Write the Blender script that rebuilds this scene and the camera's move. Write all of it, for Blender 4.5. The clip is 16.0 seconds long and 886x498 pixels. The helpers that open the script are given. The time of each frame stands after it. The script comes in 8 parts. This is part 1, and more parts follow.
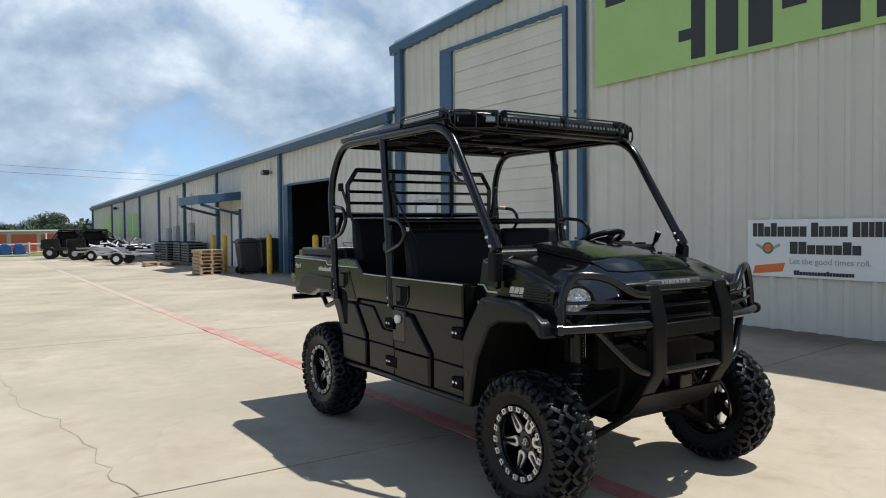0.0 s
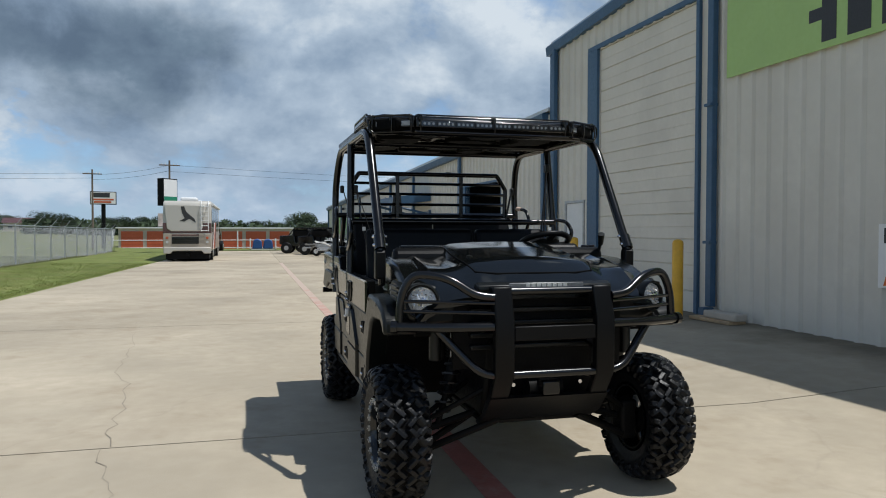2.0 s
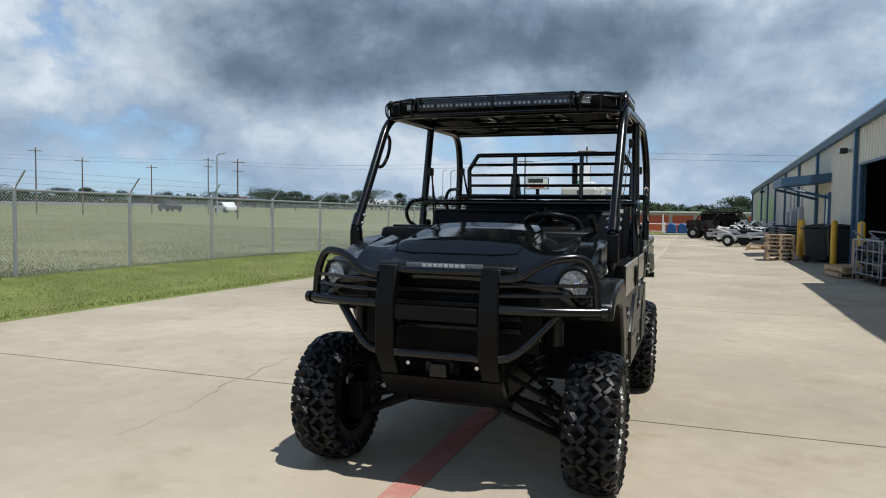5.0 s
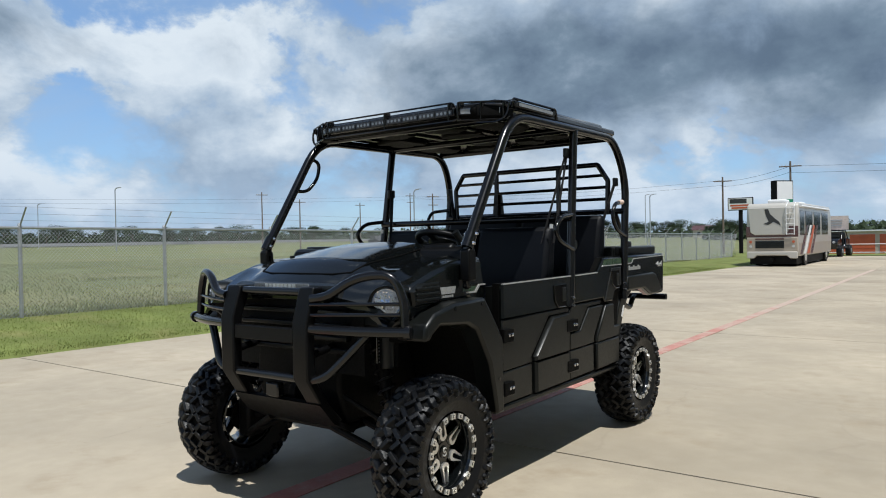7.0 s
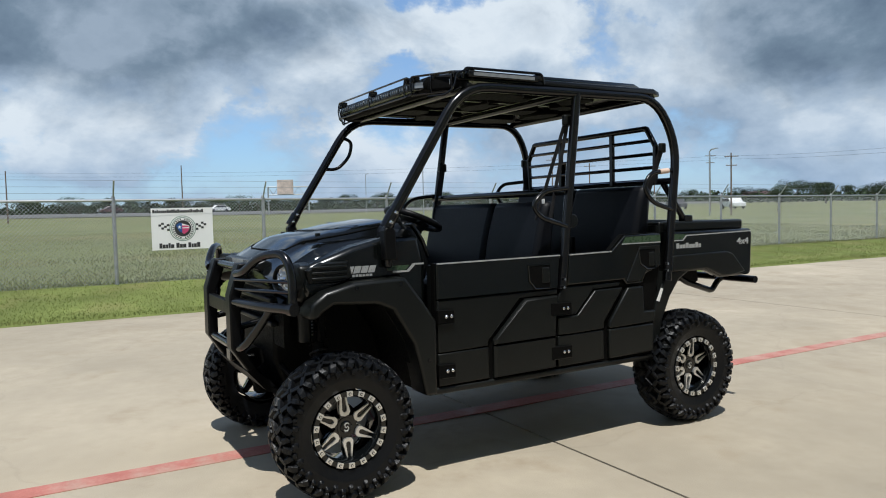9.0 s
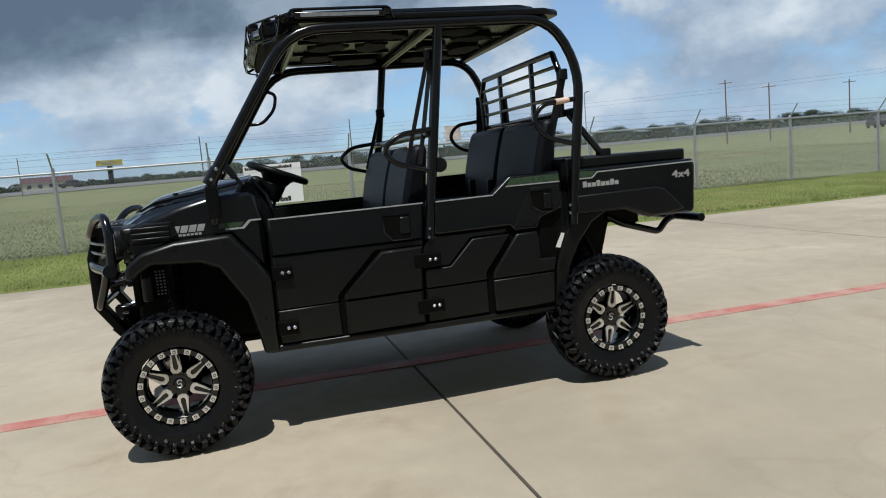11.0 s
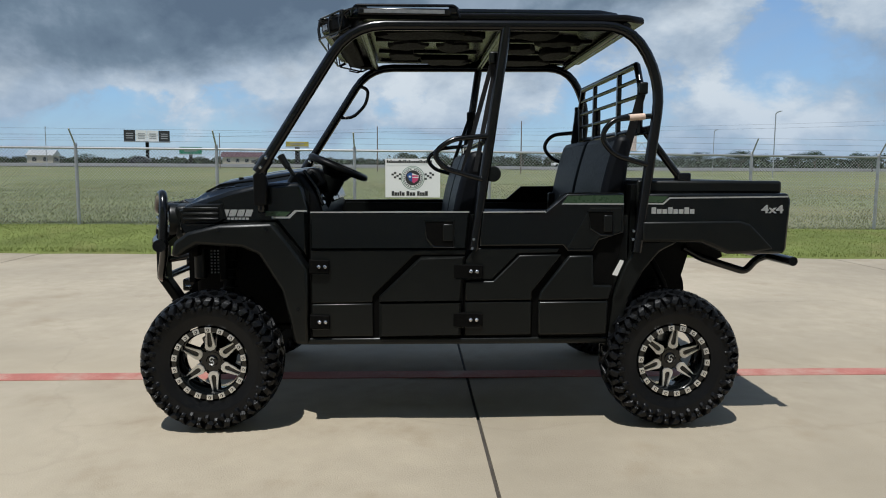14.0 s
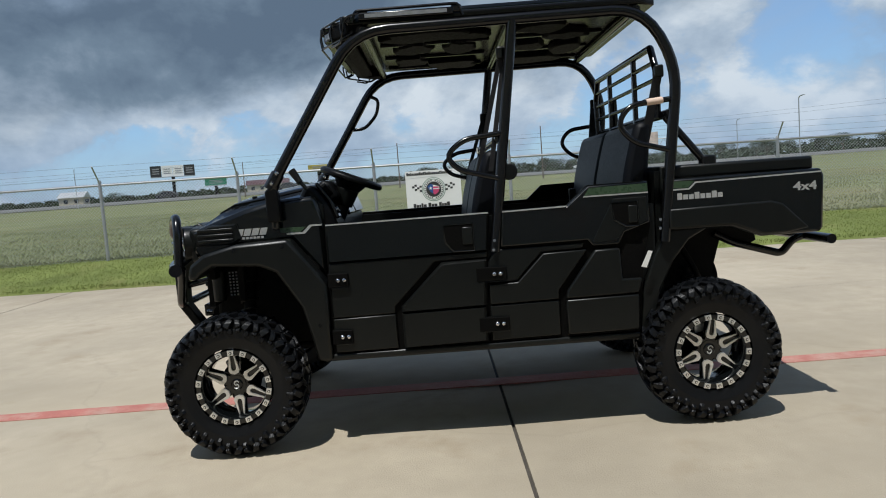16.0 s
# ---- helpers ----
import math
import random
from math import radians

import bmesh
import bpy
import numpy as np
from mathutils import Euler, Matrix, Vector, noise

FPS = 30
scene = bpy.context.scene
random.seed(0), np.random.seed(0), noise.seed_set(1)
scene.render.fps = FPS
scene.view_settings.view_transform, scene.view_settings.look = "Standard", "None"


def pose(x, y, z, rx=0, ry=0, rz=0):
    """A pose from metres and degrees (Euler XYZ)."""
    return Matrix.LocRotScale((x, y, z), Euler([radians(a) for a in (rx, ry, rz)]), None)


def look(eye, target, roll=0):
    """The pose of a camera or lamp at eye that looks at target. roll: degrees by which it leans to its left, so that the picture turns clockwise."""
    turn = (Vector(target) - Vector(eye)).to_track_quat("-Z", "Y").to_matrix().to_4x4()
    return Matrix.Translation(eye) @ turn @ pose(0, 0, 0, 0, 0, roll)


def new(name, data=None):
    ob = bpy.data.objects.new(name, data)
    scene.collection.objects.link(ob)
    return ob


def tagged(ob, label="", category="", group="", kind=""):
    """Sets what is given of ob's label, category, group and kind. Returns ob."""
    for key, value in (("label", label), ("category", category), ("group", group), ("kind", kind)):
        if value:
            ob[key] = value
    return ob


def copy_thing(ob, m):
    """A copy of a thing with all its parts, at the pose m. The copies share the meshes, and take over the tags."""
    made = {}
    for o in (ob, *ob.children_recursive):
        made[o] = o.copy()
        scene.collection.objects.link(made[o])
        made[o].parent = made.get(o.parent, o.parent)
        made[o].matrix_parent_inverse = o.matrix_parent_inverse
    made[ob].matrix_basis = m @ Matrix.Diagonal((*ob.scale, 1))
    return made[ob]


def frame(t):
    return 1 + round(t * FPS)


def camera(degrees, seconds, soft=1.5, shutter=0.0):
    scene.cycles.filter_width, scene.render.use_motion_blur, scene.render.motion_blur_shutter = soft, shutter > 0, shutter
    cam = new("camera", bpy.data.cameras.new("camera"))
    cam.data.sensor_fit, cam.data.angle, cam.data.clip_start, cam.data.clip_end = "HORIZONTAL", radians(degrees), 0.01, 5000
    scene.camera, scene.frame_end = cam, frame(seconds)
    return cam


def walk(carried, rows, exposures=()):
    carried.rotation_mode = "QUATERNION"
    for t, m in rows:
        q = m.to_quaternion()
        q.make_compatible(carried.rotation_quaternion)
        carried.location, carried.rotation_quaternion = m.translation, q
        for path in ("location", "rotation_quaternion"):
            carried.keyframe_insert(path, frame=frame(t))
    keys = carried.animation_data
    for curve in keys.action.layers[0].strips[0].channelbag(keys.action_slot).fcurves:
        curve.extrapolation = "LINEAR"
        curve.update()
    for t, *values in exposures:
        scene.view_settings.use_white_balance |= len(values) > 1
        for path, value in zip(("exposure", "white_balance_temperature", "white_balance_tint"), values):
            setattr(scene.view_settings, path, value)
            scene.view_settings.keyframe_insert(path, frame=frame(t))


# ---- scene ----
cam = camera(62.9, 16.0, soft=1.05)
PATH = [
    (0, (-3.07, -3.9, 1.416), (-1.964, -2.235, 1.356), -0.6),
    (0.5, (-2.68, -4.182, 1.437), (-1.625, -2.485, 1.36), -0.6),
    (1, (-2.324, -4.502, 1.433), (-1.521, -2.671, 1.354), -0.7),
    (1.5, (-1.864, -4.643, 1.407), (-1.193, -2.767, 1.226), -1.8),
    (2, (-1.441, -4.815, 1.401), (-0.924, -2.884, 1.347), 0.1),
    (2.5, (-1.013, -4.899, 1.376), (-0.763, -2.917, 1.282), -0.5),
    (3, (-0.567, -4.92, 1.387), (-0.405, -2.929, 1.274), 0.5),
    (3.5, (-0.125, -5.036, 1.388), (-0.282, -3.049, 1.223), -0.5),
    (4, (0.338, -4.938, 1.385), (0.068, -2.965, 1.191), -0.1),
    (4.5, (0.785, -4.905, 1.386), (0.431, -2.938, 1.300), 0.5),
    (4.7, (0.955, -4.872, 1.397), (0.443, -2.940, 1.303), 1.6),
    (6.8, (2.59, -3.93, 1.339), (1.476, -2.269, 1.319), -3.8),
    (7, (2.77, -3.85, 1.33), (1.584, -2.24, 1.307), -1.1),
    (7.5, (3.172, -3.609, 1.355), (1.697, -2.259, 1.305), -4.6),
    (8, (3.446, -3.172, 1.35), (1.995, -1.797, 1.314), -4.3),
    (8.5, (3.787, -2.867, 1.379), (2.126, -1.755, 1.332), -2.1),
    (9, (3.96, -2.421, 1.364), (2.224, -1.433, 1.259), -1.4),
    (9.5, (4.187, -2.036, 1.334), (2.381, -1.181, 1.237), -2.8),
    (10, (4.373, -1.657, 1.323), (2.505, -0.972, 1.116), -1.9),
    (10.2, (4.424, -1.473, 1.318), (2.551, -0.808, 1.1), -2.5),
    (12.3, (4.424, -0.141, 1.293), (2.445, 0.007, 1.044), -2.2),
    (12.5, (4.456, -0.122, 1.29), (2.472, 0.012, 1.068), 0.9),
    (13, (4.429, -0.108, 1.286), (2.441, -0.022, 1.081), 1.0),
    (13.5, (4.369, -0.142, 1.304), (2.379, -0.115, 1.117), 1.7),
    (14, (4.367, -0.158, 1.303), (2.382, -0.072, 1.089), 0.3),
    (14.5, (4.378, -0.161, 1.278), (2.39, -0.118, 1.064), -0.5),
    (15, (4.396, -0.173, 1.287), (2.406, -0.157, 1.087), -1.6),
    (15.5, (4.353, -0.157, 1.273), (2.366, -0.109, 1.051), -2.9),
    (16, (4.265, -0.118, 1.254), (2.273, -0.108, 1.076), -4.2),
]
# seconds, stops, kelvin, tint
EXPOSURES = [(0, 0.19, 6090, 9), (1.0, 0.05, 6090, 9), (2.5, -0.19, 6090, 9), (3.5, -0.18, 6090, 9), (4.5, -0.11, 6090, 9), (7.0, -0.01, 6080, 9), (10.0, -0.05, 6080, 9), (12.5, -0.22, 6080, 9), (16.0, -0.17, 6080, 9)]
walk(cam, [(t, look(eye, target, roll)) for t, eye, target, roll in PATH], EXPOSURES)

# ---- light and air ----
SUN = Vector((0.350, -0.18, 1.0)).normalized()
sun = new("sun", bpy.data.lights.new("sun", "SUN"))
sun.data.energy, sun.data.angle, sun.data.color = 4.6, radians(0.55), (1.0, 0.955, 0.88)
sun.matrix_world = look((60 * SUN.x, 60 * SUN.y, 60 * SUN.z), (0, 0, 0))


def sky_world():
    """A summer sky with broken cumulus and one dark bank low over the far end of the yard."""
    w = bpy.data.worlds.new("sky")
    scene.world = w
    w.use_nodes = True
    nt = w.node_tree
    nt.nodes.clear()
    N = nt.nodes.new
    out, bg = N("ShaderNodeOutputWorld"), N("ShaderNodeBackground")
    sky = N("ShaderNodeTexSky")
    sky.sky_type, sky.sun_disc = "NISHITA", False
    sky.sun_elevation = math.asin(SUN.z)
    sky.sun_rotation = math.atan2(SUN.x, SUN.y)
    sky.air_density, sky.dust_density, sky.ozone_density = 1.0, 0.25, 3.0
    L = nt.links.new
    co = N("ShaderNodeTexCoord")
    sep = N("ShaderNodeSeparateXYZ")
    L(co.outputs["Generated"], sep.inputs[0])

    def mth(op, a, b=None, c=None, clamp=False):
        n = N("ShaderNodeMath")
        n.operation, n.use_clamp = op, clamp
        for i, v in enumerate((a, b, c)):
            if v is None:
                continue
            if isinstance(v, (int, float)):
                n.inputs[i].default_value = v
            else:
                L(v, n.inputs[i])
        return n.outputs[0]

    def ramp(v, lo, hi, smooth=True):
        n = N("ShaderNodeMapRange")
        n.interpolation_type = "SMOOTHSTEP" if smooth else "LINEAR"
        L(v, n.inputs[0])
        n.inputs[1].default_value, n.inputs[2].default_value = lo, hi
        return n.outputs[0]

    # billows in the space of directions, a little flattened
    up = mth("MAXIMUM", sep.outputs[2], 0.0)
    plane = N("ShaderNodeCombineXYZ")
    L(sep.outputs[0], plane.inputs[0]), L(sep.outputs[1], plane.inputs[1])
    L(mth("MULTIPLY", mth("POWER", up, 0.85), 1.35), plane.inputs[2])

    def cloud(scale, shift, detail, rough, dist):
        m = N("ShaderNodeMapping")
        m.inputs[1].default_value = shift
        L(plane.outputs[0], m.inputs[0])
        n = N("ShaderNodeTexNoise")
        n.inputs["Scale"].default_value, n.inputs["Detail"].default_value = scale, detail
        n.inputs["Roughness"].default_value, n.inputs["Distortion"].default_value = rough, dist
        L(m.outputs[0], n.inputs["Vector"])
        return n.outputs[0]

    big = cloud(3.3, CLOUD_SHIFT, 10, 0.56, 0.12)
    lit = cloud(3.3, (CLOUD_SHIFT[0] + 0.012, CLOUD_SHIFT[1] - 0.006, CLOUD_SHIFT[2] + 0.085), 10, 0.56, 0.12)
    wisp = cloud(11.0, (4.1, 7.7, 1.3), 7, 0.62, 0.2)

    def bank(az, el, waz, wel):
        """How near a direction lies to the middle of a cloud bank (1) or outside it (0)."""
        d = Vector((math.sin(radians(az)) * math.cos(radians(el)), math.cos(radians(az)) * math.cos(radians(el)), math.sin(radians(el))))
        side = Vector((math.cos(radians(az)), -math.sin(radians(az)), 0))
        n1, n2, n3 = N("ShaderNodeVectorMath"), N("ShaderNodeVectorMath"), N("ShaderNodeVectorMath")
        for n, v in ((n1, side), (n3, d)):
            n.operation = "DOT_PRODUCT"
            L(co.outputs["Generated"], n.inputs[0])
            n.inputs[1].default_value = v
        a = mth("DIVIDE", n1.outputs["Value"], waz)
        b = mth("DIVIDE", mth("SUBTRACT", sep.outputs[2], math.sin(radians(el))), wel)
        r = mth("ADD", mth("MULTIPLY", a, a), mth("MULTIPLY", b, b))
        g = mth("EXPONENT", mth("MULTIPLY", r, -1.0))
        return mth("MULTIPLY", g, mth("GREATER_THAN", n3.outputs["Value"], 0.0))

    dark = None
    for row in DARK_BANKS:
        v = mth("MULTIPLY", bank(*row[:4]), row[4])
        dark = v if dark is None else mth("ADD", dark, v)
    middle = cloud(6.5, (1.7, 5.2, 0.4), 9, 0.6, 0.35)
    broken = mth("ADD", mth("MULTIPLY", mth("SUBTRACT", big, 0.5), 1.3), mth("MULTIPLY", mth("SUBTRACT", middle, 0.5), 1.5))
    broken = mth("ADD", broken, mth("MULTIPLY", mth("SUBTRACT", wisp, 0.5), 0.45))
    ragged = mth("ADD", dark, broken)
    heavy = ramp(ragged, 0.22, 0.86)
    cover = mth("ADD", mth("ADD", big, mth("MULTIPLY", ramp(ragged, 0.0, 0.5), 0.22)), mth("MULTIPLY", mth("SUBTRACT", wisp, 0.5), 0.23))
    cover = mth("ADD", cover, mth("MULTIPLY", mth("SUBTRACT", middle, 0.5), 0.16))
    cover = mth("ADD", cover, mth("MULTIPLY", ramp(sep.outputs[2], 0.30, 0.06), 0.03))
    cover = mth("SUBTRACT", cover, mth("MULTIPLY", ramp(sep.outputs[2], 0.36, 0.70), 0.30))
    for row in CLEAR_PATCHES:
        cover = mth("SUBTRACT", cover, mth("MULTIPLY", bank(*row[:4]), row[4]))
    mask = ramp(cover, CLOUD_EDGE[0], CLOUD_EDGE[1])
    # sunlit tops, greyer undersides
    shade = ramp(mth("SUBTRACT", big, lit), -0.10, 0.11, False)
    shade = mth("SUBTRACT", shade, mth("MULTIPLY", ramp(cover, 0.52, 0.75), 0.22))
    shade = mth("ADD", shade, mth("MULTIPLY", mth("SUBTRACT", wisp, 0.5), 0.75))
    shade = mth("ADD", mth("ADD", shade, 0.10), mth("MULTIPLY", mth("SUBTRACT", middle, 0.5), 0.9), clamp=True)

    def tone(rows):
        n = N("ShaderNodeValToRGB")
        e = n.color_ramp.elements
        e[0].position, e[0].color = 0.0, rows[0]
        e[1].position, e[1].color = 1.0, rows[2]
        e.new(0.5).color = rows[1]
        L(shade, n.inputs[0])
        return n.outputs[0]

    body = N("ShaderNodeMix")
    body.data_type = "RGBA"
    L(heavy, body.inputs[0]), L(tone(CLOUD_FAIR), body.inputs[6]), L(tone(CLOUD_GREY), body.inputs[7])
    mix = N("ShaderNodeMix")
    mix.data_type = "RGBA"
    L(mask, mix.inputs[0])
    clear = N("ShaderNodeMix")
    clear.data_type, clear.blend_type = "RGBA", "MULTIPLY"
    clear.inputs[0].default_value = 1.0
    L(sky.outputs[0], clear.inputs[6])
    clear.inputs[7].default_value = CLEAR_TINT
    veil = N("ShaderNodeMix")
    veil.data_type = "RGBA"
    thin = mth("SUBTRACT", 1.0, mth("MULTIPLY", ramp(sep.outputs[2], 0.30, 0.75), 0.85))
    L(mth("MULTIPLY", thin, mth("ADD", 0.32, mth("MULTIPLY", ramp(middle, 0.35, 0.65), 0.35))), veil.inputs[0])
    L(clear.outputs[2], veil.inputs[6])
    veil.inputs[7].default_value = HAZE
    deck = N("ShaderNodeMix")
    deck.data_type = "RGBA"
    L(mth("MULTIPLY", ramp(sep.outputs[2], 0.42, 0.72), 0.65), deck.inputs[0])
    L(veil.outputs[2], deck.inputs[6])
    deck.inputs[7].default_value = OVERHEAD
    L(deck.outputs[2], mix.inputs[6]), L(body.outputs[2], mix.inputs[7])
    haze = N("ShaderNodeMix")
    haze.data_type = "RGBA"
    L(mth("MULTIPLY", ramp(sep.outputs[2], 0.13, 0.0), 0.42), haze.inputs[0])
    L(mix.outputs[2], haze.inputs[6])
    haze.inputs[7].default_value = HAZE
    L(haze.outputs[2], bg.inputs[0])
    bg.inputs[1].default_value = SKY_STRENGTH
    L(bg.outputs[0], out.inputs[0])


CLEAR_TINT = (1.00, 1.22, 1.40, 1)
OVERHEAD = (1.62, 1.90, 2.22, 1)
CLOUD_EDGE = (0.385, 0.545)
SKY_STRENGTH = 0.10
CLOUD_SHIFT = (3.4, 1.2, 0.0)
CLOUD_FAIR = ((3.0, 3.85, 4.9, 1), (4.8, 5.65, 6.55, 1), (7.6, 8.1, 8.4, 1))
CLOUD_GREY = ((1.30, 1.80, 2.45, 1), (1.95, 2.60, 3.30, 1), (3.4, 4.1, 4.9, 1))
HAZE = (3.75, 5.06, 6.8, 1)
# azimuth from +y to +x, elevation, half widths, weight
DARK_BANKS = [(13, 8.5, 0.20, 0.12, -0.80), (26, 10.0, 0.16, 0.10, -0.60), (-7, 12.2, 0.16, 0.078, 0.66), (-22, 12.0, 0.24, 0.085, 0.75), (-34, 12.5, 0.17, 0.075, 0.62), (-98, 14.0, 0.16, 0.06, 0.5), (-72, 14.5, 0.30, 0.055, 0.55), (-88, 13.5, 0.24, 0.072, 0.95), (-111, 10.5, 0.20, 0.078, 1.10), (-127, 10, 0.2, 0.08, 0.8), (60, 16, 0.3, 0.09, 0.3)]
CLEAR_PATCHES = [(23, 10.0, 0.15, 0.07, -0.10), (-80, 4.5, 0.22, 0.065, 0.12), (-60, 5.0, 0.20, 0.06, -0.06), (-92, 5.0, 0.24, 0.060, 0.06), (-64, 9.0, 0.14, 0.07, 0.06), (-108, 2.0, 0.30, 0.03, 0.10)]
sky_world()

# ---- materials ----


def mat(name, col, rough=0.5, metal=0.0, var=0.18, scale=4.0, bump=0.0, bscale=80.0, col2=None, stain=0.0, spec=0.5, coat=0.0, island=0.0, rvar=0.1):
    """A surface with colour variation at two scales, uneven gloss and fine relief; col2 shows in patches of strength stain."""
    m = bpy.data.materials.new(name)
    m.use_nodes = True
    nt = m.node_tree
    b, L = nt.nodes["Principled BSDF"], nt.links.new
    co = nt.nodes.new("ShaderNodeTexCoord")

    def noise_node(s, d=4, r=0.55):
        n = nt.nodes.new("ShaderNodeTexNoise")
        n.inputs["Scale"].default_value, n.inputs["Detail"].default_value, n.inputs["Roughness"].default_value = s, d, r
        L(co.outputs["Object"], n.inputs["Vector"])
        return n.outputs[0]

    def rng(v, a, c, lo, hi):
        n = nt.nodes.new("ShaderNodeMapRange")
        L(v, n.inputs[0])
        n.inputs[1].default_value, n.inputs[2].default_value, n.inputs[3].default_value, n.inputs[4].default_value = a, c, lo, hi
        return n.outputs[0]

    def mixc(fac, a, c, mode="MIX"):
        n = nt.nodes.new("ShaderNodeMix")
        n.data_type, n.blend_type = "RGBA", mode
        for i, v in ((0, fac), (6, a), (7, c)):
            if isinstance(v, (int, float)):
                n.inputs[i].default_value = v
            elif isinstance(v, tuple):
                n.inputs[i].default_value = (*v[:3], 1)
            else:
                L(v, n.inputs[i])
        return n.outputs[2]

    n1, n2 = noise_node(scale), noise_node(scale * 9, 3)
    base = mixc(rng(n1, 0.3, 0.7, 0, 1), tuple(c * (1 - var) for c in col), tuple(min(1, c * (1 + var)) for c in col))
    base = mixc(rng(n2, 0.35, 0.65, 0, 0.5), base, tuple(c * (1 - var * 0.8) for c in col))
    if col2:
        base = mixc(rng(noise_node(scale * 0.6, 6, 0.65), 0.5, 0.68, 0, stain), base, col2)
    if island:
        g = nt.nodes.new("ShaderNodeNewGeometry")
        base = mixc(1.0, base, mixc(g.outputs["Random Per Island"], (1 - island,) * 3, (1 + island,) * 3), "MULTIPLY")
    L(base, b.inputs["Base Color"])
    L(rng(n2, 0.3, 0.7, max(0.02, rough - rvar), min(1, rough + rvar)), b.inputs["Roughness"])
    b.inputs["Metallic"].default_value = metal
    b.inputs["Specular IOR Level"].default_value = spec
    b.inputs["Coat Weight"].default_value = coat
    b.inputs["Coat Roughness"].default_value = 0.08
    if bump:
        bn = nt.nodes.new("ShaderNodeBump")
        bn.inputs["Strength"].default_value = bump
        bn.inputs["Distance"].default_value = 0.01
        L(noise_node(bscale, 4, 0.6), bn.inputs["Height"])
        L(bn.outputs[0], b.inputs["Normal"])
    return m


def concrete_mat():
    m = mat("weathered concrete", (0.428, 0.369, 0.278), 0.85, 0, 0.12, 0.7, 0.25, 120, (0.30, 0.250, 0.182), 0.6, 0.2)
    nt = m.node_tree
    b, L = nt.nodes["Principled BSDF"], nt.links.new
    src = b.inputs["Base Color"].links[0].from_socket
    co = nt.nodes.new("ShaderNodeTexCoord")
    # fine wandering cracks
    d = nt.nodes.new("ShaderNodeTexNoise")
    d.inputs["Scale"].default_value, d.inputs["Detail"].default_value = 0.9, 6
    L(co.outputs["Object"], d.inputs["Vector"])
    add = nt.nodes.new("ShaderNodeMix")
    add.data_type = "VECTOR"
    add.inputs[0].default_value = 0.55
    L(co.outputs["Object"], add.inputs[4]), L(d.outputs[1], add.inputs[5])
    v = nt.nodes.new("ShaderNodeTexVoronoi")
    v.feature = "DISTANCE_TO_EDGE"
    v.inputs["Scale"].default_value = 0.42
    L(add.outputs[1], v.inputs["Vector"])
    r = nt.nodes.new("ShaderNodeMapRange")
    L(v.outputs["Distance"], r.inputs[0])
    r.inputs[1].default_value, r.inputs[2].default_value, r.inputs[3].default_value, r.inputs[4].default_value = 0.0, 0.004, 0.09, 0.0
    k = nt.nodes.new("ShaderNodeMix")
    k.data_type = "RGBA"
    L(r.outputs[0], k.inputs[0]), L(src, k.inputs[6])
    k.inputs[7].default_value = (0.13, 0.11, 0.09, 1)
    # pale swept streaks at yard scale
    s = nt.nodes.new("ShaderNodeTexNoise")
    s.inputs["Scale"].default_value, s.inputs["Detail"].default_value, s.inputs["Roughness"].default_value = 0.22, 5, 0.6
    L(co.outputs["Object"], s.inputs["Vector"])
    r2 = nt.nodes.new("ShaderNodeMapRange")
    L(s.outputs[0], r2.inputs[0])
    r2.inputs[1].default_value, r2.inputs[2].default_value, r2.inputs[3].default_value, r2.inputs[4].default_value = 0.35, 0.65, 0.82, 1.12
    k2 = nt.nodes.new("ShaderNodeMix")
    k2.data_type, k2.blend_type = "RGBA", "MULTIPLY"
    k2.inputs[0].default_value = 1.0
    L(k.outputs[2], k2.inputs[6]), L(r2.outputs[0], k2.inputs[7])
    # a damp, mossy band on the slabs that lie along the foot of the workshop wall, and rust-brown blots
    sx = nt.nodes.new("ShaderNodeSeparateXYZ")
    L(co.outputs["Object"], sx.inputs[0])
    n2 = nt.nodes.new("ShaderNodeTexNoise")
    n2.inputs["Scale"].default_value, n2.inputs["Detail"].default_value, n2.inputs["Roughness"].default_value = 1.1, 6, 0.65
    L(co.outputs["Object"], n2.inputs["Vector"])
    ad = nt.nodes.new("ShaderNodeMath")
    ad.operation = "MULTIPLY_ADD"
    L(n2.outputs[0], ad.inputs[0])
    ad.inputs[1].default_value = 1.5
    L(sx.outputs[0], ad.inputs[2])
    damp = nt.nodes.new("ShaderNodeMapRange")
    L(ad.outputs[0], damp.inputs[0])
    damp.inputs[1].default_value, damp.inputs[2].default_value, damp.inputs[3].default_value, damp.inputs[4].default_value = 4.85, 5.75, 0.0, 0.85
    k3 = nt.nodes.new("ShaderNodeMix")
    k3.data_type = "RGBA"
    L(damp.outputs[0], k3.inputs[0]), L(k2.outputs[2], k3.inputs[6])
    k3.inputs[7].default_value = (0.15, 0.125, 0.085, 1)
    blot = nt.nodes.new("ShaderNodeTexNoise")
    blot.inputs["Scale"].default_value, blot.inputs["Detail"].default_value, blot.inputs["Roughness"].default_value = 1.7, 7, 0.7
    L(co.outputs["Object"], blot.inputs["Vector"])
    br = nt.nodes.new("ShaderNodeMapRange")
    L(blot.outputs[0], br.inputs[0])
    br.inputs[1].default_value, br.inputs[2].default_value, br.inputs[3].default_value, br.inputs[4].default_value = 0.56, 0.72, 0.0, 0.50
    k4 = nt.nodes.new("ShaderNodeMix")
    k4.data_type = "RGBA"
    L(br.outputs[0], k4.inputs[0]), L(k3.outputs[2], k4.inputs[6])
    k4.inputs[7].default_value = (0.31, 0.245, 0.165, 1)
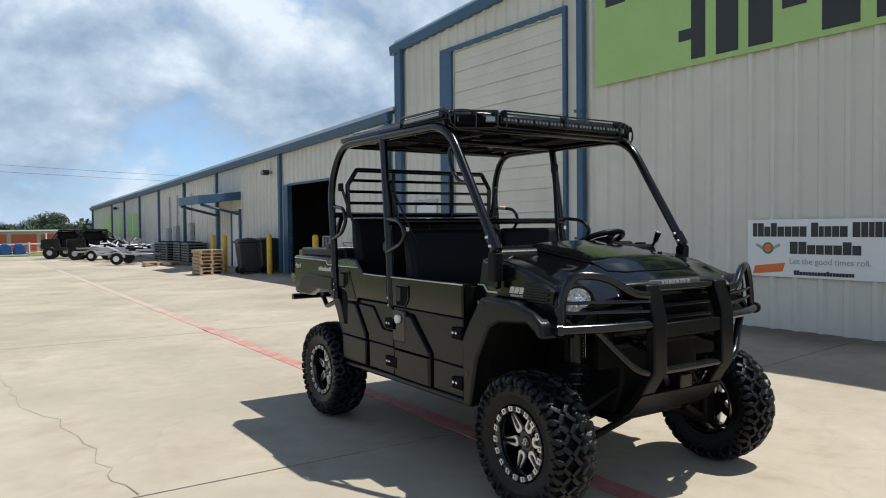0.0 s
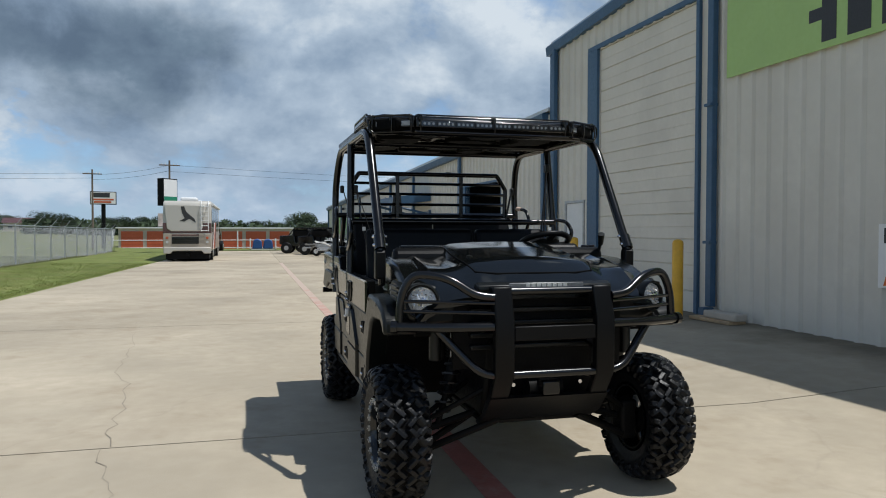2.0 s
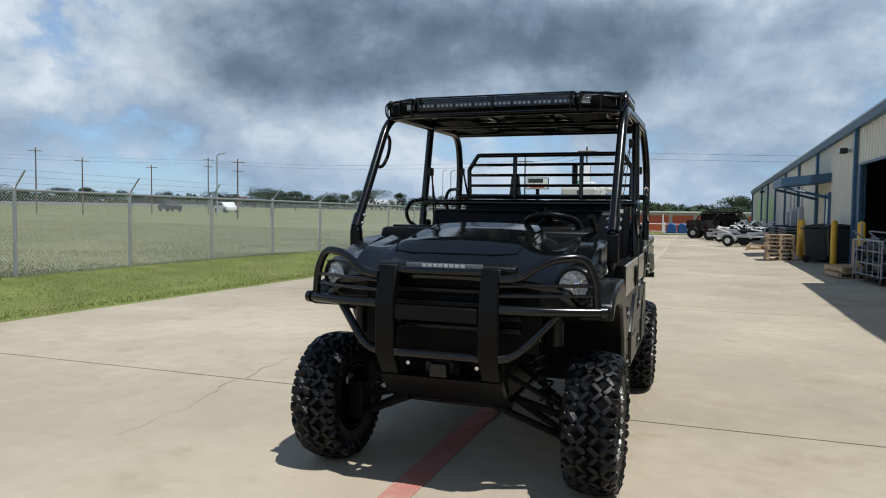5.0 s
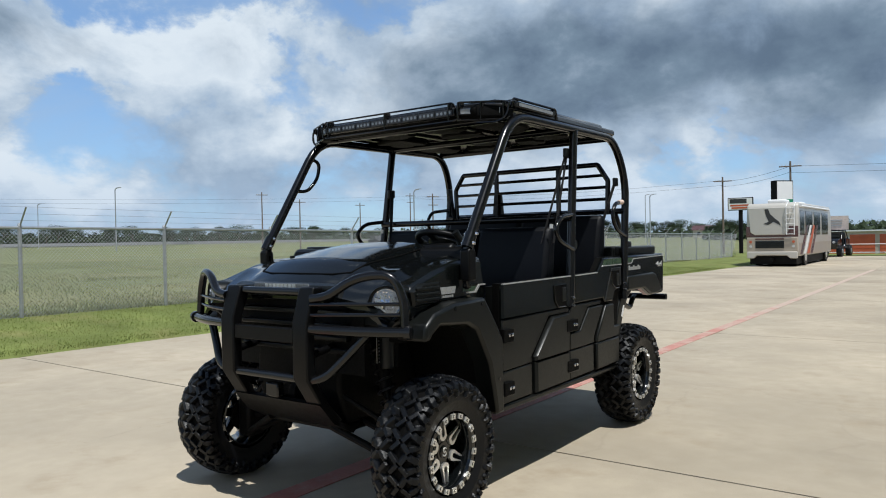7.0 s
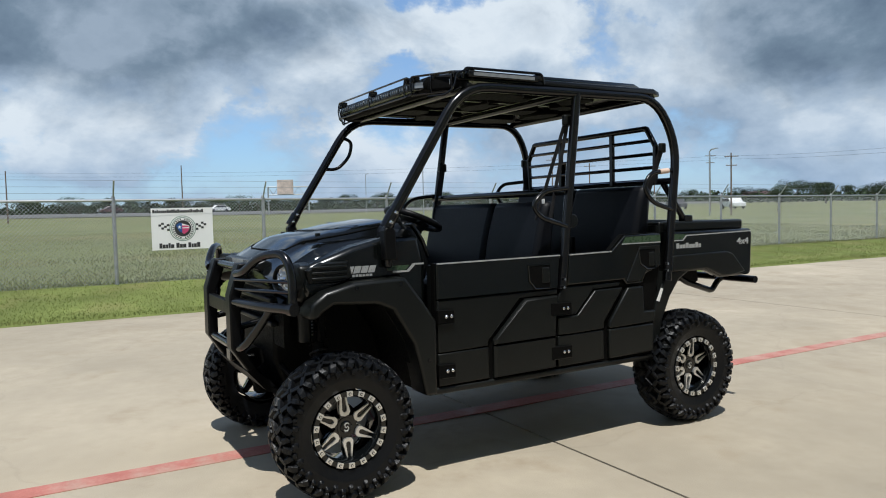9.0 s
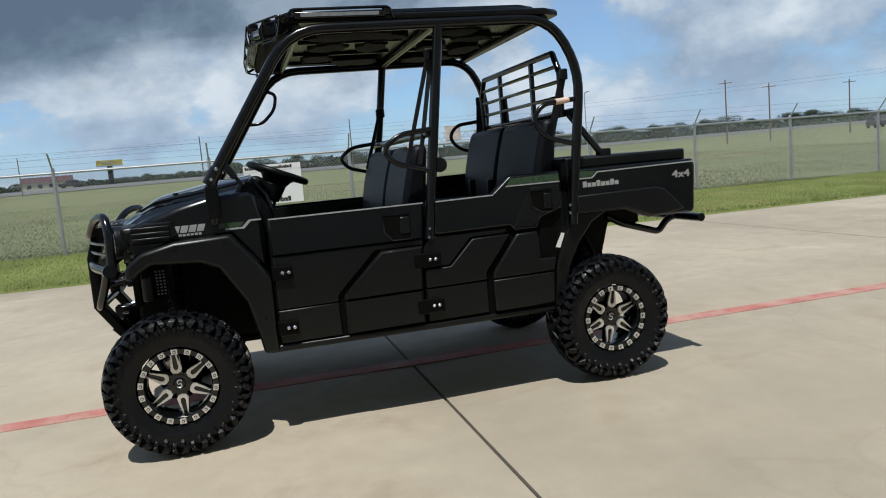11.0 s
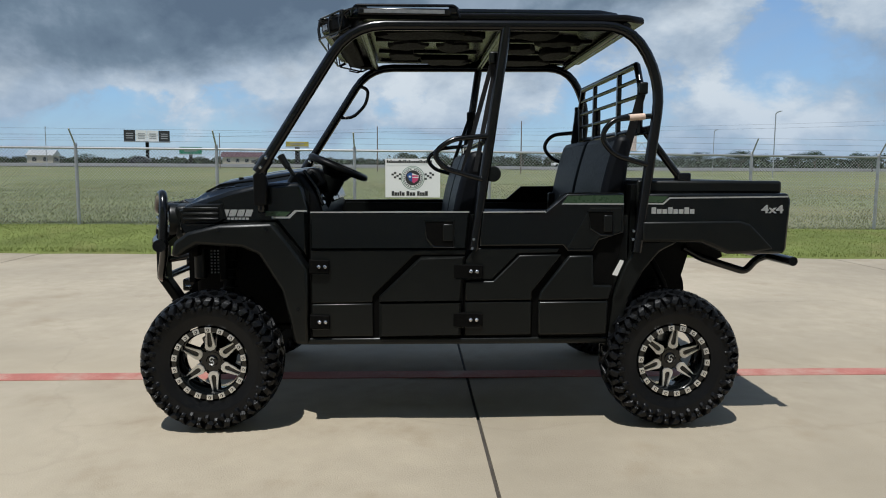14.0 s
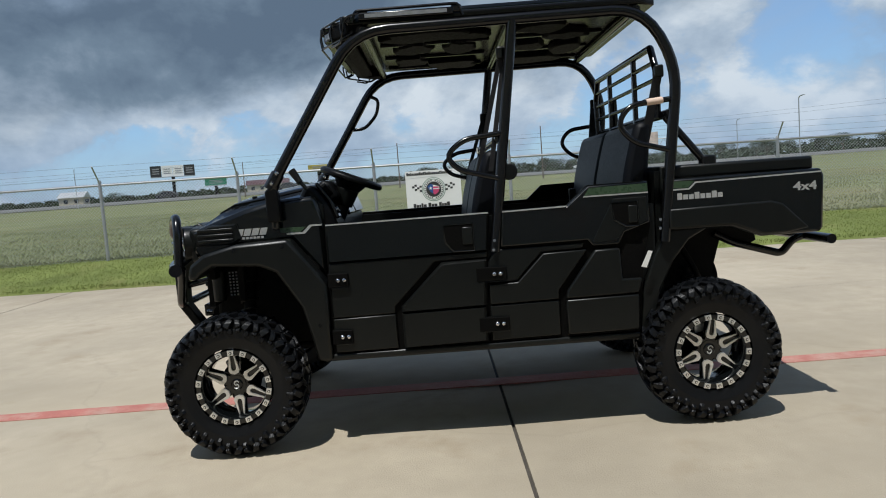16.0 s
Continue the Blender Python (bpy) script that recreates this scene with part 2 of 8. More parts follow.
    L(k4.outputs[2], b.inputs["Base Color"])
    return m


def red_mat():
    """Worn line paint that mixes towards a pale concrete tone as y grows."""
    m = mat("worn red line paint", (0.46, 0.155, 0.125), 0.75, 0, 0.15, 6, 0.2, 90, (0.45, 0.33, 0.26), 0.7, 0.3)
    nt = m.node_tree
    b, L = nt.nodes["Principled BSDF"], nt.links.new
    src = b.inputs["Base Color"].links[0].from_socket
    co, sp_, n = nt.nodes.new("ShaderNodeTexCoord"), nt.nodes.new("ShaderNodeSeparateXYZ"), nt.nodes.new("ShaderNodeTexNoise")
    n.inputs["Scale"].default_value, n.inputs["Detail"].default_value, n.inputs["Roughness"].default_value = 3.0, 8, 0.7
    L(co.outputs["Object"], sp_.inputs[0]), L(co.outputs["Object"], n.inputs["Vector"])
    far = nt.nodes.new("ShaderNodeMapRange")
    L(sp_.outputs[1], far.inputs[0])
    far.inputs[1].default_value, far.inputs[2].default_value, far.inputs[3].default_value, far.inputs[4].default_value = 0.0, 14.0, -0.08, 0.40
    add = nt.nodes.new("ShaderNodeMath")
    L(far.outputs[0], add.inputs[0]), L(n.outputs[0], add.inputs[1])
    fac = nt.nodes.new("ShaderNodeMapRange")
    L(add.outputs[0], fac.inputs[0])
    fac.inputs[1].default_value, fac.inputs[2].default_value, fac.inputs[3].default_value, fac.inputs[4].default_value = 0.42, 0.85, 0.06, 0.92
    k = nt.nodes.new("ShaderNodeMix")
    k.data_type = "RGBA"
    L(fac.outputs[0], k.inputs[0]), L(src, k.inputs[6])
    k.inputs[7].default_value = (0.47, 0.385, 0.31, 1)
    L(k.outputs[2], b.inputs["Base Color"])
    return m


def leafy(m, share=0.5):
    """Lets light through thin leaves: part of a leaf's colour comes from its far side."""
    nt = m.node_tree
    b, out = nt.nodes["Principled BSDF"], nt.nodes["Material Output"]
    t, mix = nt.nodes.new("ShaderNodeBsdfTranslucent"), nt.nodes.new("ShaderNodeMixShader")
    nt.links.new(b.inputs["Base Color"].links[0].from_socket, t.inputs[0])
    mix.inputs[0].default_value = share
    nt.links.new(b.outputs[0], mix.inputs[1]), nt.links.new(t.outputs[0], mix.inputs[2])
    nt.links.new(mix.outputs[0], out.inputs[0])
    return m


M = {
    "concrete": concrete_mat(),
    "crack": mat("dirt in a hairline crack", (0.275, 0.235, 0.18), 0.9, 0, 0.3, 12),
    "joint": mat("joint filler", (0.07, 0.06, 0.05), 0.9, 0, 0.3, 12),
    "red": red_mat(),
    "wall": mat("light grey ribbed steel sheet", (0.67, 0.635, 0.55), 0.45, 0, 0.06, 0.8, 0.05, 30, (0.50, 0.46, 0.38), 0.25, 0.4),
    "blue": mat("blue painted steel trim", (0.045, 0.105, 0.185), 0.45, 0, 0.12, 2.0, 0.05, 40),
    "rolldoor": mat("off-white sectional door", (0.69, 0.645, 0.55), 0.5, 0, 0.05, 1.2, 0.08, 60, (0.46, 0.43, 0.38), 0.25),
    "white": mat("white painted metal", (0.76, 0.76, 0.74), 0.5, 0, 0.05, 3),
    "ochre": mat("faded yellow sign paint", (0.40, 0.33, 0.05), 0.6, 0, 0.3, 1.2, 0, 50, (0.16, 0.15, 0.06), 0.6),
    "yellow": mat("yellow bollard paint", (0.72, 0.41, 0.03), 0.5, 0, 0.12, 6, 0.15, 50, (0.45, 0.26, 0.04), 0.4),
    "lime": mat("lime green sign sheet", (0.40, 0.58, 0.19), 0.5, 0, 0.05, 1.5),
    "ink": mat("black sign lettering", (0.03, 0.03, 0.03), 0.5, 0, 0.1, 5),
    "grey_ink": mat("grey sign lettering", (0.35, 0.35, 0.36), 0.5, 0, 0.1, 5),
    "orange": mat("orange sign print", (0.75, 0.17, 0.03), 0.5, 0, 0.08, 5),
    "signwhite": mat("white sign board", (0.80, 0.79, 0.76), 0.4, 0, 0.03, 2),
    "steel": mat("galvanised steel", (0.45, 0.46, 0.47), 0.45, 0.8, 0.15, 10),
    "wire": mat("dull galvanised fence wire", (0.30, 0.31, 0.33), 0.6, 0.2, 0.15, 10, spec=0.3),
    "dark": mat("near-black bay walls with shade painted in", (0.05, 0.045, 0.04), 0.8, 0, 0.3, 1.5),
    "wood": mat("raw pallet pine", (0.50, 0.36, 0.21), 0.75, 0, 0.25, 6, 0.3, 50, (0.30, 0.21, 0.13), 0.5, island=0.25),
    "pole": mat("weathered utility pole wood", (0.16, 0.12, 0.09), 0.85, 0, 0.25, 2, 0.3, 30),
    "blackplastic": mat("black moulded plastic", (0.022, 0.023, 0.024), 0.5, 0, 0.2, 8, 0.1, 200),
    "red_door": mat("orange-red storage doors", (0.50, 0.10, 0.035), 0.5, 0, 0.12, 1.0),
    "stucco": mat("pale masonry", (0.48, 0.43, 0.36), 0.8, 0, 0.1, 2.0, 0.2, 30),
    "leaf": mat("oak leaves", (0.046, 0.064, 0.036), 0.85, 0, 0.35, 0.6, island=0.4, spec=0.08),
    "bark": mat("tree bark", (0.10, 0.08, 0.06), 0.9, 0, 0.3, 4, 0.5, 20),
    "lawn": mat("mown lawn", (0.155, 0.185, 0.052), 0.9, 0, 0.30, 1.3, 0.6, 60, (0.25, 0.215, 0.095), 0.5, 0.15),
    "field": mat("rough field grass", (0.172, 0.187, 0.082), 0.9, 0, 0.22, 0.12, 0.6, 20, (0.255, 0.222, 0.108), 0.65, 0.2),
    "blade": leafy(mat("lawn grass blades", (0.235, 0.275, 0.082), 0.8, 0, 0.22, 1.5, 0.0, 80, (0.34, 0.28, 0.13), 0.4, island=0.12, spec=0.1)),
    "tallblade": leafy(mat("field grass blades", (0.300, 0.315, 0.150), 0.8, 0, 0.24, 0.5, 0.0, 80, (0.37, 0.315, 0.165), 0.65, island=0.14, spec=0.1)),
    "asphalt": mat("road asphalt", (0.15, 0.15, 0.14), 0.9, 0, 0.15, 1.0),
    "rvwhite": mat("cream motorhome paint", (0.50, 0.475, 0.42), 0.3, 0, 0.02, 1.0, coat=0.3, rvar=0.01),
    "rvtan": mat("beige motorhome skirt paint", (0.40, 0.34, 0.27), 0.35, 0, 0.05, 1.0, coat=0.2, rvar=0.01),
    "rvbrown": mat("maroon motorhome paint", (0.10, 0.045, 0.04), 0.3, 0, 0.1, 2.0, coat=0.4),
    "glass": mat("dark tinted glass", (0.02, 0.022, 0.025), 0.06, 0, 0.1, 2.0, spec=0.6),
    "rubber": mat("tyre rubber", (0.0032, 0.0038, 0.0050), 0.42, 0, 0.25, 7, 0.12, 150, (0.0055, 0.0063, 0.0078), 0.25, 0.26),
    "tan": mat("cardboard", (0.36, 0.24, 0.14), 0.85, 0, 0.12, 4),
    "accase": mat("weathered grey-green sheet steel", (0.15, 0.17, 0.165), 0.5, 0.2, 0.15, 3),
    "magenta": mat("pinkish red sign print", (0.55, 0.06, 0.16), 0.5, 0, 0.06, 5),
    "sage": mat("grey-green sign print", (0.20, 0.28, 0.22), 0.5, 0, 0.08, 5),
    "navy": mat("dark blue container plastic", (0.02, 0.08, 0.26), 0.5, 0, 0.12, 3),
    "roofmetal": mat("pale roof sheet", (0.55, 0.56, 0.56), 0.4, 0.3, 0.08, 0.7),
    "tan_sign": mat("printed billboard panel", (0.55, 0.45, 0.40), 0.5, 0, 0.4, 0.7),
    "highway_green": mat("green highway sign", (0.02, 0.22, 0.12), 0.5, 0, 0.1, 1.0),
}

# ---- mesh tools ----


def box(bm, lo, hi, m=None):
    vs = [bm.verts.new((x, y, z)) for z in (lo[2], hi[2]) for y in (lo[1], hi[1]) for x in (lo[0], hi[0])]
    if m:
        for v in vs:
            v.co = m @ v.co
    for f in ((0, 2, 3, 1), (4, 5, 7, 6), (0, 1, 5, 4), (2, 6, 7, 3), (0, 4, 6, 2), (1, 3, 7, 5)):
        bm.faces.new([vs[i] for i in f])
    return vs


def prism(bm, pts, a, b, axis="x", inset=0.0):
    """A plate of outline pts between a and b along an axis; inset draws the far face in, as a chamfer."""
    def at(u, v, w):
        return {"x": (w, u, v), "y": (u, w, v), "z": (u, v, w)}[axis]
    cu, cv = sum(p[0] for p in pts) / len(pts), sum(p[1] for p in pts) / len(pts)
    def drawn(p, k):
        d = Vector((p[0] - cu, p[1] - cv))
        return (p[0] - d.normalized().x * k, p[1] - d.normalized().y * k) if d.length > 1e-6 else p
    first = [bm.verts.new(at(*p, a)) for p in pts]
    rows = [first]
    if inset:
        s = 1 if b > a else -1
        rows.append([bm.verts.new(at(*p, b - s * inset)) for p in pts])
        rows.append([bm.verts.new(at(*drawn(p, inset), b)) for p in pts])
    else:
        rows.append([bm.verts.new(at(*p, b)) for p in pts])
    n = len(pts)
    bm.faces.new(rows[0])
    bm.faces.new(rows[-1][::-1])
    for r0, r1 in zip(rows, rows[1:]):
        for i in range(n):
            bm.faces.new((r0[i], r0[(i + 1) % n], r1[(i + 1) % n], r1[i]))


def fillet(pts, rad, n=5):
    """The polyline with its inner corners rounded."""
    pts = [Vector(p) for p in pts]
    out = [pts[0]]
    for a, p, c in zip(pts, pts[1:], pts[2:]):
        d0, d1 = (a - p), (c - p)
        r = min(rad, d0.length * 0.48, d1.length * 0.48)
        s, e = p + d0.normalized() * r, p + d1.normalized() * r
        for i in range(n + 1):
            t = i / n
            out.append(s * (1 - t) ** 2 + p * 2 * t * (1 - t) + e * t * t)
    return out + [pts[-1]]


def tube(bm, pts, r, seg=10, closed=False):
    pts = [Vector(p) for p in pts]
    n = len(pts)
    ref = None
    rings = []
    for i, p in enumerate(pts):
        t = (pts[(i + 1) % n] - pts[i - 1]) if closed else (pts[min(i + 1, n - 1)] - pts[max(i - 1, 0)])
        t.normalize()
        if ref is None:
            ref = t.orthogonal().normalized()
        ref = (ref - t * ref.dot(t)).normalized()
        side = t.cross(ref)
        rings.append([bm.verts.new(p + (ref * math.cos(2 * math.pi * k / seg) + side * math.sin(2 * math.pi * k / seg)) * r) for k in range(seg)])
    pairs = list(zip(rings, rings[1:])) + ([(rings[-1], rings[0])] if closed else [])
    for a, b in pairs:
        for k in range(seg):
            bm.faces.new((a[k], a[(k + 1) % seg], b[(k + 1) % seg], b[k]))
    if not closed:
        bm.faces.new(rings[0][::-1])
        bm.faces.new(rings[-1])


def cyl(bm, a, b, r, seg=16, r2=None):
    a, b = Vector(a), Vector(b)
    t = (b - a).normalized()
    u = t.orthogonal().normalized()
    v = t.cross(u)
    rings = [[bm.verts.new(p + (u * math.cos(2 * math.pi * k / seg) + v * math.sin(2 * math.pi * k / seg)) * q) for k in range(seg)] for p, q in ((a, r), (b, r if r2 is None else r2))]
    for k in range(seg):
        bm.faces.new((rings[0][k], rings[0][(k + 1) % seg], rings[1][(k + 1) % seg], rings[1][k]))
    bm.faces.new(rings[0][::-1])
    bm.faces.new(rings[1])


def lathe(bm, profile, seg=48, axis="x"):
    """Turns (along, radius) pairs round an axis through the origin."""
    rings = []
    for k in range(seg):
        a = 2 * math.pi * k / seg
        rings.append([bm.verts.new((s, r * math.cos(a), r * math.sin(a)) if axis == "x" else (r * math.cos(a), r * math.sin(a), s)) for s, r in profile])
    for k in range(seg):
        a, b = rings[k], rings[(k + 1) % seg]
        for i in range(len(profile) - 1):
            bm.faces.new((a[i], a[i + 1], b[i + 1], b[i]))


def grid(bm, xs, ys, fz):
    vs = [[bm.verts.new((x, y, fz(x, y))) for x in xs] for y in ys]
    for j in range(len(ys) - 1):
        for i in range(len(xs) - 1):
            bm.faces.new((vs[j][i], vs[j][i + 1], vs[j + 1][i + 1], vs[j + 1][i]))
    return vs


def mesh_of(name, bm, material, sharp=38, smooth=True):
    bmesh.ops.recalc_face_normals(bm, faces=bm.faces)
    for f in bm.faces:
        f.smooth = smooth
    if smooth:
        lim = radians(sharp)
        for e in bm.edges:
            if len(e.link_faces) == 2 and e.calc_face_angle(0) > lim:
                e.smooth = False
    me = bpy.data.meshes.new(name)
    bm.to_mesh(me)
    bm.free()
    me.materials.append(material)
    return me


def part(name, bm, material, parent=None, label="", bevel=0.0, sharp=38, smooth=True):
    """Links a bmesh as one mesh object, under a thing or a part."""
    ob = new(name, mesh_of(name, bm, material, sharp, smooth))
    if parent:
        ob.parent = parent
    if label:
        ob["label"] = label
    if bevel:
        md = ob.modifiers.new("bevel", "BEVEL")
        md.width, md.segments, md.limit_method, md.angle_limit = bevel, 2, "ANGLE", radians(40)
    return ob


def thing(name, label, category, m=None, group="", kind=""):
    ob = new(name)
    if m:
        ob.matrix_world = m
    return tagged(ob, label, category, group, kind)


def B():
    return bmesh.new()


def boxes(*rows):
    bm = B()
    for lo, hi in rows:
        box(bm, lo, hi)
    return bm


def tubes(r, *lines, seg=10, rad=0.06):
    bm = B()
    for pts in lines:
        tube(bm, fillet(pts, rad) if len(pts) > 2 else pts, r, seg)
    return bm

# ---- ground ----


def edge_x(y):
    """Where the concrete ends and the lawn begins."""
    return -6.72 + 0.055 * max(-8.0, min(y, 30.0))


def bank_z(y):
    """Height of the lawn's far edge, along the fence, which falls slowly towards the storage units."""
    return 0.245 - 0.0068 * max(-6.0, min(y, 40.0))


def gz(x, y):
    """Height of the land: a flat yard that rises a little to the building and to the fence."""
    if y > 44:
        far = -0.021 * min(y - 44, 26)
        return far if x > -7 else far * max(0.0, 1 - (-7 - x) / 30) + 0.0115 * min(max(0.0, -9.1 - x), 420.0)
    if x > 2.5:
        return 0.048 * min(x - 2.5, 3.0)
    e = edge_x(y)
    if x < e:
        z = bank_z(y) * min(1.0, (e - x) / (e + 9.1))
        if x < -9.1:
            z += 0.0115 * min(-9.1 - x, 420.0)
        return z
    return 0.0


def spaced(a, b, n, power=1.0):
    return [a + (b - a) * (i / n) ** power for i in range(n + 1)]


def ground():
    bm = B()
    xs = [-1500, -900, -500, -300, -200, -120, -80, -55, -40, -30, -22, -16, -12, -10, -9.1, -8.4, -7.7, -7.05, -6.3, -5.6, -4, 0, 2.5, 4, 6, 30, 200, 900, 1500]
    ys = [-1500, -600, -200, -80, -40, -18, -14, -6, 0, 6, 12, 16, 24, 32, 40, 44, 46, 52, 58, 64, 70, 76, 100, 180, 300, 600, 1500]
    grid(bm, xs, ys, lambda x, y: gz(x, y) - (0.07 if edge_x(y) - 0.5 < x < 30 and -30 < y < 46 else 0.0))
    return tagged(part("ground", bm, M["field"]), "rough green field grass reaching the horizon", "ground", kind="structure")


def lawn():
    bm = B()
    ys = spaced(-30, 46, 76)
    rows = []
    for y in ys:
        e = edge_x(y) + 0.03 * math.sin(y * 2.3) + 0.025 * math.sin(y * 5.1 + 1)
        xs = [e + (-9.2 - e) * k / 8 for k in range(9)]
        rows.append([bm.verts.new((x, y, gz(x, y) + 0.035 - (0.06 if k == 0 else 0.0) + 0.012 * noise.noise((x * 2, y * 2, 0)))) for k, x in enumerate(xs)])
    for a, b in zip(rows, rows[1:]):
        for i in range(8):
            bm.faces.new((a[i], a[i + 1], b[i + 1], b[i]))
    # strip before the storage units at the far end
    far = [[bm.verts.new((x, y, gz(x, y) + 0.03 + 0.01 * noise.noise((x, y, 0)))) for x in spaced(-14, 30, 22)] for y in (43.5, 44.5, 47, 52, 60, 66.5)]
    for a, b in zip(far, far[1:]):
        for i in range(22):
            bm.faces.new((a[i], a[i + 1], b[i + 1], b[i]))
    return tagged(part("lawn", bm, M["lawn"]), "mown green lawn strip beside the concrete yard", "lawn", kind="structure")


def blades(name, count, where, height, material, label, width=0.012):
    """Loose grass blades, each a bent triangle."""
    rnd = random.Random(7)
    vs, fs = [], []
    for _ in range(count):
        x, y = where(rnd)
        z = gz(x, y) + 0.03
        h = height(rnd, x, y)
        a, lean = rnd.uniform(0, 6.283), rnd.uniform(0.1, 0.6) * h
        w = width * rnd.uniform(0.7, 1.5)
        c, s = math.cos(a), math.sin(a)
        n = len(vs)
        lx, ly = rnd.uniform(-1, 1) * lean, rnd.uniform(-1, 1) * lean
        vs += [(x - c * w, y - s * w, z), (x + c * w, y + s * w, z), (x + lx, y + ly, z + h)]
        fs.append((n, n + 1, n + 2))
    me = bpy.data.meshes.new(name)
    me.from_pydata(vs, [], fs)
    me.materials.append(material)
    return tagged(new(name, me), label, "grass", kind="stuff")


JOINT_Y, JOINT_GAP, LANE_X = 0.195, 6.1, -0.18


def pavement():
    base = B()
    xs = [-7.3, -6.8, -6, -5, 2.5, 3.5, 4.5, 5.6]
    grid(base, xs, spaced(-31, 45, 19), lambda x, y: gz(max(x, edge_x(y) + 0.01), y) - 0.022)
    pad = tagged(part("pavement", base, M["joint"]), "pale weathered concrete yard with dark joints", "pavement", kind="structure")
    return pad


def slabs(pad):
    g = 0.009
    for j in range(-5, 8):
        y0, y1 = JOINT_Y + j * JOINT_GAP + g, JOINT_Y + (j + 1) * JOINT_GAP - g
        if j == 7:
            y1 = 44.0
        for side in (0, 1):
            bm = B()
            ny = 12
            rows = []
            for k in range(ny + 1):
                y = y0 + (y1 - y0) * k / ny
                if side == 0:
                    a, b = edge_x(y) - 0.02, LANE_X - 0.004
                    xs = [a, a + 0.015] + spaced(a + 0.6, b - 0.015, 6) + [b]
                else:
                    a, b = LANE_X + 0.004, 5.5
                    xs = [a, a + 0.015, 1.0, 2.5, 3.2, 4.0, 4.8, b - 0.015, b]
                edge_drop = 0.006 if k in (0, ny) else 0.0
                row = [(x, y, gz(max(x, edge_x(y) + 0.001), y) - edge_drop - (0.006 if i in (0, len(xs) - 1) else 0.0)) for i, x in enumerate(xs)]
                rows.append([bm.verts.new(p) for p in row])
            for a, b in zip(rows, rows[1:]):
                for i in range(len(a) - 1):
                    bm.faces.new((a[i], a[i + 1], b[i + 1], b[i]))
            rim = [e for e in bm.edges if len(e.link_faces) == 1]
            made = bmesh.ops.extrude_edge_only(bm, edges=rim)
            for v in made["geom"]:
                if isinstance(v, bmesh.types.BMVert):
                    v.co.z -= 0.03
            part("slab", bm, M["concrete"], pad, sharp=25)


def lane_line():
    bm = B()
    ys = spaced(-20, 26, 92)
    rows = []
    for y in ys:
        w = 0.074 + 0.004 * noise.noise((0, y * 3, 0))
        rows.append([bm.verts.new((LANE_X + x, y, z)) for x, z in ((-w, -0.002), (-w, 0.004), (w, 0.004), (w, -0.002))])
    for a, b in zip(rows, rows[1:]):
        for i in range(3):
            bm.faces.new((a[i], a[i + 1], b[i + 1], b[i]))
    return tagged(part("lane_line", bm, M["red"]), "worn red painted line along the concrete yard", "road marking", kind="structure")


# ---- chain-link fence ----
FENCE_X, FENCE_H = -9.1, 1.43


def fence_x(y):
    return FENCE_X - 0.012 * y


def fence():
    f = thing("chain_link_fence", "galvanised chain-link fence with barbed-wire arms along the lawn", "fence")
    first, gap, count = -18.64, 2.49, 26
    for k in range(count):
        y = first + k * gap
        x, base_z = fence_x(y), bank_z(y)
        bm = B()
        cyl(bm, (x, y, base_z - 0.2), (x, y, base_z + FENCE_H + 0.02), 0.030, 10)
        cyl(bm, (x, y, base_z + FENCE_H + 0.02), (x, y, base_z + FENCE_H + 0.06), 0.036, 10, 0.02)
        post = part("post", bm, M["steel"], f)
        part("arm", tubes(0.014, [(x, y, base_z + FENCE_H), (x + 0.24, y, base_z + FENCE_H + 0.30)], seg=6), M["steel"], post)
    y0, y1 = first, first + (count - 1) * gap
    rail = B()
    tube(rail, [(fence_x(y), y, bank_z(y) + FENCE_H - 0.01) for y in (y0, -14.0, 0.0, 16.0, y1)], 0.022, 8)
    part("top_rail", rail, M["steel"], f)
    for off in (0.33, 0.66, 1.0):
        w = B()
        tube(w, [(fence_x(y) + 0.24 * off, y, bank_z(y) + FENCE_H + 0.30 * off) for y in spaced(y0, y1, 40)], 0.0022, 3)
        part("barbed_wire", w, M["wire"], f)
    # the woven mesh: every wire a straight thin prism across the whole height
    vs, fs = [], []
    step, r = 0.062, 0.0018
    n = int((y1 - y0) / step)
    for s in (-1, 1):
        for k in range(-21, n + 21):
            ya = y0 + k * step
            yb = ya + s * FENCE_H
            za, zb = bank_z(ya) + 0.02, bank_z(yb) + FENCE_H
            lo, hi = min(ya, yb), max(ya, yb)
            if hi < y0 or lo > y1:
                continue
            p, q = Vector((fence_x(ya) + s * r, ya, za)), Vector((fence_x(yb) + s * r, yb, zb))
            i = len(vs)
            for e in (p, q):
                vs += [(e.x + r, e.y, e.z), (e.x - r, e.y - r * s, e.z + r), (e.x - r, e.y + r * s, e.z - r)]
            fs += [(i, i + 1, i + 4, i + 3), (i + 1, i + 2, i + 5, i + 4), (i + 2, i, i + 3, i + 5)]
    me = bpy.data.meshes.new("wire_mesh")
    me.from_pydata(vs, [], fs)
    me.materials.append(M["wire"])
    ob = new("wire_mesh", me)
    ob.parent = f
    tagged(ob, "diamond wire mesh", kind="stuff")
    return f


# ---- the steel building ----
WALL_X0, WALL_K = 5.25, -0.0175
BM = Matrix.Translation((WALL_X0, 0, 0)) @ Matrix.Rotation(math.atan(-WALL_K), 4, "Z")


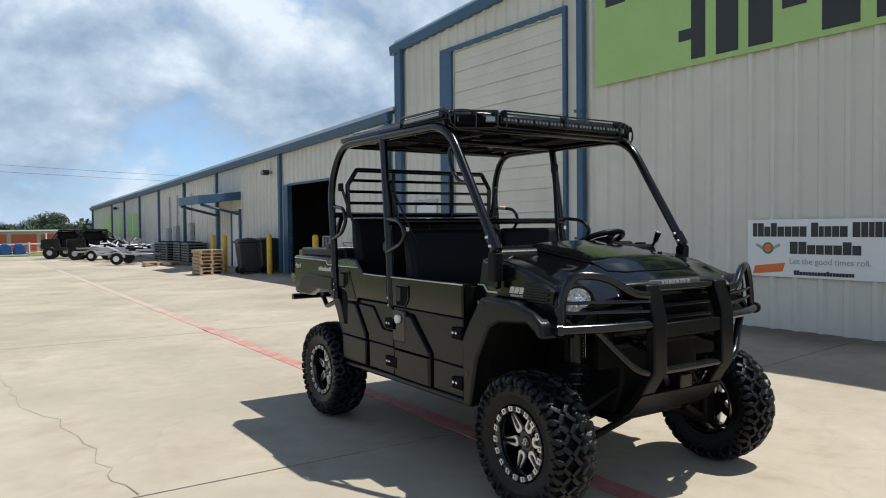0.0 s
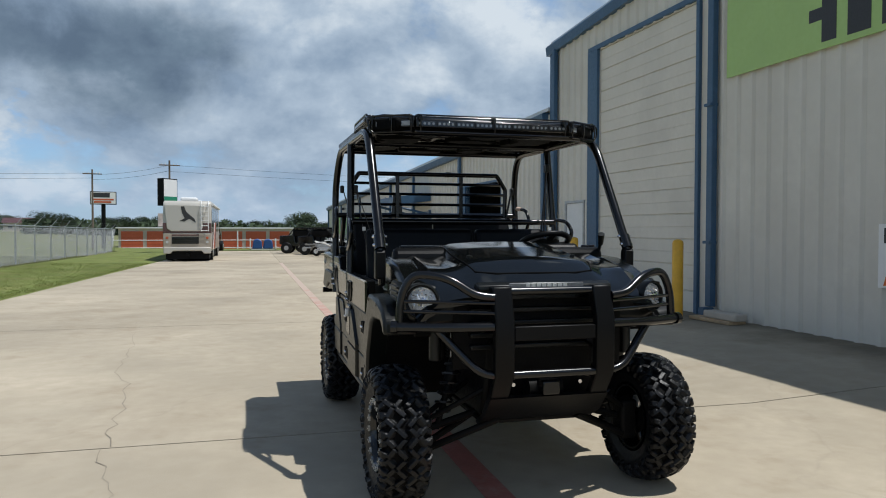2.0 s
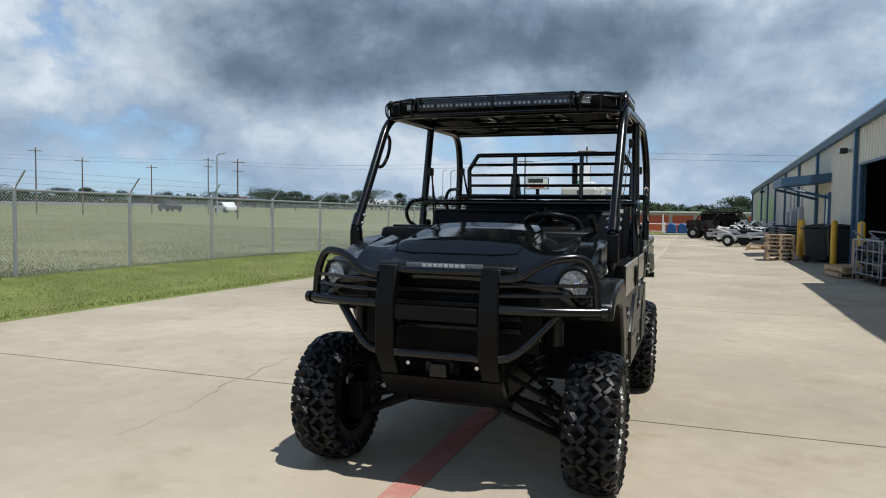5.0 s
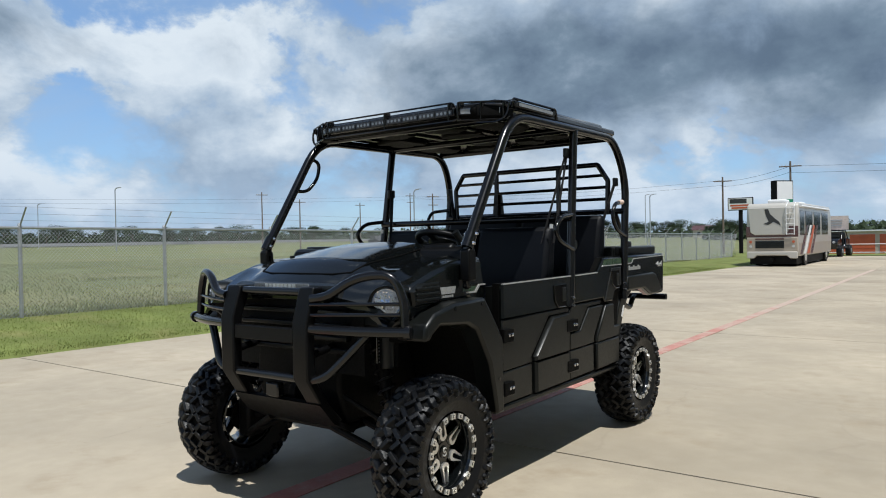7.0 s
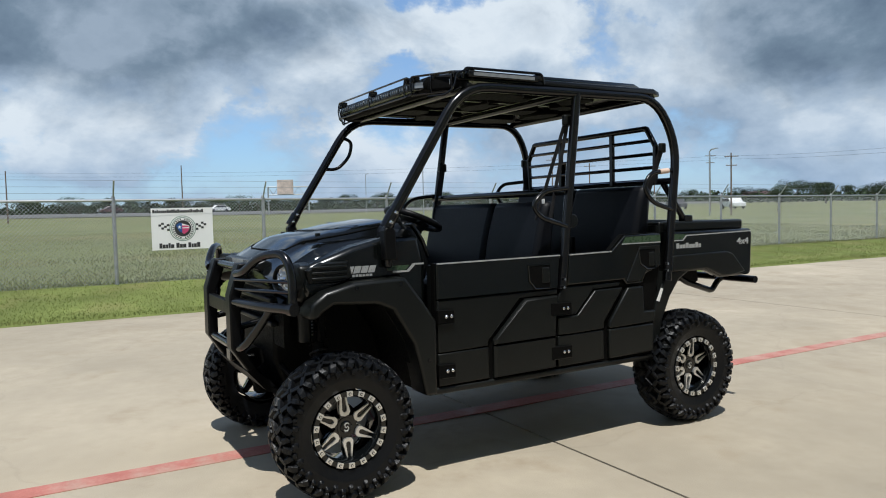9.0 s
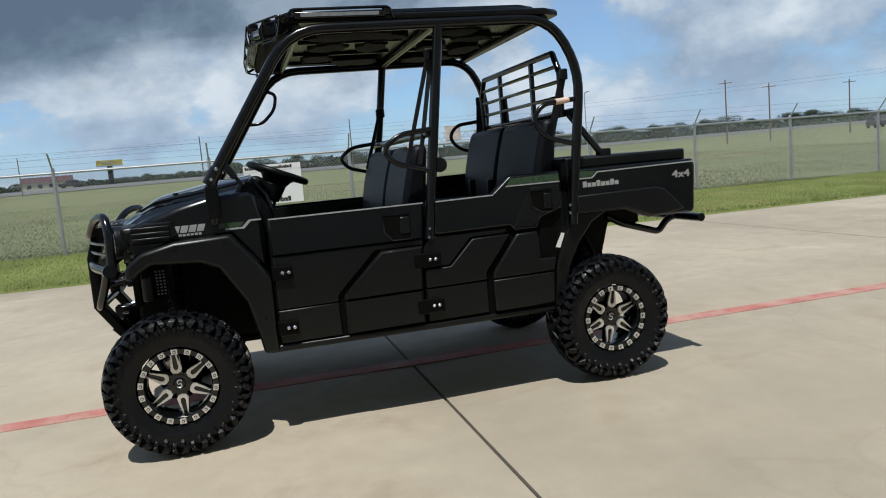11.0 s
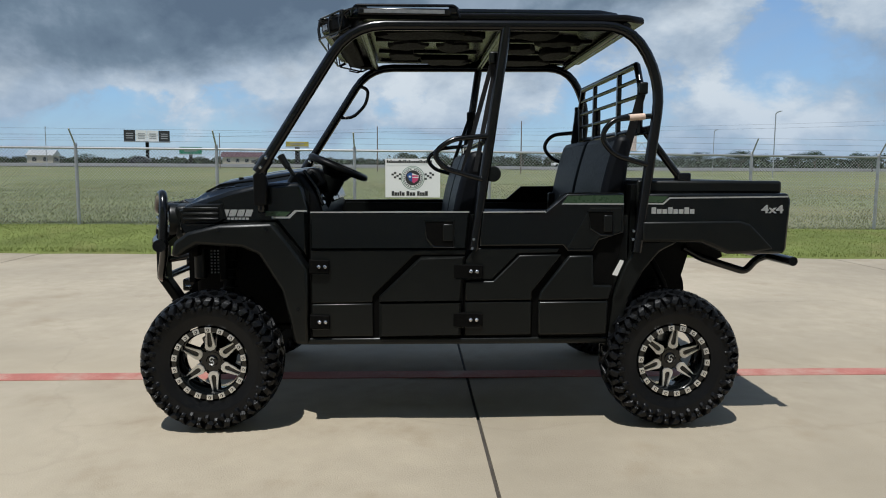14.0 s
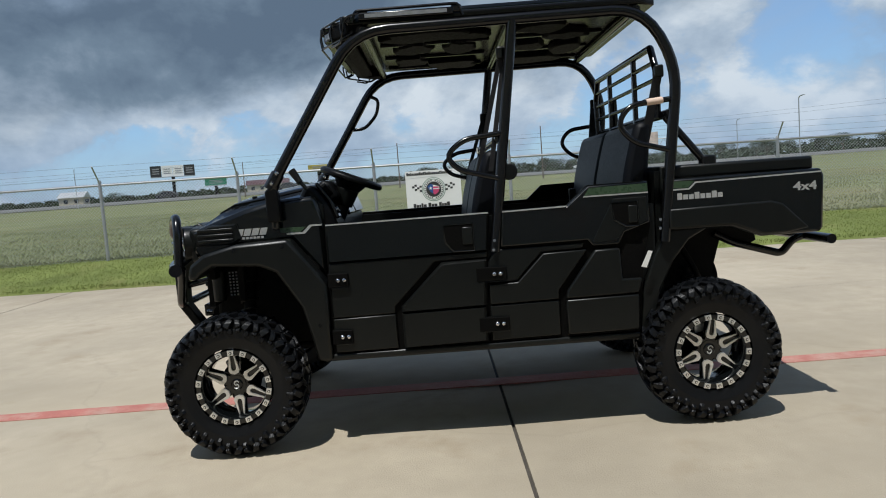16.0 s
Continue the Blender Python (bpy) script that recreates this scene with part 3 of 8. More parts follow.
def ribbed(bm, y0, y1, z0, z1, x=0.0, pitch=0.30):
    """A sheet of ribbed cladding facing -x; z0, z1 may be functions of y."""
    f0 = z0 if callable(z0) else (lambda y: z0)
    f1 = z1 if callable(z1) else (lambda y: z1)
    ys = []
    k = math.floor(y0 / pitch)
    prof = [(0.0, 0.0), (0.034, -0.036), (0.086, -0.036), (0.12, 0.0)]
    pts = [(y0, 0.0)]
    while k * pitch < y1:
        for d, h in prof:
            y = k * pitch + d
            if y0 + 1e-4 < y < y1 - 1e-4:
                pts.append((y, h))
        k += 1
    pts.append((y1, 0.0))
    cols = []
    for y, h in pts:
        cols.append([bm.verts.new((x + h, y, z)) for z in (f0(y), f1(y))] + [bm.verts.new((x + 0.09, y, z)) for z in (f1(y), f0(y))])
    for a, b in zip(cols, cols[1:]):
        for i in range(4):
            bm.faces.new((a[i], b[i], b[(i + 1) % 4], a[(i + 1) % 4]))
    bm.faces.new(cols[0])
    bm.faces.new(cols[-1][::-1])


def top_tall(y):
    return 5.98 - 0.056 * y if y > 4 else 5.756 + 0.02 * (y - 4)


def top_low(y):
    return 3.97 - 0.0255 * (y - 10)


HALL = dict(y0=-16.0, y1=10.15)
ROLL = dict(y0=4.88, y1=7.97, top=4.86)
WALK = dict(y0=8.56, y1=9.44, top=2.0)
BAY = dict(y0=13.3, y1=16.35, top=2.68)


def setting(name, bm, material, label, category, **k):
    ob = part(name, bm, material, **k)
    ob.matrix_world = BM
    return tagged(ob, label, category, kind="structure")


def building():
    z0 = -0.05
    bm = B()
    ribbed(bm, HALL["y0"], 4.0, z0, top_tall)
    ribbed(bm, 4.0, ROLL["y0"], z0, top_tall)
    ribbed(bm, ROLL["y0"], ROLL["y1"], ROLL["top"], top_tall)
    ribbed(bm, ROLL["y1"], WALK["y0"], z0, top_tall)
    ribbed(bm, WALK["y0"], WALK["y1"], WALK["top"], top_tall)
    ribbed(bm, WALK["y1"], HALL["y1"], z0, top_tall)
    setting("wall_west", bm, M["wall"], "light grey ribbed steel wall of the tall workshop", "wall")
    bm = B()
    box(bm, (0.09, HALL["y1"] - 0.1, z0), (24, HALL["y1"], 5.3))
    box(bm, (0.09, HALL["y0"], z0), (24, HALL["y0"] + 0.1, 5.3))
    box(bm, (24, HALL["y0"], z0), (24.1, HALL["y1"], 6.0))
    setting("wall_back", bm, M["wall"], "light grey steel walls behind the workshop", "wall")
    bm = B()
    vs = [(0.0, HALL["y0"], top_tall(HALL["y0"]) + 0.065), (0.0, 4.0, top_tall(4.0) + 0.065), (0.0, HALL["y1"] + 0.1, top_tall(HALL["y1"]) + 0.065), (24.2, HALL["y1"] + 0.1, top_tall(HALL["y1"]) + 0.6), (24.2, HALL["y0"], 6.3)]
    a = [bm.verts.new(v) for v in vs]
    b = [bm.verts.new((v[0], v[1], v[2] + 0.08)) for v in vs]
    bm.faces.new(a[::-1]), bm.faces.new(b)
    for i in range(5):
        bm.faces.new((a[i], a[(i + 1) % 5], b[(i + 1) % 5], b[i]))
    setting("roof_hall", bm, M["roofmetal"], "pale metal roof of the tall workshop", "roof")
    # gutter along the top, posts and downpipes
    bm = B()
    g0, g1 = HALL["y0"], HALL["y1"] + 0.12
    prof = [(-0.10, -0.16), (-0.12, 0.02), (-0.09, 0.06), (0.0, 0.06), (0.0, -0.16)]
    ends = [[bm.verts.new((px, y, top_tall(y) + pz)) for px, pz in prof] for y in (g0, 4.0, g1)]
    for e0, e1 in zip(ends, ends[1:]):
        for i in range(5):
            bm.faces.new((e0[i], e0[(i + 1) % 5], e1[(i + 1) % 5], e1[i]))
    bm.faces.new(ends[0]), bm.faces.new(ends[-1][::-1])
    setting("gutter_hall", bm, M["blue"], "blue steel gutter along the workshop roof edge", "gutter")
    for name, a, b, zt in (("trim_corner", 10.02, 10.17, top_tall(10.1) - 0.1), ("trim_jamb", 7.99, 8.38, ROLL["top"] + 0.02), ("trim_jamb", 4.79, 4.87, ROLL["top"] + 0.02), ("trim_lintel", None, None, 0)):
        bm = B()
        if name == "trim_lintel":
            box(bm, (-0.05, 4.79, ROLL["top"] + 0.022), (0.02, 8.38, ROLL["top"] + 0.11))
        else:
            box(bm, (-0.055, a, z0), (0.02, b, zt))
        setting(name, bm, M["blue"], "blue steel trim on the workshop wall", "trim", bevel=0.006)
    for y, zt in ((4.42, top_tall(4.42) - 0.12), (9.86, top_tall(9.86) - 0.12)):
        bm = B()
        box(bm, (-0.13, y - 0.065, 0.28), (-0.035, y + 0.065, zt))
        box(bm, (-0.24, y - 0.065, 0.14), (-0.06, y + 0.065, 0.27), Matrix.Translation((0, 0, 0)))
        d = setting("downpipe", bm, M["blue"], "blue square steel downpipe on the workshop wall", "downpipe", bevel=0.012)
        for z in (1.2, 3.2):
            part("strap", boxes(((-0.17, y - 0.075, z), (-0.04, y + 0.075, z + 0.04))), M["blue"], d)
    # sectional roll-up door
    door = setting("door_1", boxes(((0.03, ROLL["y0"], z0), (0.06, ROLL["y1"], ROLL["top"]))), M["rolldoor"], "closed off-white sectional roll-up door", "door")
    h = 0.40
    k = 0
    z = 0.06
    while z < ROLL["top"] - 0.05:
        bm = B()
        zt = min(z + h - 0.012, ROLL["top"])
        prof = [(0.03, z), (0.016, z + 0.001), (0.010, z + 0.006), (0.010, z + 0.186), (0.016, z + 0.190), (0.010, z + 0.196), (0.010, zt - 0.006), (0.016, zt - 0.001), (0.03, zt)]
        prof = [(px, min(pz, zt)) for px, pz in prof]
        ends = [[bm.verts.new((px, y, pz)) for px, pz in prof] for y in (ROLL["y0"] + 0.02, ROLL["y1"] - 0.02)]
        for i in range(len(prof) - 1):
            bm.faces.new((ends[0][i], ends[0][i + 1], ends[1][i + 1], ends[1][i]))
        part("panel", bm, M["rolldoor"], door)
        z += h
    # personnel door
    d2 = setting("door_2", boxes(((0.0, WALK["y0"] + 0.05, 0.09), (0.045, WALK["y1"] - 0.05, WALK["top"] - 0.05))), M["white"], "closed white steel personnel door", "door", bevel=0.004)
    part("frame", boxes(((-0.03, WALK["y0"], z0), (0.05, WALK["y0"] + 0.047, WALK["top"])), ((-0.03, WALK["y1"] - 0.047, z0), (0.05, WALK["y1"], WALK["top"])), ((-0.03, WALK["y0"] + 0.047, WALK["top"] - 0.047), (0.05, WALK["y1"] - 0.047, WALK["top"]))), M["steel"], d2)
    hb = B()
    cyl(hb, (0.0, WALK["y0"] + 0.12, 1.0), (-0.06, WALK["y0"] + 0.12, 1.0), 0.012, 10)
    tube(hb, [(-0.055, WALK["y0"] + 0.12, 1.0), (-0.055, WALK["y0"] + 0.24, 1.0)], 0.011, 8)
    part("handle", hb, M["steel"], d2)
    part("door_closer", boxes(((-0.09, WALK["y0"] - 0.08, 0.26), (-0.02, WALK["y0"] + 0.0, 0.36))), M["steel"], d2)


def low_building():
    y0, y1, z0 = HALL["y1"], 50.0, -0.1
    bm = B()
    ribbed(bm, y0, BAY["y0"], z0, top_low)
    ribbed(bm, BAY["y0"], BAY["y1"], BAY["top"], top_low)
    ribbed(bm, BAY["y1"], 20.55, z0, top_low)
    ribbed(bm, 20.55, 21.5, 2.05, top_low)
    ribbed(bm, 21.5, y1, z0, top_low)
    setting("wall_low", bm, M["wall"], "light grey ribbed steel wall of the long low wing", "wall")
    bm = B()
    box(bm, (0.09, y1 - 0.1, z0), (20, y1, 2.9)), box(bm, (20, y0 - 0.0, z0), (20.1, y1, 2.9))
    setting("wall_low_back", bm, M["wall"], "grey steel walls behind the low wing", "wall")
    bm = B()
    vs = [(-0.1, y0, top_low(y0) + 0.06), (-0.1, y1 + 0.2, top_low(y1) + 0.06), (20.2, y1 + 0.2, top_low(y1) + 1.2), (20.2, y0, top_low(y0) + 0.8)]
    a = [bm.verts.new(v) for v in vs]
    b = [bm.verts.new((v[0], v[1], v[2] + 0.08)) for v in vs]
    bm.faces.new(a[::-1]), bm.faces.new(b)
    for i in range(4):
        bm.faces.new((a[i], a[(i + 1) % 4], b[(i + 1) % 4], b[i]))
    setting("roof_low", bm, M["roofmetal"], "pale metal roof of the low wing", "roof")
    bm = B()
    prof = [(-0.16, -0.16), (-0.20, 0.02), (-0.14, 0.05), (0.0, 0.05), (0.0, -0.16)]
    ends = [[bm.verts.new((px, y, top_low(y) + pz)) for px, pz in prof] for y in (y0 + 0.14, y1 + 0.2)]
    for i in range(5):
        bm.faces.new((ends[0][i], ends[0][(i + 1) % 5], ends[1][(i + 1) % 5], ends[1][i]))
    bm.faces.new(ends[0]), bm.faces.new(ends[1][::-1])
    setting("gutter_low", bm, M["blue"], "blue-grey steel gutter along the low roof edge", "gutter")
    for y in (10.45, 16.85, 22.9, 27.3, 31.6, 35.6, 39.4, 43.0, 49.8):
        setting("trim_post", boxes(((-0.12, y - 0.075, z0), (-0.035, y + 0.075, top_low(y) - 0.16))), M["blue"], "blue steel downpipe post on the low wall", "trim", bevel=0.01)
    # open bay: blue jamb, and a room behind with its shade painted near-black
    bm = boxes(((-0.05, BAY["y1"], z0), (0.1, BAY["y1"] + 0.3, BAY["top"] + 0.04)), ((-0.04, BAY["y0"] - 0.05, BAY["top"]), (0.1, BAY["y1"] - 0.003, BAY["top"] + 0.06)), ((-0.04, BAY["y0"] - 0.05, z0), (0.1, BAY["y0"], BAY["top"] - 0.003)))
    setting("trim_bay", bm, M["blue"], "blue steel frame round the open bay", "trim")
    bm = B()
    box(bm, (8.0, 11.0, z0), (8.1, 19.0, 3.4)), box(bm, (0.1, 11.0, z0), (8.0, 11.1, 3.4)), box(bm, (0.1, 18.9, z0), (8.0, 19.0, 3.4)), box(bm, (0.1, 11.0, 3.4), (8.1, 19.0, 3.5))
    setting("wall_bay", bm, M["dark"], "workshop bay walls painted near-black for the shade inside", "wall")
    setting("floor_bay", boxes(((0.1, 11.0, 0.06), (8.0, 19.0, 0.10))), M["concrete"], "concrete floor inside the open bay", "floor")
    setting("door_3", boxes(((0.0, 20.6, 0.05), (0.045, 21.45, 2.0))), M["white"], "white steel door under the blue canopy", "door", bevel=0.004)
    setting("trim_door", boxes(((-0.03, 20.5, z0), (0.05, 20.597, 2.06)), ((-0.03, 21.453, z0), (0.05, 21.55, 2.06)), ((-0.03, 20.6, 2.003), (0.05, 21.45, 2.06))), M["blue"], "blue frame round the canopy door", "trim")
    # canopy
    can = thing("canopy", "blue steel canopy on struts over a side door", "canopy", BM)
    bm = B()
    prism(bm, [(-1.45, 2.27), (-1.45, 2.55), (-0.04, 2.70), (-0.04, 2.42)], 20.4, 22.9, "y")
    part("hood", bm, M["blue"], can, bevel=0.01)
    for y in (20.46, 22.84):
        part("strut", tubes(0.045, [(-1.38, y, 2.25), (-0.06, y, 1.92)], seg=6), M["blue"], can)
        part("bracket", boxes(((-0.1, y - 0.05, 0.1), (-0.03, y + 0.05, 2.1))), M["blue"], can)
    # wall lamps
    for y, z in ((17.6, 3.05), (41.2, 2.6)):
        lamp = thing("wall_lamp", "grey floodlight bracketed to the steel wall", "lamp", BM, "wall floodlights")
        part("housing", boxes(((-0.32, y - 0.12, z + 0.02), (-0.14, y + 0.12, z + 0.17))), M["blackplastic"], lamp, bevel=0.02)
        part("lens", boxes(((-0.335, y - 0.10, z + 0.04), (-0.322, y + 0.10, z + 0.15))), M["glass"], lamp)
        part("bracket", boxes(((-0.14, y - 0.04, z + 0.05), (-0.03, y + 0.04, z + 0.15))), M["steel"], lamp)
    # pale green boards on the far wall
    for a, b in ((36.0, 38.8), (40.0, 42.4), (43.6, 45.8)):
        bd = thing("wall_board", "pale green board fixed to the grey steel wall", "sign", BM, "green boards on the far wall")
        part("panel", boxes(((-0.055, a, 1.1), (-0.035, b, 2.3))), M["lime"], bd)
        part("mullion", boxes(((-0.07, (a + b) / 2 - 0.04, 1.1), (-0.056, (a + b) / 2 + 0.04, 2.3))), M["white"], bd)
    for y, z in ((28.4, 0.9), (26.2, 1.0), (29.7, 0.8)):
        eb = thing("electric_box", "grey metal electric box on the steel wall", "electric box", BM, "boxes on the wall")
        part("case", boxes(((-0.2, y - 0.2, z), (-0.03, y + 0.2, z + 0.7))), M["steel"], eb, bevel=0.01)
        part("conduit", tubes(0.03, [(-0.08, y, z + 0.7), (-0.08, y, 2.9)], seg=8), M["steel"], eb)


ground(), lawn()
pad = pavement()
lane_line()
fence()
building(), low_building()
slabs(pad)

# ---- the utility vehicle; it faces -y ----
M.update({
    "gloss": mat("glossy black-green bodywork", (0.0034, 0.0042, 0.0046), 0.10, 0, 0.15, 3, 0.012, 6, spec=0.46, coat=0.14, rvar=0.03),
    "satin": mat("satin black-green door plastic", (0.0034, 0.0042, 0.0040), 0.20, 0, 0.15, 2, 0.012, 5, spec=0.42, coat=0.15, rvar=0.03),
    # blacker than the other plastics: the shade of gaps and recesses is in its colour
    "void": mat("low-gloss black with recess shade painted in", (0.0028, 0.0027, 0.0025), 0.7, 0, 0.2, 8, 0.1, 60, spec=0.08),
    "matte": mat("grained black body plastic", (0.0058, 0.0066, 0.0060), 0.34, 0, 0.2, 5, 0.04, 260, spec=0.31, rvar=0.05),
    "frame": mat("black powder-coated tube", (0.0038, 0.0038, 0.0042), 0.20, 0, 0.2, 3, 0.0, 200, spec=0.42, coat=0.1, rvar=0.02),
    "chassis": mat("dusty black chassis steel", (0.0035, 0.0034, 0.0032), 0.6, 0.0, 0.3, 9, 0.15, 60, (0.008, 0.0075, 0.0065), 0.25, 0.15),
    "vinyl": mat("dark grey seat vinyl", (0.0030, 0.0037, 0.0056), 0.48, 0, 0.15, 6, 0.10, 300, spec=0.18, rvar=0.04),
    "alu": mat("machined aluminium", (0.80, 0.79, 0.76), 0.36, 0.8, 0.12, 30, 0.1, 200),
    "silver": mat("silver badge foil", (0.62, 0.62, 0.60), 0.35, 0.6, 0.08, 20),
    "greenstripe": mat("dark green side stripe", (0.035, 0.065, 0.032), 0.3, 0, 0.1, 5, coat=0.3),
    "chrome": mat("bright bolt steel", (0.7, 0.7, 0.72), 0.18, 1.0, 0.05, 10),
    # opaque white with dark patches: sky reflection and dark facets put into the colour
    "lens": mat("headlamp glass with reflections painted in", (0.86, 0.88, 0.90), 0.12, 0.2, 0.45, 70, 1.0, 110, (0.10, 0.10, 0.105), 0.35, coat=1.0),
    "led": mat("light bar lens", (0.30, 0.31, 0.32), 0.15, 0.3, 0.2, 40, 0.3, 120, coat=0.6),
    "roofunder": mat("moulded black roof plastic", (0.0060, 0.0057, 0.0050), 0.22, 0, 0.2, 2, 0.015, 9, spec=0.18, rvar=0.03),
    "tag": mat("white paper tag", (0.75, 0.74, 0.71), 0.7, 0, 0.05, 10),
    "peach": mat("pale orange wrap tape", (0.74, 0.55, 0.44), 0.7, 0, 0.12, 12),
    "belt": mat("black webbing", (0.014, 0.014, 0.016), 0.8, 0, 0.2, 30, 0.3, 300),
    "dash": mat("black dashboard plastic", (0.0034, 0.0035, 0.0038), 0.40, 0, 0.2, 4, 0.05, 200, spec=0.16, rvar=0.03),
    "badge": mat("embossed grey badge strip", (0.20, 0.205, 0.21), 0.32, 0.5, 0.15, 20, 0.1, 60),
    "coilspring": mat("painted spring steel", (0.007, 0.007, 0.0075), 0.4, 0.1, 0.2, 20),
})

TYRE_R, TRACK, BASE = 0.350, 0.722, 1.1725
SPOKE = 0.78


def tyre_mesh():
    """One moulded carcass whose tread blocks rise out of its skin; s runs across the tread, u round it."""
    n_pitch, around, across = 22, 22 * 30, 112
    prof_s = [0.0, 0.050, 0.088, 0.108, 0.140, 0.178, 0.225]
    prof_x = [0.0, 0.050, 0.087, 0.103, 0.115, 0.114, 0.098]
    prof_r = [0.332, 0.330, 0.322, 0.311, 0.282, 0.242, 0.192]
    pitch = 2 * math.pi * 0.322 / n_pitch
    # tread blocks of one side as short bars: middle along and across the tread, length, width, slant, height

    def bar(u, s, long, wide, slant, tall):
        c, d = math.cos(radians(slant)), math.sin(radians(slant))
        corners = [(-0.5, -0.38), (-0.36, -0.5), (0.5, -0.5), (0.5, 0.32), (0.32, 0.5), (-0.5, 0.5)]
        return [(u + p * long * c - q * wide * d, s + p * long * d + q * wide * c) for p, q in corners], tall

    blocks = [
        bar(0.020, 0.022, 0.056, 0.025, 42, 0.022), bar(0.064, 0.026, 0.054, 0.024, -40, 0.021),
        bar(0.024, 0.066, 0.054, 0.026, -36, 0.022), bar(0.070, 0.071, 0.054, 0.026, 44, 0.021),
        bar(0.020, 0.110, 0.050, 0.034, 64, 0.023), bar(0.010, 0.146, 0.030, 0.026, 98, 0.015),
        bar(0.066, 0.106, 0.042, 0.030, 112, 0.020), bar(0.058, 0.134, 0.024, 0.024, 84, 0.013),
    ]
    s_line = np.linspace(-0.225, 0.225, across)
    u_line = np.arange(around) * (n_pitch * pitch / around)
    ss, uu = np.meshgrid(s_line, u_line, indexing="ij")
    height = np.zeros_like(ss)
    for side, shift in ((1, 0.0), (-1, 0.5)):
        u0 = np.mod(uu + shift * pitch + 0.02, pitch) - 0.02
        s0 = ss * side
        for poly, tall in blocks:
            for wrap in (0.0, pitch, -pitch):
                near = np.full(ss.shape, 9.0)
                for (ua, sa), (ub, sb) in zip(poly, poly[1:] + poly[:1]):
                    long = math.hypot(ub - ua, sb - sa)
                    near = np.minimum(near, ((ub - ua) * (s0 - sa) - (sb - sa) * (u0 + wrap - ua)) / long)
                height = np.maximum(height, tall * np.clip((near + 0.001) / 0.004, 0, 1))
    a = np.abs(s_line)
    x, r = np.interp(a, prof_s, prof_x) * np.sign(s_line), np.interp(a, prof_s, prof_r)
    nx, nr = x * 1.5, r - 0.232
    size = np.hypot(nx, nr)
    nx, nr = nx / size, nr / size
    ang = np.arange(around) * 2 * math.pi / around
    xx = x[:, None] + nx[:, None] * height
    rr = r[:, None] + nr[:, None] * height
    co = np.stack([xx, rr * np.cos(ang), rr * np.sin(ang)], -1).reshape(-1, 3)
    i, j = np.meshgrid(np.arange(across - 1), np.arange(around), indexing="ij")
    k = (j + 1) % around
    faces = np.stack([i * around + j, i * around + k, (i + 1) * around + k, (i + 1) * around + j], -1).reshape(-1, 4)
    me = bpy.data.meshes.new("tyre")
    me.from_pydata(co.tolist(), [], faces.tolist())
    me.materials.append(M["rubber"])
    # groove floors take the blacker material, their shade painted in
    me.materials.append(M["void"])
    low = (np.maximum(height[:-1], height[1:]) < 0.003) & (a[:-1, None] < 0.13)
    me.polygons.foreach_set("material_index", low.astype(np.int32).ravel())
    me.polygons.foreach_set("use_smooth", np.ones(len(faces), dtype=bool))
    me.set_sharp_from_angle(angle=radians(40))
    me.update()
    return me


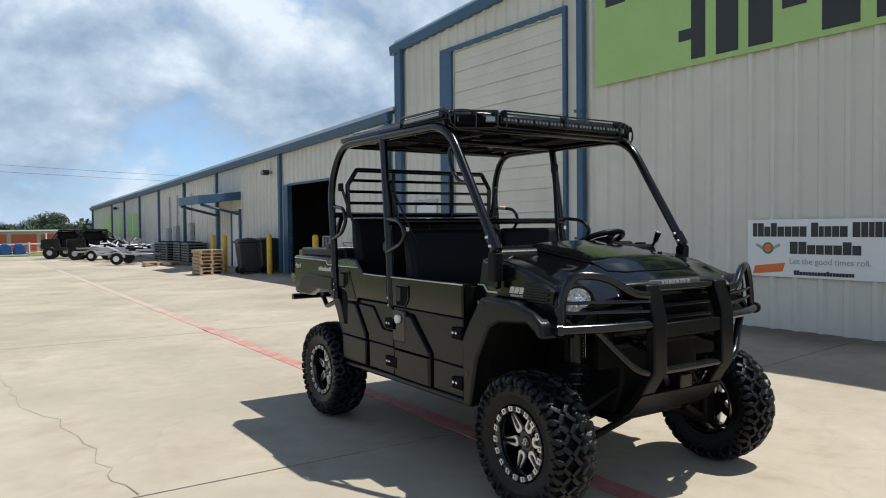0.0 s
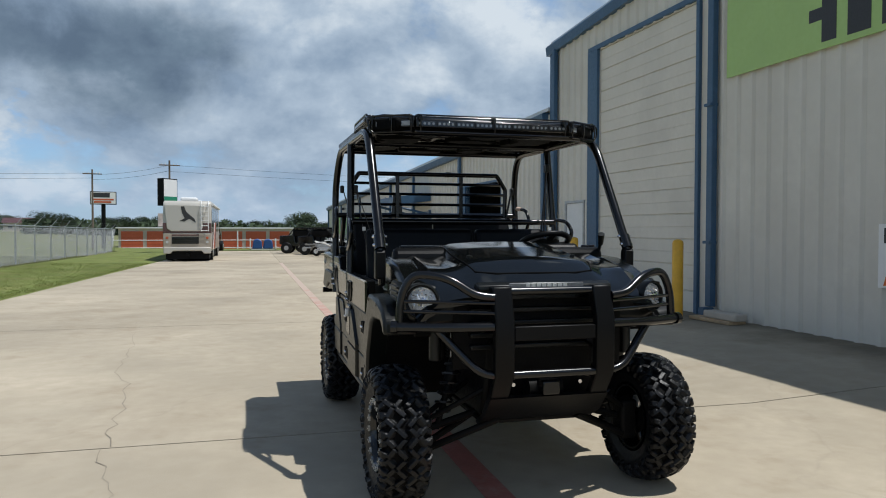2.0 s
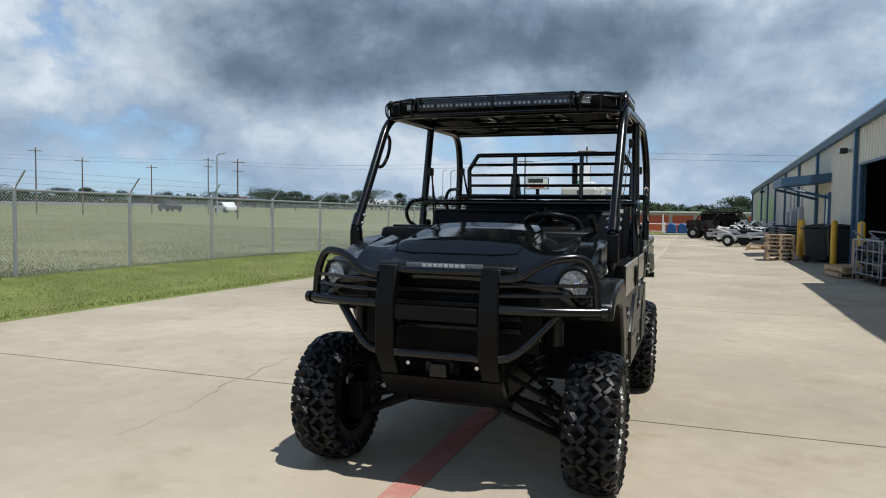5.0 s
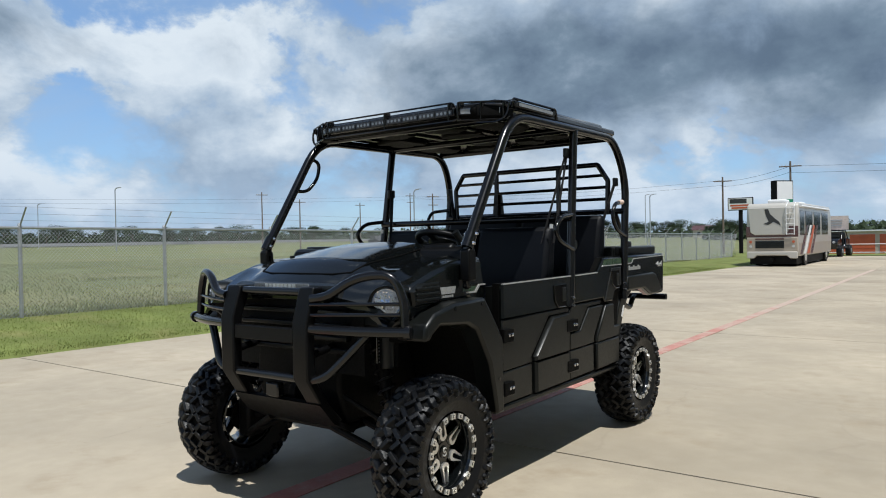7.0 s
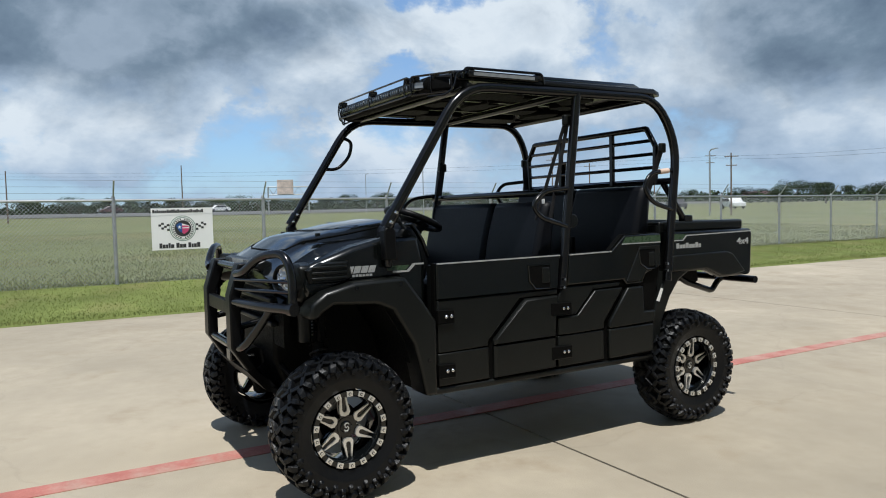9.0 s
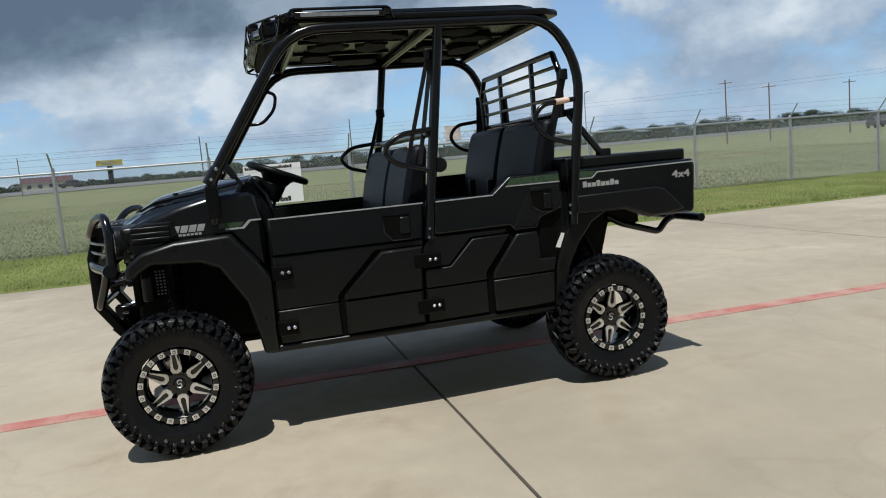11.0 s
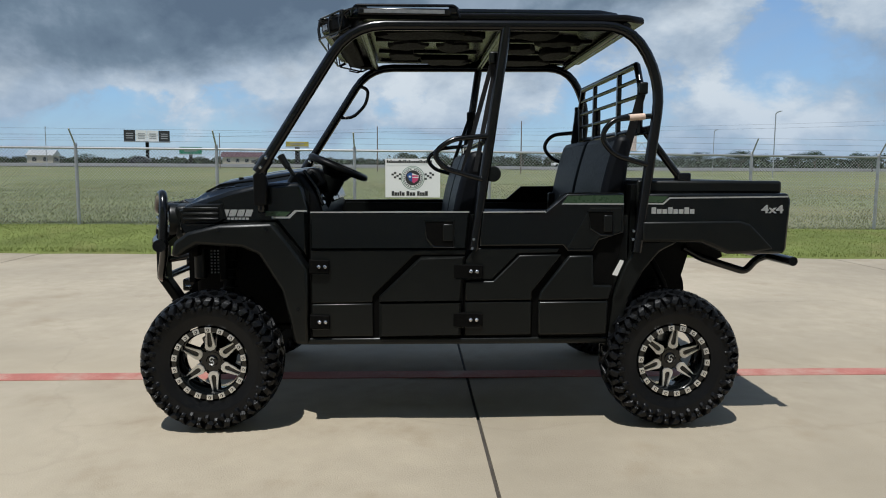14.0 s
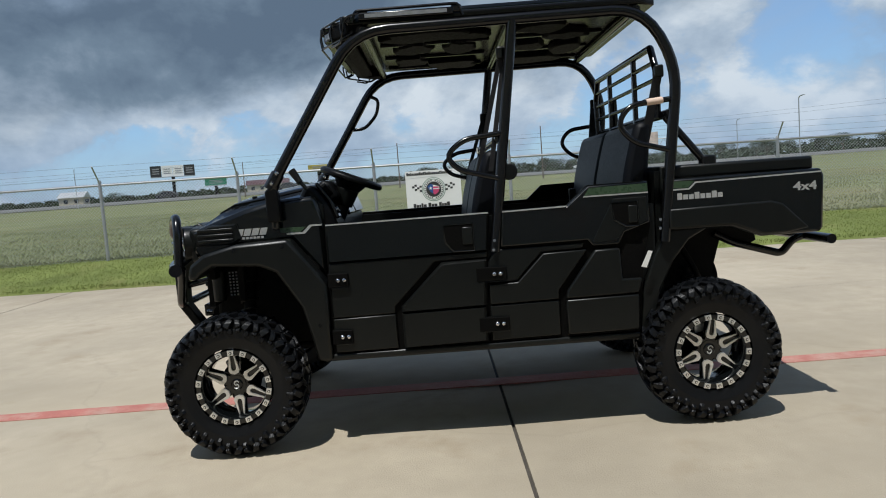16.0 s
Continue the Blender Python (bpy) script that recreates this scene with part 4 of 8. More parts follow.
def wheel(parent):
    """One wheel at the origin, its outer face to +x."""
    bm = B()
    lathe(bm, [(-0.10, 0.178), (-0.10, 0.168), (-0.04, 0.150), (0.06, 0.148), (0.085, 0.152), (0.094, 0.157), (0.100, 0.160), (0.100, 0.182), (0.088, 0.186), (0.08, 0.180)], 48)
    lathe(bm, [(-0.05, 0.0001), (-0.05, 0.056), (0.0, 0.050), (0.045, 0.044), (0.045, 0.0001)], 36)
    w = part("wheel", bm, M["gloss"], parent)
    bm = B()
    prism(bm, [(-0.026, 0.036), (0.026, 0.036), (0.024, 0.085), (0.017, 0.152), (-0.017, 0.152), (-0.024, 0.085)], 0.0, 0.040, "x", 0.002)
    arm = mesh_of("spoke", bm, M["gloss"])
    for k in range(6):
        c = new("spoke", arm)
        c.parent = w
        c.matrix_basis = Matrix.Rotation(2 * math.pi * k / 6 + SPOKE, 4, "X")
    t = new("tyre", tyre_mesh())
    t.parent = w
    # beadlock clamps, each with its bolt
    bm = B()
    vs = []
    for x in (0.098, 0.108):
        for ang, rr in ((-0.088, 0.159), (0.088, 0.159), (0.082, 0.183), (-0.082, 0.183)):
            vs.append(bm.verts.new((x, rr * math.sin(ang), rr * math.cos(ang))))
    for f in ((0, 1, 2, 3), (4, 7, 6, 5), (0, 4, 5, 1), (1, 5, 6, 2), (2, 6, 7, 3), (3, 7, 4, 0)):
        bm.faces.new([vs[i] for i in f])
    cyl(bm, (0.107, 0, 0.1705), (0.1095, 0, 0.1705), 0.0072, 10)
    for f in bm.faces:
        if len(f.verts) != 4 or max(v.co.x for v in f.verts) > 0.1085:
            f.material_index = 1
    cyl(bm, (0.107, 0, 0.1705), (0.1135, 0, 0.1705), 0.0046, 6)
    clamp = mesh_of("clamp", bm, M["alu"])
    clamp.materials.append(M["chassis"])
    for k in range(18):
        c = new("clamp", clamp)
        c.parent = w
        c.matrix_basis = Matrix.Rotation(2 * math.pi * k / 18, 4, "X")
    # machined hairpin on each spoke
    bm = B()
    outer = [(-0.013, 0.150), (-0.021, 0.105), (-0.027, 0.072), (-0.019, 0.058), (0.0, 0.052), (0.019, 0.058), (0.027, 0.072), (0.021, 0.105), (0.013, 0.150)]
    inner = [(-0.0085, 0.150), (-0.0105, 0.108), (-0.0125, 0.086), (-0.009, 0.074), (0.0, 0.070), (0.009, 0.074), (0.0125, 0.086), (0.0105, 0.108), (0.0085, 0.150)]
    rows = [[[bm.verts.new((x, p[0], p[1])) for p in line] for line in (outer, inner)] for x in (0.038, 0.052)]
    for i in range(8):
        for r in rows:
            bm.faces.new((r[0][i], r[0][i + 1], r[1][i + 1], r[1][i]))
        for k in (0, 1):
            bm.faces.new((rows[0][k][i], rows[0][k][i + 1], rows[1][k][i + 1], rows[1][k][i]))
    pin = mesh_of("spoke_face", bm, M["alu"])
    for k in range(6):
        c = new("spoke_face", pin)
        c.parent = w
        c.matrix_basis = Matrix.Rotation(2 * math.pi * k / 6 + SPOKE, 4, "X")
    # brake disc and caliper behind the spokes
    bm = B()
    cyl(bm, (-0.062, 0, 0), (-0.054, 0, 0), 0.098, 36)
    cyl(bm, (-0.07, 0, 0), (0.0, 0, 0), 0.062, 24)
    part("brake_disc", bm, M["chassis"], w)
    bm = B()
    box(bm, (-0.075, -0.035, 0.070), (-0.035, 0.035, 0.118))
    part("brake_caliper", bm, M["alu"], w, "bare metal brake caliper", bevel=0.008)
    bm = B()
    lathe(bm, [(0.045, 0.0), (0.052, 0.0001), (0.052, 0.024), (0.048, 0.029), (0.040, 0.030)], 24)
    part("centre_cap", bm, M["frame"], w, "black centre cap with a silver mark")
    bm = B()
    tube(bm, [(0.053, 0.004 + 0.011 * math.cos(a), 0.007 + 0.011 * math.sin(a)) for a in spaced(0.0, 4.2, 8)], 0.0034, 5)
    tube(bm, [(0.053, -0.004 + 0.011 * math.cos(a), -0.007 + 0.011 * math.sin(a)) for a in spaced(3.14, 7.34, 8)], 0.0034, 5)
    part("cap_mark", bm, M["silver"], w)
    return w


def copies(ob, m, parent):
    """A copy of a part and its pieces that shares their meshes."""
    c = ob.copy()
    scene.collection.objects.link(c)
    c.parent = parent
    c.matrix_basis = m
    for k in ob.children:
        d = k.copy()
        scene.collection.objects.link(d)
        d.parent = c
    return c


def mirrored(pts, s):
    return [(s * p[0], *p[1:]) for p in pts]


def sp(bm, pts, a, b, s, inset=0.0):
    """A side plate between a and b metres from the middle line, on side s."""
    prism(bm, pts, s * a, s * b, "x", inset)


def domed_skin(bm, xs, ys, fz, skirt):
    """A domed skin over a rectangle with a rim turned down."""
    grid(bm, xs, ys, fz)
    rim = [e for e in bm.edges if len(e.link_faces) == 1]
    made = bmesh.ops.extrude_edge_only(bm, edges=rim)
    for g in made["geom"]:
        if isinstance(g, bmesh.types.BMVert):
            g.co.z -= skirt


HOOD_CREASES = (0.0, 0.16, 0.30, 0.335, 0.375, 0.41, 0.455, 0.50, 0.545, 0.58, 0.61, 0.635, 0.66)


def hood_z(x, y):
    """The bonnet: a broad raised middle, a folded valley on each side of it, and wings that fall to the wheel arches."""
    t = (y + 1.43) / 0.73
    base = 1.095 + 0.115 * min(1, t * 3.2) ** 0.8 + 0.085 * t
    a, k = abs(x), min(1, t * 1.4)
    rows = [(0.0, 0.034), (0.16, 0.032), (0.30, 0.024), (0.335, 0.014), (0.375, -0.026), (0.455, -0.038), (0.545, -0.014), (0.61, -0.030), (0.66, -0.085)]
    for (a0, h0), (a1, h1) in zip(rows, rows[1:]):
        if a <= a1:
            h = h0 + (h1 - h0) * (a - a0) / (a1 - a0)
            break
    else:
        h = -0.085
    fold = h if a > 0.545 else h * k
    nose = -0.055 * (a / 0.66) ** 2 * (1 - t)
    return base + fold + nose - 0.012 * (a / 0.6) ** 2


def seat_back(v, x0, x1, y, z0, z1, lean, name):
    bm = B()
    n = 6
    rows = []
    for k in range(n + 1):
        t = k / n
        z = z0 + (z1 - z0) * t
        yy = y + lean * t
        bulge = 0.018 * math.sin(math.pi * t)
        th = 0.13 - 0.05 * t
        rows.append([(yy - bulge, z), (yy + th, z)])
    pts = [r[0] for r in rows] + [r[1] for r in rows[::-1]]
    prism(bm, pts, x0, x1, "x")
    return part(name, bm, M["vinyl"], v, bevel=0.03)


def text_mesh(name, words, size, depth, material, parent, m):
    cu = bpy.data.curves.new(name, "FONT")
    cu.offset = 0.0012 if size < 0.07 else 0.0
    cu.body, cu.size, cu.extrude, cu.align_x, cu.align_y = words, size, depth, "CENTER", "CENTER"
    tmp = new(name, cu)
    bpy.context.view_layer.update()
    me = bpy.data.meshes.new_from_object(tmp.evaluated_get(bpy.context.evaluated_depsgraph_get()))
    bpy.data.objects.remove(tmp)
    me.materials.clear()
    me.materials.append(material)
    ob = new(name, me)
    ob.parent = parent
    ob.matrix_basis = m
    return ob


def door_pull(door, s, outline, lo, hi):
    """A pull drawn as a black plate painted like a shaded hollow, with a rim round it and the latch plate."""
    bm = B()
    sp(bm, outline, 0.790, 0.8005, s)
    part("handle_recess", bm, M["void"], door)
    bm = B()
    tube(bm, [(s * 0.799, y, z) for y, z in outline], 0.0045, 6, True)
    part("recess_rim", bm, M["satin"], door)
    part("handle", boxes(((s * 0.797, lo[0], lo[1]), (s * 0.806, hi[0], hi[1]))), M["matte"], door, bevel=0.006)


def vehicle():
    v = thing("utility_vehicle", "black four-door utility vehicle with open cab and knobbly tyres", "vehicle")
    w = wheel(v)
    w.matrix_basis = pose(TRACK, 0.014 - BASE, TYRE_R, 20)
    for s, y, turn in ((1, BASE, 7), (-1, 0.014 - BASE, 5), (-1, BASE, 33)):
        copies(w, pose(s * TRACK, y, TYRE_R, turn * s, 0, 0 if s > 0 else 180), v)

    # tub, bulkheads, chassis
    part("floor", boxes(((-0.71, -0.70, 0.44), (0.71, 1.0, 0.50))), M["chassis"], v, bevel=0.01)
    part("firewall", boxes(((-0.66, -0.72, 0.50), (0.66, -0.68, 1.20))), M["matte"], v)
    part("rear_bulkhead", boxes(((-0.70, 0.96, 0.50), (0.70, 0.985, 1.24))), M["matte"], v)
    part("skid_pan", boxes(((-0.30, -1.32, 0.405), (0.30, 1.30, 0.437))), M["chassis"], v, bevel=0.01)
    bm = B()
    prism(bm, [(-1.36, 0.62), (-1.30, 0.44), (-0.72, 0.44), (-0.72, 1.10), (-1.34, 1.06)], -0.30, 0.30, "x")
    part("engine_bay", bm, M["chassis"], v, bevel=0.02)
    part("rear_frame", boxes(((-0.24, 1.0, 0.46), (0.24, 1.36, 0.90))), M["chassis"], v, bevel=0.03)
    for s in (-1, 1):
        part("wheel_well", boxes(((s * 0.30, -1.34, 0.93), (s * 0.66, -0.72, 0.975))), M["chassis"], v)
        bm = B()
        prism(bm, [(-0.735, 0.45), (-0.80, 0.70), (-0.92, 0.90), (-0.72, 0.97), (-0.69, 0.45)], s * 0.30, s * 0.70, "x")
        part("inner_fender", bm, M["chassis"], v)
        part("sill", boxes(((s * 0.70, -0.72, 0.432), (s * 0.785, 0.84, 0.468))), M["matte"], v, bevel=0.012)
        part("inner_trim", boxes(((s * 0.69, -0.66, 0.50), (s * 0.735, 0.94, 1.085))), M["matte"], v)

    # suspension, front and rear
    for y, sgn in ((-BASE, -1), (BASE, 1)):
        for s in (-1, 1):
            for dy in (-0.16, 0.12):
                part("lower_arm", tubes(0.019, [(s * 0.22, y + dy, 0.43), (s * 0.56, y + dy * 0.25, 0.27)], seg=8), M["chassis"], v)
                part("upper_arm", tubes(0.014, [(s * 0.27, y + dy, 0.60), (s * 0.56, y + dy * 0.25, 0.42)], seg=8), M["chassis"], v)
            part("drive_shaft", tubes(0.020, [(s * 0.2, y, 0.46), (s * 0.60, y, TYRE_R)], seg=8), M["chassis"], v)
            part("hub", boxes(((s * 0.54, y - 0.06, 0.24), (s * 0.64, y + 0.06, 0.46))), M["chassis"], v, bevel=0.02)
            a, b = Vector((s * 0.34, y + 0.03, 0.90)), Vector((s * 0.50, y, 0.36))
            bm = B()
            cyl(bm, a, a.lerp(b, 0.55), 0.032, 12), cyl(bm, a.lerp(b, 0.5), b, 0.016, 10)
            sh = part("shock_absorber", bm, M["chassis"], v)
            bm = B()
            d = (b - a).normalized()
            u = d.orthogonal().normalized()
            q = d.cross(u)
            tube(bm, [a.lerp(b, 0.12 + 0.72 * k / 70) + (u * math.cos(k * 0.72) + q * math.sin(k * 0.72)) * 0.044 for k in range(71)], 0.007, 5)
            part("spring", bm, M["coilspring"], sh)

    # guards beside the radiator: black strips over a white plate painted as daylight in their holes
    for s in (-1, 1):
        g = part("radiator_guard", boxes(((s * 0.440, -1.243, 0.745), (s * 0.446, -1.190, 0.880))), M["white"], v, "white plate painted as daylight behind the radiator guard strips")
        for k in range(4):
            y = -1.243 + 0.0177 * k
            part("guard_strip", boxes(((s * 0.447, y - 0.003, 0.743), (s * 0.452, y + 0.003, 0.882))), M["chassis"], g)
        for k in range(9):
            z = 0.745 + 0.0168 * k
            part("guard_strip", boxes(((s * 0.4525, -1.245, z - 0.0035), (s * 0.456, -1.188, z + 0.0035))), M["chassis"], g)
        part("radiator_bracket", boxes(((s * 0.46, -1.180, 0.72), (s * 0.50, -1.145, 0.93))), M["chassis"], v, bevel=0.006)
        bm = B()
        cyl(bm, (s * 0.532, -1.268, 0.735), (s * 0.532, -1.268, 0.895), 0.033, 16)
        part("reservoir", bm, M["matte"], v, "dark upright canister", bevel=0.006)
        part("inner_liner", boxes(((s * 0.50, -1.285, 0.86), (s * 0.64, -1.250, 1.00))), M["void"], v, bevel=0.006)

    # hood, cowl, fenders, nose
    bm = B()
    domed_skin(bm, [-a for a in HOOD_CREASES[:0:-1]] + list(HOOD_CREASES), spaced(-1.43, -0.70, 24), hood_z, 0.035)
    part("hood", bm, M["gloss"], v, "glossy black bonnet with raised centre", sharp=24)
    bm = B()
    seam = [(-0.345, -0.72), (-0.352, -0.95), (-0.350, -1.20), (-0.325, -1.285), (-0.22, -1.315), (0.0, -1.325)]
    seam += [(-x, y) for x, y in seam[-2::-1]]
    tube(bm, [(x, y, hood_z(x, y) + 0.0015) for x, y in seam], 0.0045, 6)
    part("hood_seam", bm, M["void"], v)
    for s in (-1, 1):
        bm = B()
        z = hood_z(0.30, -1.10)
        cyl(bm, (s * 0.30, -1.10, z - 0.01), (s * 0.30, -1.10, z + 0.008), 0.014, 12)
        part("hood_stud", bm, M["matte"], v)
    for s in (-1, 1):
        bm = B()
        sp(bm, [(-1.30, 0.955), (-1.335, 1.02), (-1.305, 1.12), (-1.07, 1.20), (-0.92, 1.235), (-0.71, 1.245), (-0.675, 1.10), (-0.675, 0.82), (-0.84, 1.03), (-1.10, 1.02)], 0.56, 0.705, s)
        cowl = part("side_cowl", bm, M["satin"], v, bevel=0.025)
        bm = B()
        sp(bm, [(-1.30, 1.035), (-1.315, 1.10), (-1.24, 1.135), (-1.10, 1.135), (-1.08, 1.06), (-1.12, 1.035)], 0.700, 0.727, s, 0.012)
        lou = part("louvre_panel", bm, M["matte"], cowl)
        for k in range(3):
            z = 1.052 + 0.026 * k
            part("louvre", boxes(((s * 0.722, -1.29, z), (s * 0.736, -1.115, z + 0.014))), M["matte"], cowl, bevel=0.004)
        bm = B()
        sp(bm, [(-1.335, 0.880), (-1.32, 0.950), (-1.25, 1.000), (-1.10, 1.036), (-0.84, 1.046), (-0.74, 0.915), (-0.672, 0.815), (-0.672, 0.44), (-0.742, 0.44), (-0.762, 0.55), (-0.80, 0.71), (-0.91, 0.890), (-0.99, 0.925), (-1.21, 0.940), (-1.27, 0.905), (-1.288, 0.880)], 0.64, 0.808, s)
        part("fender", bm, M["matte"], v, "grained black plastic wheel arch flare", bevel=0.016)
        for y, z in ((-1.10, 1.01), (-0.87, 1.015), (-0.72, 0.62)):
            bm = B()
            cyl(bm, (s * 0.806, y, z), (s * 0.811, y, z), 0.009, 10)
            part("fender_clip", bm, M["frame"], v)
        # badge bars and silver dart
        for k in range(4):
            y0, tilt_ = -1.112 + 0.039 * k, 0.012 * s
            bm = B()
            sp(bm, [(y0, 1.072), (y0 + 0.033, 1.072), (y0 + 0.033 + tilt_, 1.106), (y0 + tilt_, 1.106)], 0.704, 0.709, s)
            part("badge_bar", bm, M["silver"], cowl)
        for k in range(7):
            part("badge_bar", boxes(((s * 0.704, -1.098 + k * 0.0185, 1.055), (s * 0.7085, -1.098 + k * 0.0185 + 0.014, 1.066))), M["silver"], cowl)
        bm = B()
        sp(bm, [(-0.86, 1.062), (-0.77, 1.062), (-0.735, 1.096), (-0.685, 1.096), (-0.685, 1.104), (-0.745, 1.104), (-0.78, 1.071), (-0.86, 1.071)], 0.704, 0.7085, s)
        part("silver_dart", bm, M["silver"], cowl)
        bm = B()
        sp(bm, [(-0.89, 1.073), (-0.79, 1.073), (-0.765, 1.096), (-0.89, 1.098)], 0.703, 0.7065, s)
        part("dark_decal", bm, M["greenstripe"], cowl)
        part("pillar_shoe", boxes(((s * 0.722, -0.920, 1.09), (s * 0.760, -0.884, 1.27))), M["frame"], v, bevel=0.012)
        # headlamp
        bm = B()
        c = Vector((s * 0.628, -1.383, 1.050))
        q = Matrix.Translation(c) @ Matrix.Rotation(radians(90 + s * 22), 4, "Z")
        lathe(bm, [(0.09, 0.078), (0.0, 0.085), (-0.014, 0.081), (-0.010, 0.074), (0.02, 0.065)], 32)
        bm.transform(q)
        h = part("headlight", bm, M["matte"], v)
        bm = B()
        lathe(bm, [(0.0, 0.0001), (-0.002, 0.025), (0.004, 0.050), (0.014, 0.069), (0.03, 0.070)], 32)
        bm.transform(q @ Matrix.Translation((-0.012, 0, 0)))
        part("lens", bm, M["lens"], h, "headlamp glass with its bright and dark reflections painted on")
        bm = B()
        rl = random.Random(17)
        for ring, cnt in ((0.008, 3), (0.022, 8), (0.036, 13), (0.050, 18), (0.061, 22)):
            for k in range(cnt):
                a = 2 * math.pi * (k + 0.5 * rl.random()) / cnt
                y_, z_ = ring * math.cos(a), ring * math.sin(a)
                x_ = -0.016 + 0.9 * ring * ring / 0.06 * 0.28
                ty, tz, w_ = rl.uniform(-0.5, 0.5), rl.uniform(-0.5, 0.5), 0.0062
                bm.faces.new([bm.verts.new((x_ + ty * dy + tz * dz, y_ + dy, z_ + dz)) for dy, dz in ((-w_, -w_), (w_, -w_), (w_, w_), (-w_, w_))])
        bm.transform(q)
        part("reflector_facets", bm, M["chrome"], h, "bright mirror facets", sharp=1)
        bm = B()
        prism(bm, [(s * 0.70, 1.12), (s * 0.62, 1.135), (s * 0.50, 1.11), (s * 0.40, 1.02), (s * 0.42, 0.93), (s * 0.60, 0.92), (s * 0.69, 0.96)], -1.345, -1.26, "y")
        part("lamp_surround", bm, M["matte"], v, bevel=0.02)
    bm = B()
    prism(bm, [(-1.43, 1.085), (-1.445, 1.10), (-1.44, 1.125), (-1.40, 1.14), (-1.36, 1.12), (-1.36, 1.08)], -0.36, 0.36, "x")
    part("nose_lip", bm, M["matte"], v, bevel=0.008)
    part("nose_badge", boxes(((-0.20, -1.449, 1.100), (0.20, -1.443, 1.136))), M["badge"], v, "grey embossed maker's badge strip", bevel=0.003)
    for k in range(8):
        part("badge_bar", boxes(((-0.112 + 0.0285 * k, -1.4525, 1.108), (-0.112 + 0.0285 * k + 0.021, -1.4492, 1.132))), M["alu"], v)
    part("grille_back", boxes(((-0.46, -1.35, 0.70), (0.46, -1.32, 1.09))), M["chassis"], v)
    for z in (0.80, 0.86, 0.92, 0.985, 1.05):
        part("grille_slat", boxes(((-0.38, -1.39, z), (0.38, -1.352, z + 0.024))), M["matte"], v, bevel=0.006)
    bm = B()
    cyl(bm, (-0.09, -1.40, 0.60), (0.09, -1.40, 0.60), 0.055, 20)
    part("winch", bm, M["chassis"], v)
    for x in (-0.18, 0.18):
        bm = B()
        cyl(bm, (x, -1.43, 0.632), (x, -1.46, 0.632), 0.010, 10)
        part("frame_bolt", bm, M["chrome"], v)
    part("tow_plate", boxes(((-0.045, -1.52, 0.585), (0.045, -1.43, 0.655))), M["frame"], v, bevel=0.008)

    # front bumper
    for s in (-1, 1):
        bm = B()
        prism(bm, [(-1.46, 1.125), (-1.525, 1.125), (-1.575, 0.965), (-1.575, 0.70), (-1.49, 0.57), (-1.405, 0.475), (-1.345, 0.475), (-1.435, 0.57), (-1.52, 0.70), (-1.52, 0.955), (-1.47, 1.08)], s * 0.215, s * 0.312, "x")
        up = part("bumper_upright", bm, M["dash"], v, bevel=0.008)
        part("bumper_bar", tubes(0.024, [(s * 0.31, -1.545, 0.935), (s * 0.52, -1.50, 0.932), (s * 0.765, -1.40, 0.930)], rad=0.1), M["frame"], v)
        bm = B()
        cyl(bm, (s * 0.755, -1.405, 0.930), (s * 0.782, -1.395, 0.930), 0.031, 14)
        part("bar_cap", bm, M["frame"], v)
        part("bumper_hoop", tubes(0.021, [(s * 0.31, -1.535, 1.075), (s * 0.40, -1.525, 1.085), (s * 0.53, -1.47, 1.175), (s * 0.68, -1.40, 1.185), (s * 0.735, -1.385, 1.08), (s * 0.742, -1.39, 0.93)], rad=0.09, seg=12), M["frame"], v)
        for z in (1.005, 1.053):
            part("guard_bar", tubes(0.0085, [(s * 0.31, -1.545, z - 0.005), (s * 0.53, -1.49, z), (s * 0.735, -1.388, z)], rad=0.1, seg=8), M["frame"], v)
        part("bumper_brace", tubes(0.021, [(s * 0.20, -1.545, 0.70), (s * 0.37, -1.535, 0.70), (s * 0.50, -1.47, 0.84), (s * 0.57, -1.44, 0.92)], rad=0.08), M["frame"], v)
        part("bumper_stay", tubes(0.018, [(s * 0.26, -1.52, 0.80), (s * 0.26, -1.30, 0.84)]), M["frame"], v)
    part("bumper_plate", boxes(((-0.213, -1.567, 0.865), (0.213, -1.535, 0.935))), M["dash"], v, bevel=0.005)
    part("bumper_top_tube", tubes(0.020, [(-0.22, -1.50, 1.10), (0.22, -1.50, 1.10)]), M["frame"], v)
    part("bumper_low_tube", tubes(0.021, [(-0.215, -1.545, 0.70), (0.215, -1.545, 0.70)]), M["frame"], v)
    bm = B()
    prism(bm, [(-1.50, 0.575), (-1.41, 0.47), (-1.28, 0.40), (-1.26, 0.415), (-1.395, 0.49), (-1.48, 0.585)], -0.313, 0.313, "x")
    part("skid_plate", bm, M["dash"], v)

    # doors
    for s in (-1, 1):
        # door shell in recess black, so the panel gaps have their shade painted
        bm = B()
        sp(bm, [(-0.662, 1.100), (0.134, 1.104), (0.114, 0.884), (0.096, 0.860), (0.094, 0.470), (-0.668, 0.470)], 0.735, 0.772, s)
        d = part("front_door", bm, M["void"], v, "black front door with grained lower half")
        bm = B()
        sp(bm, [(-0.658, 1.096), (0.129, 1.100), (0.113, 0.922), (-0.658, 0.918)], 0.772, 0.795, s, 0.010)
        part("upper_panel", bm, M["satin"], d)
        for poly in ([(-0.656, 0.911), (0.111, 0.915), (0.107, 0.886), (-0.146, 0.885), (-0.352, 0.680), (-0.352, 0.648), (-0.656, 0.644)], [(-0.656, 0.639), (-0.352, 0.643), (-0.350, 0.476), (-0.656, 0.474)]):
            bm = B()
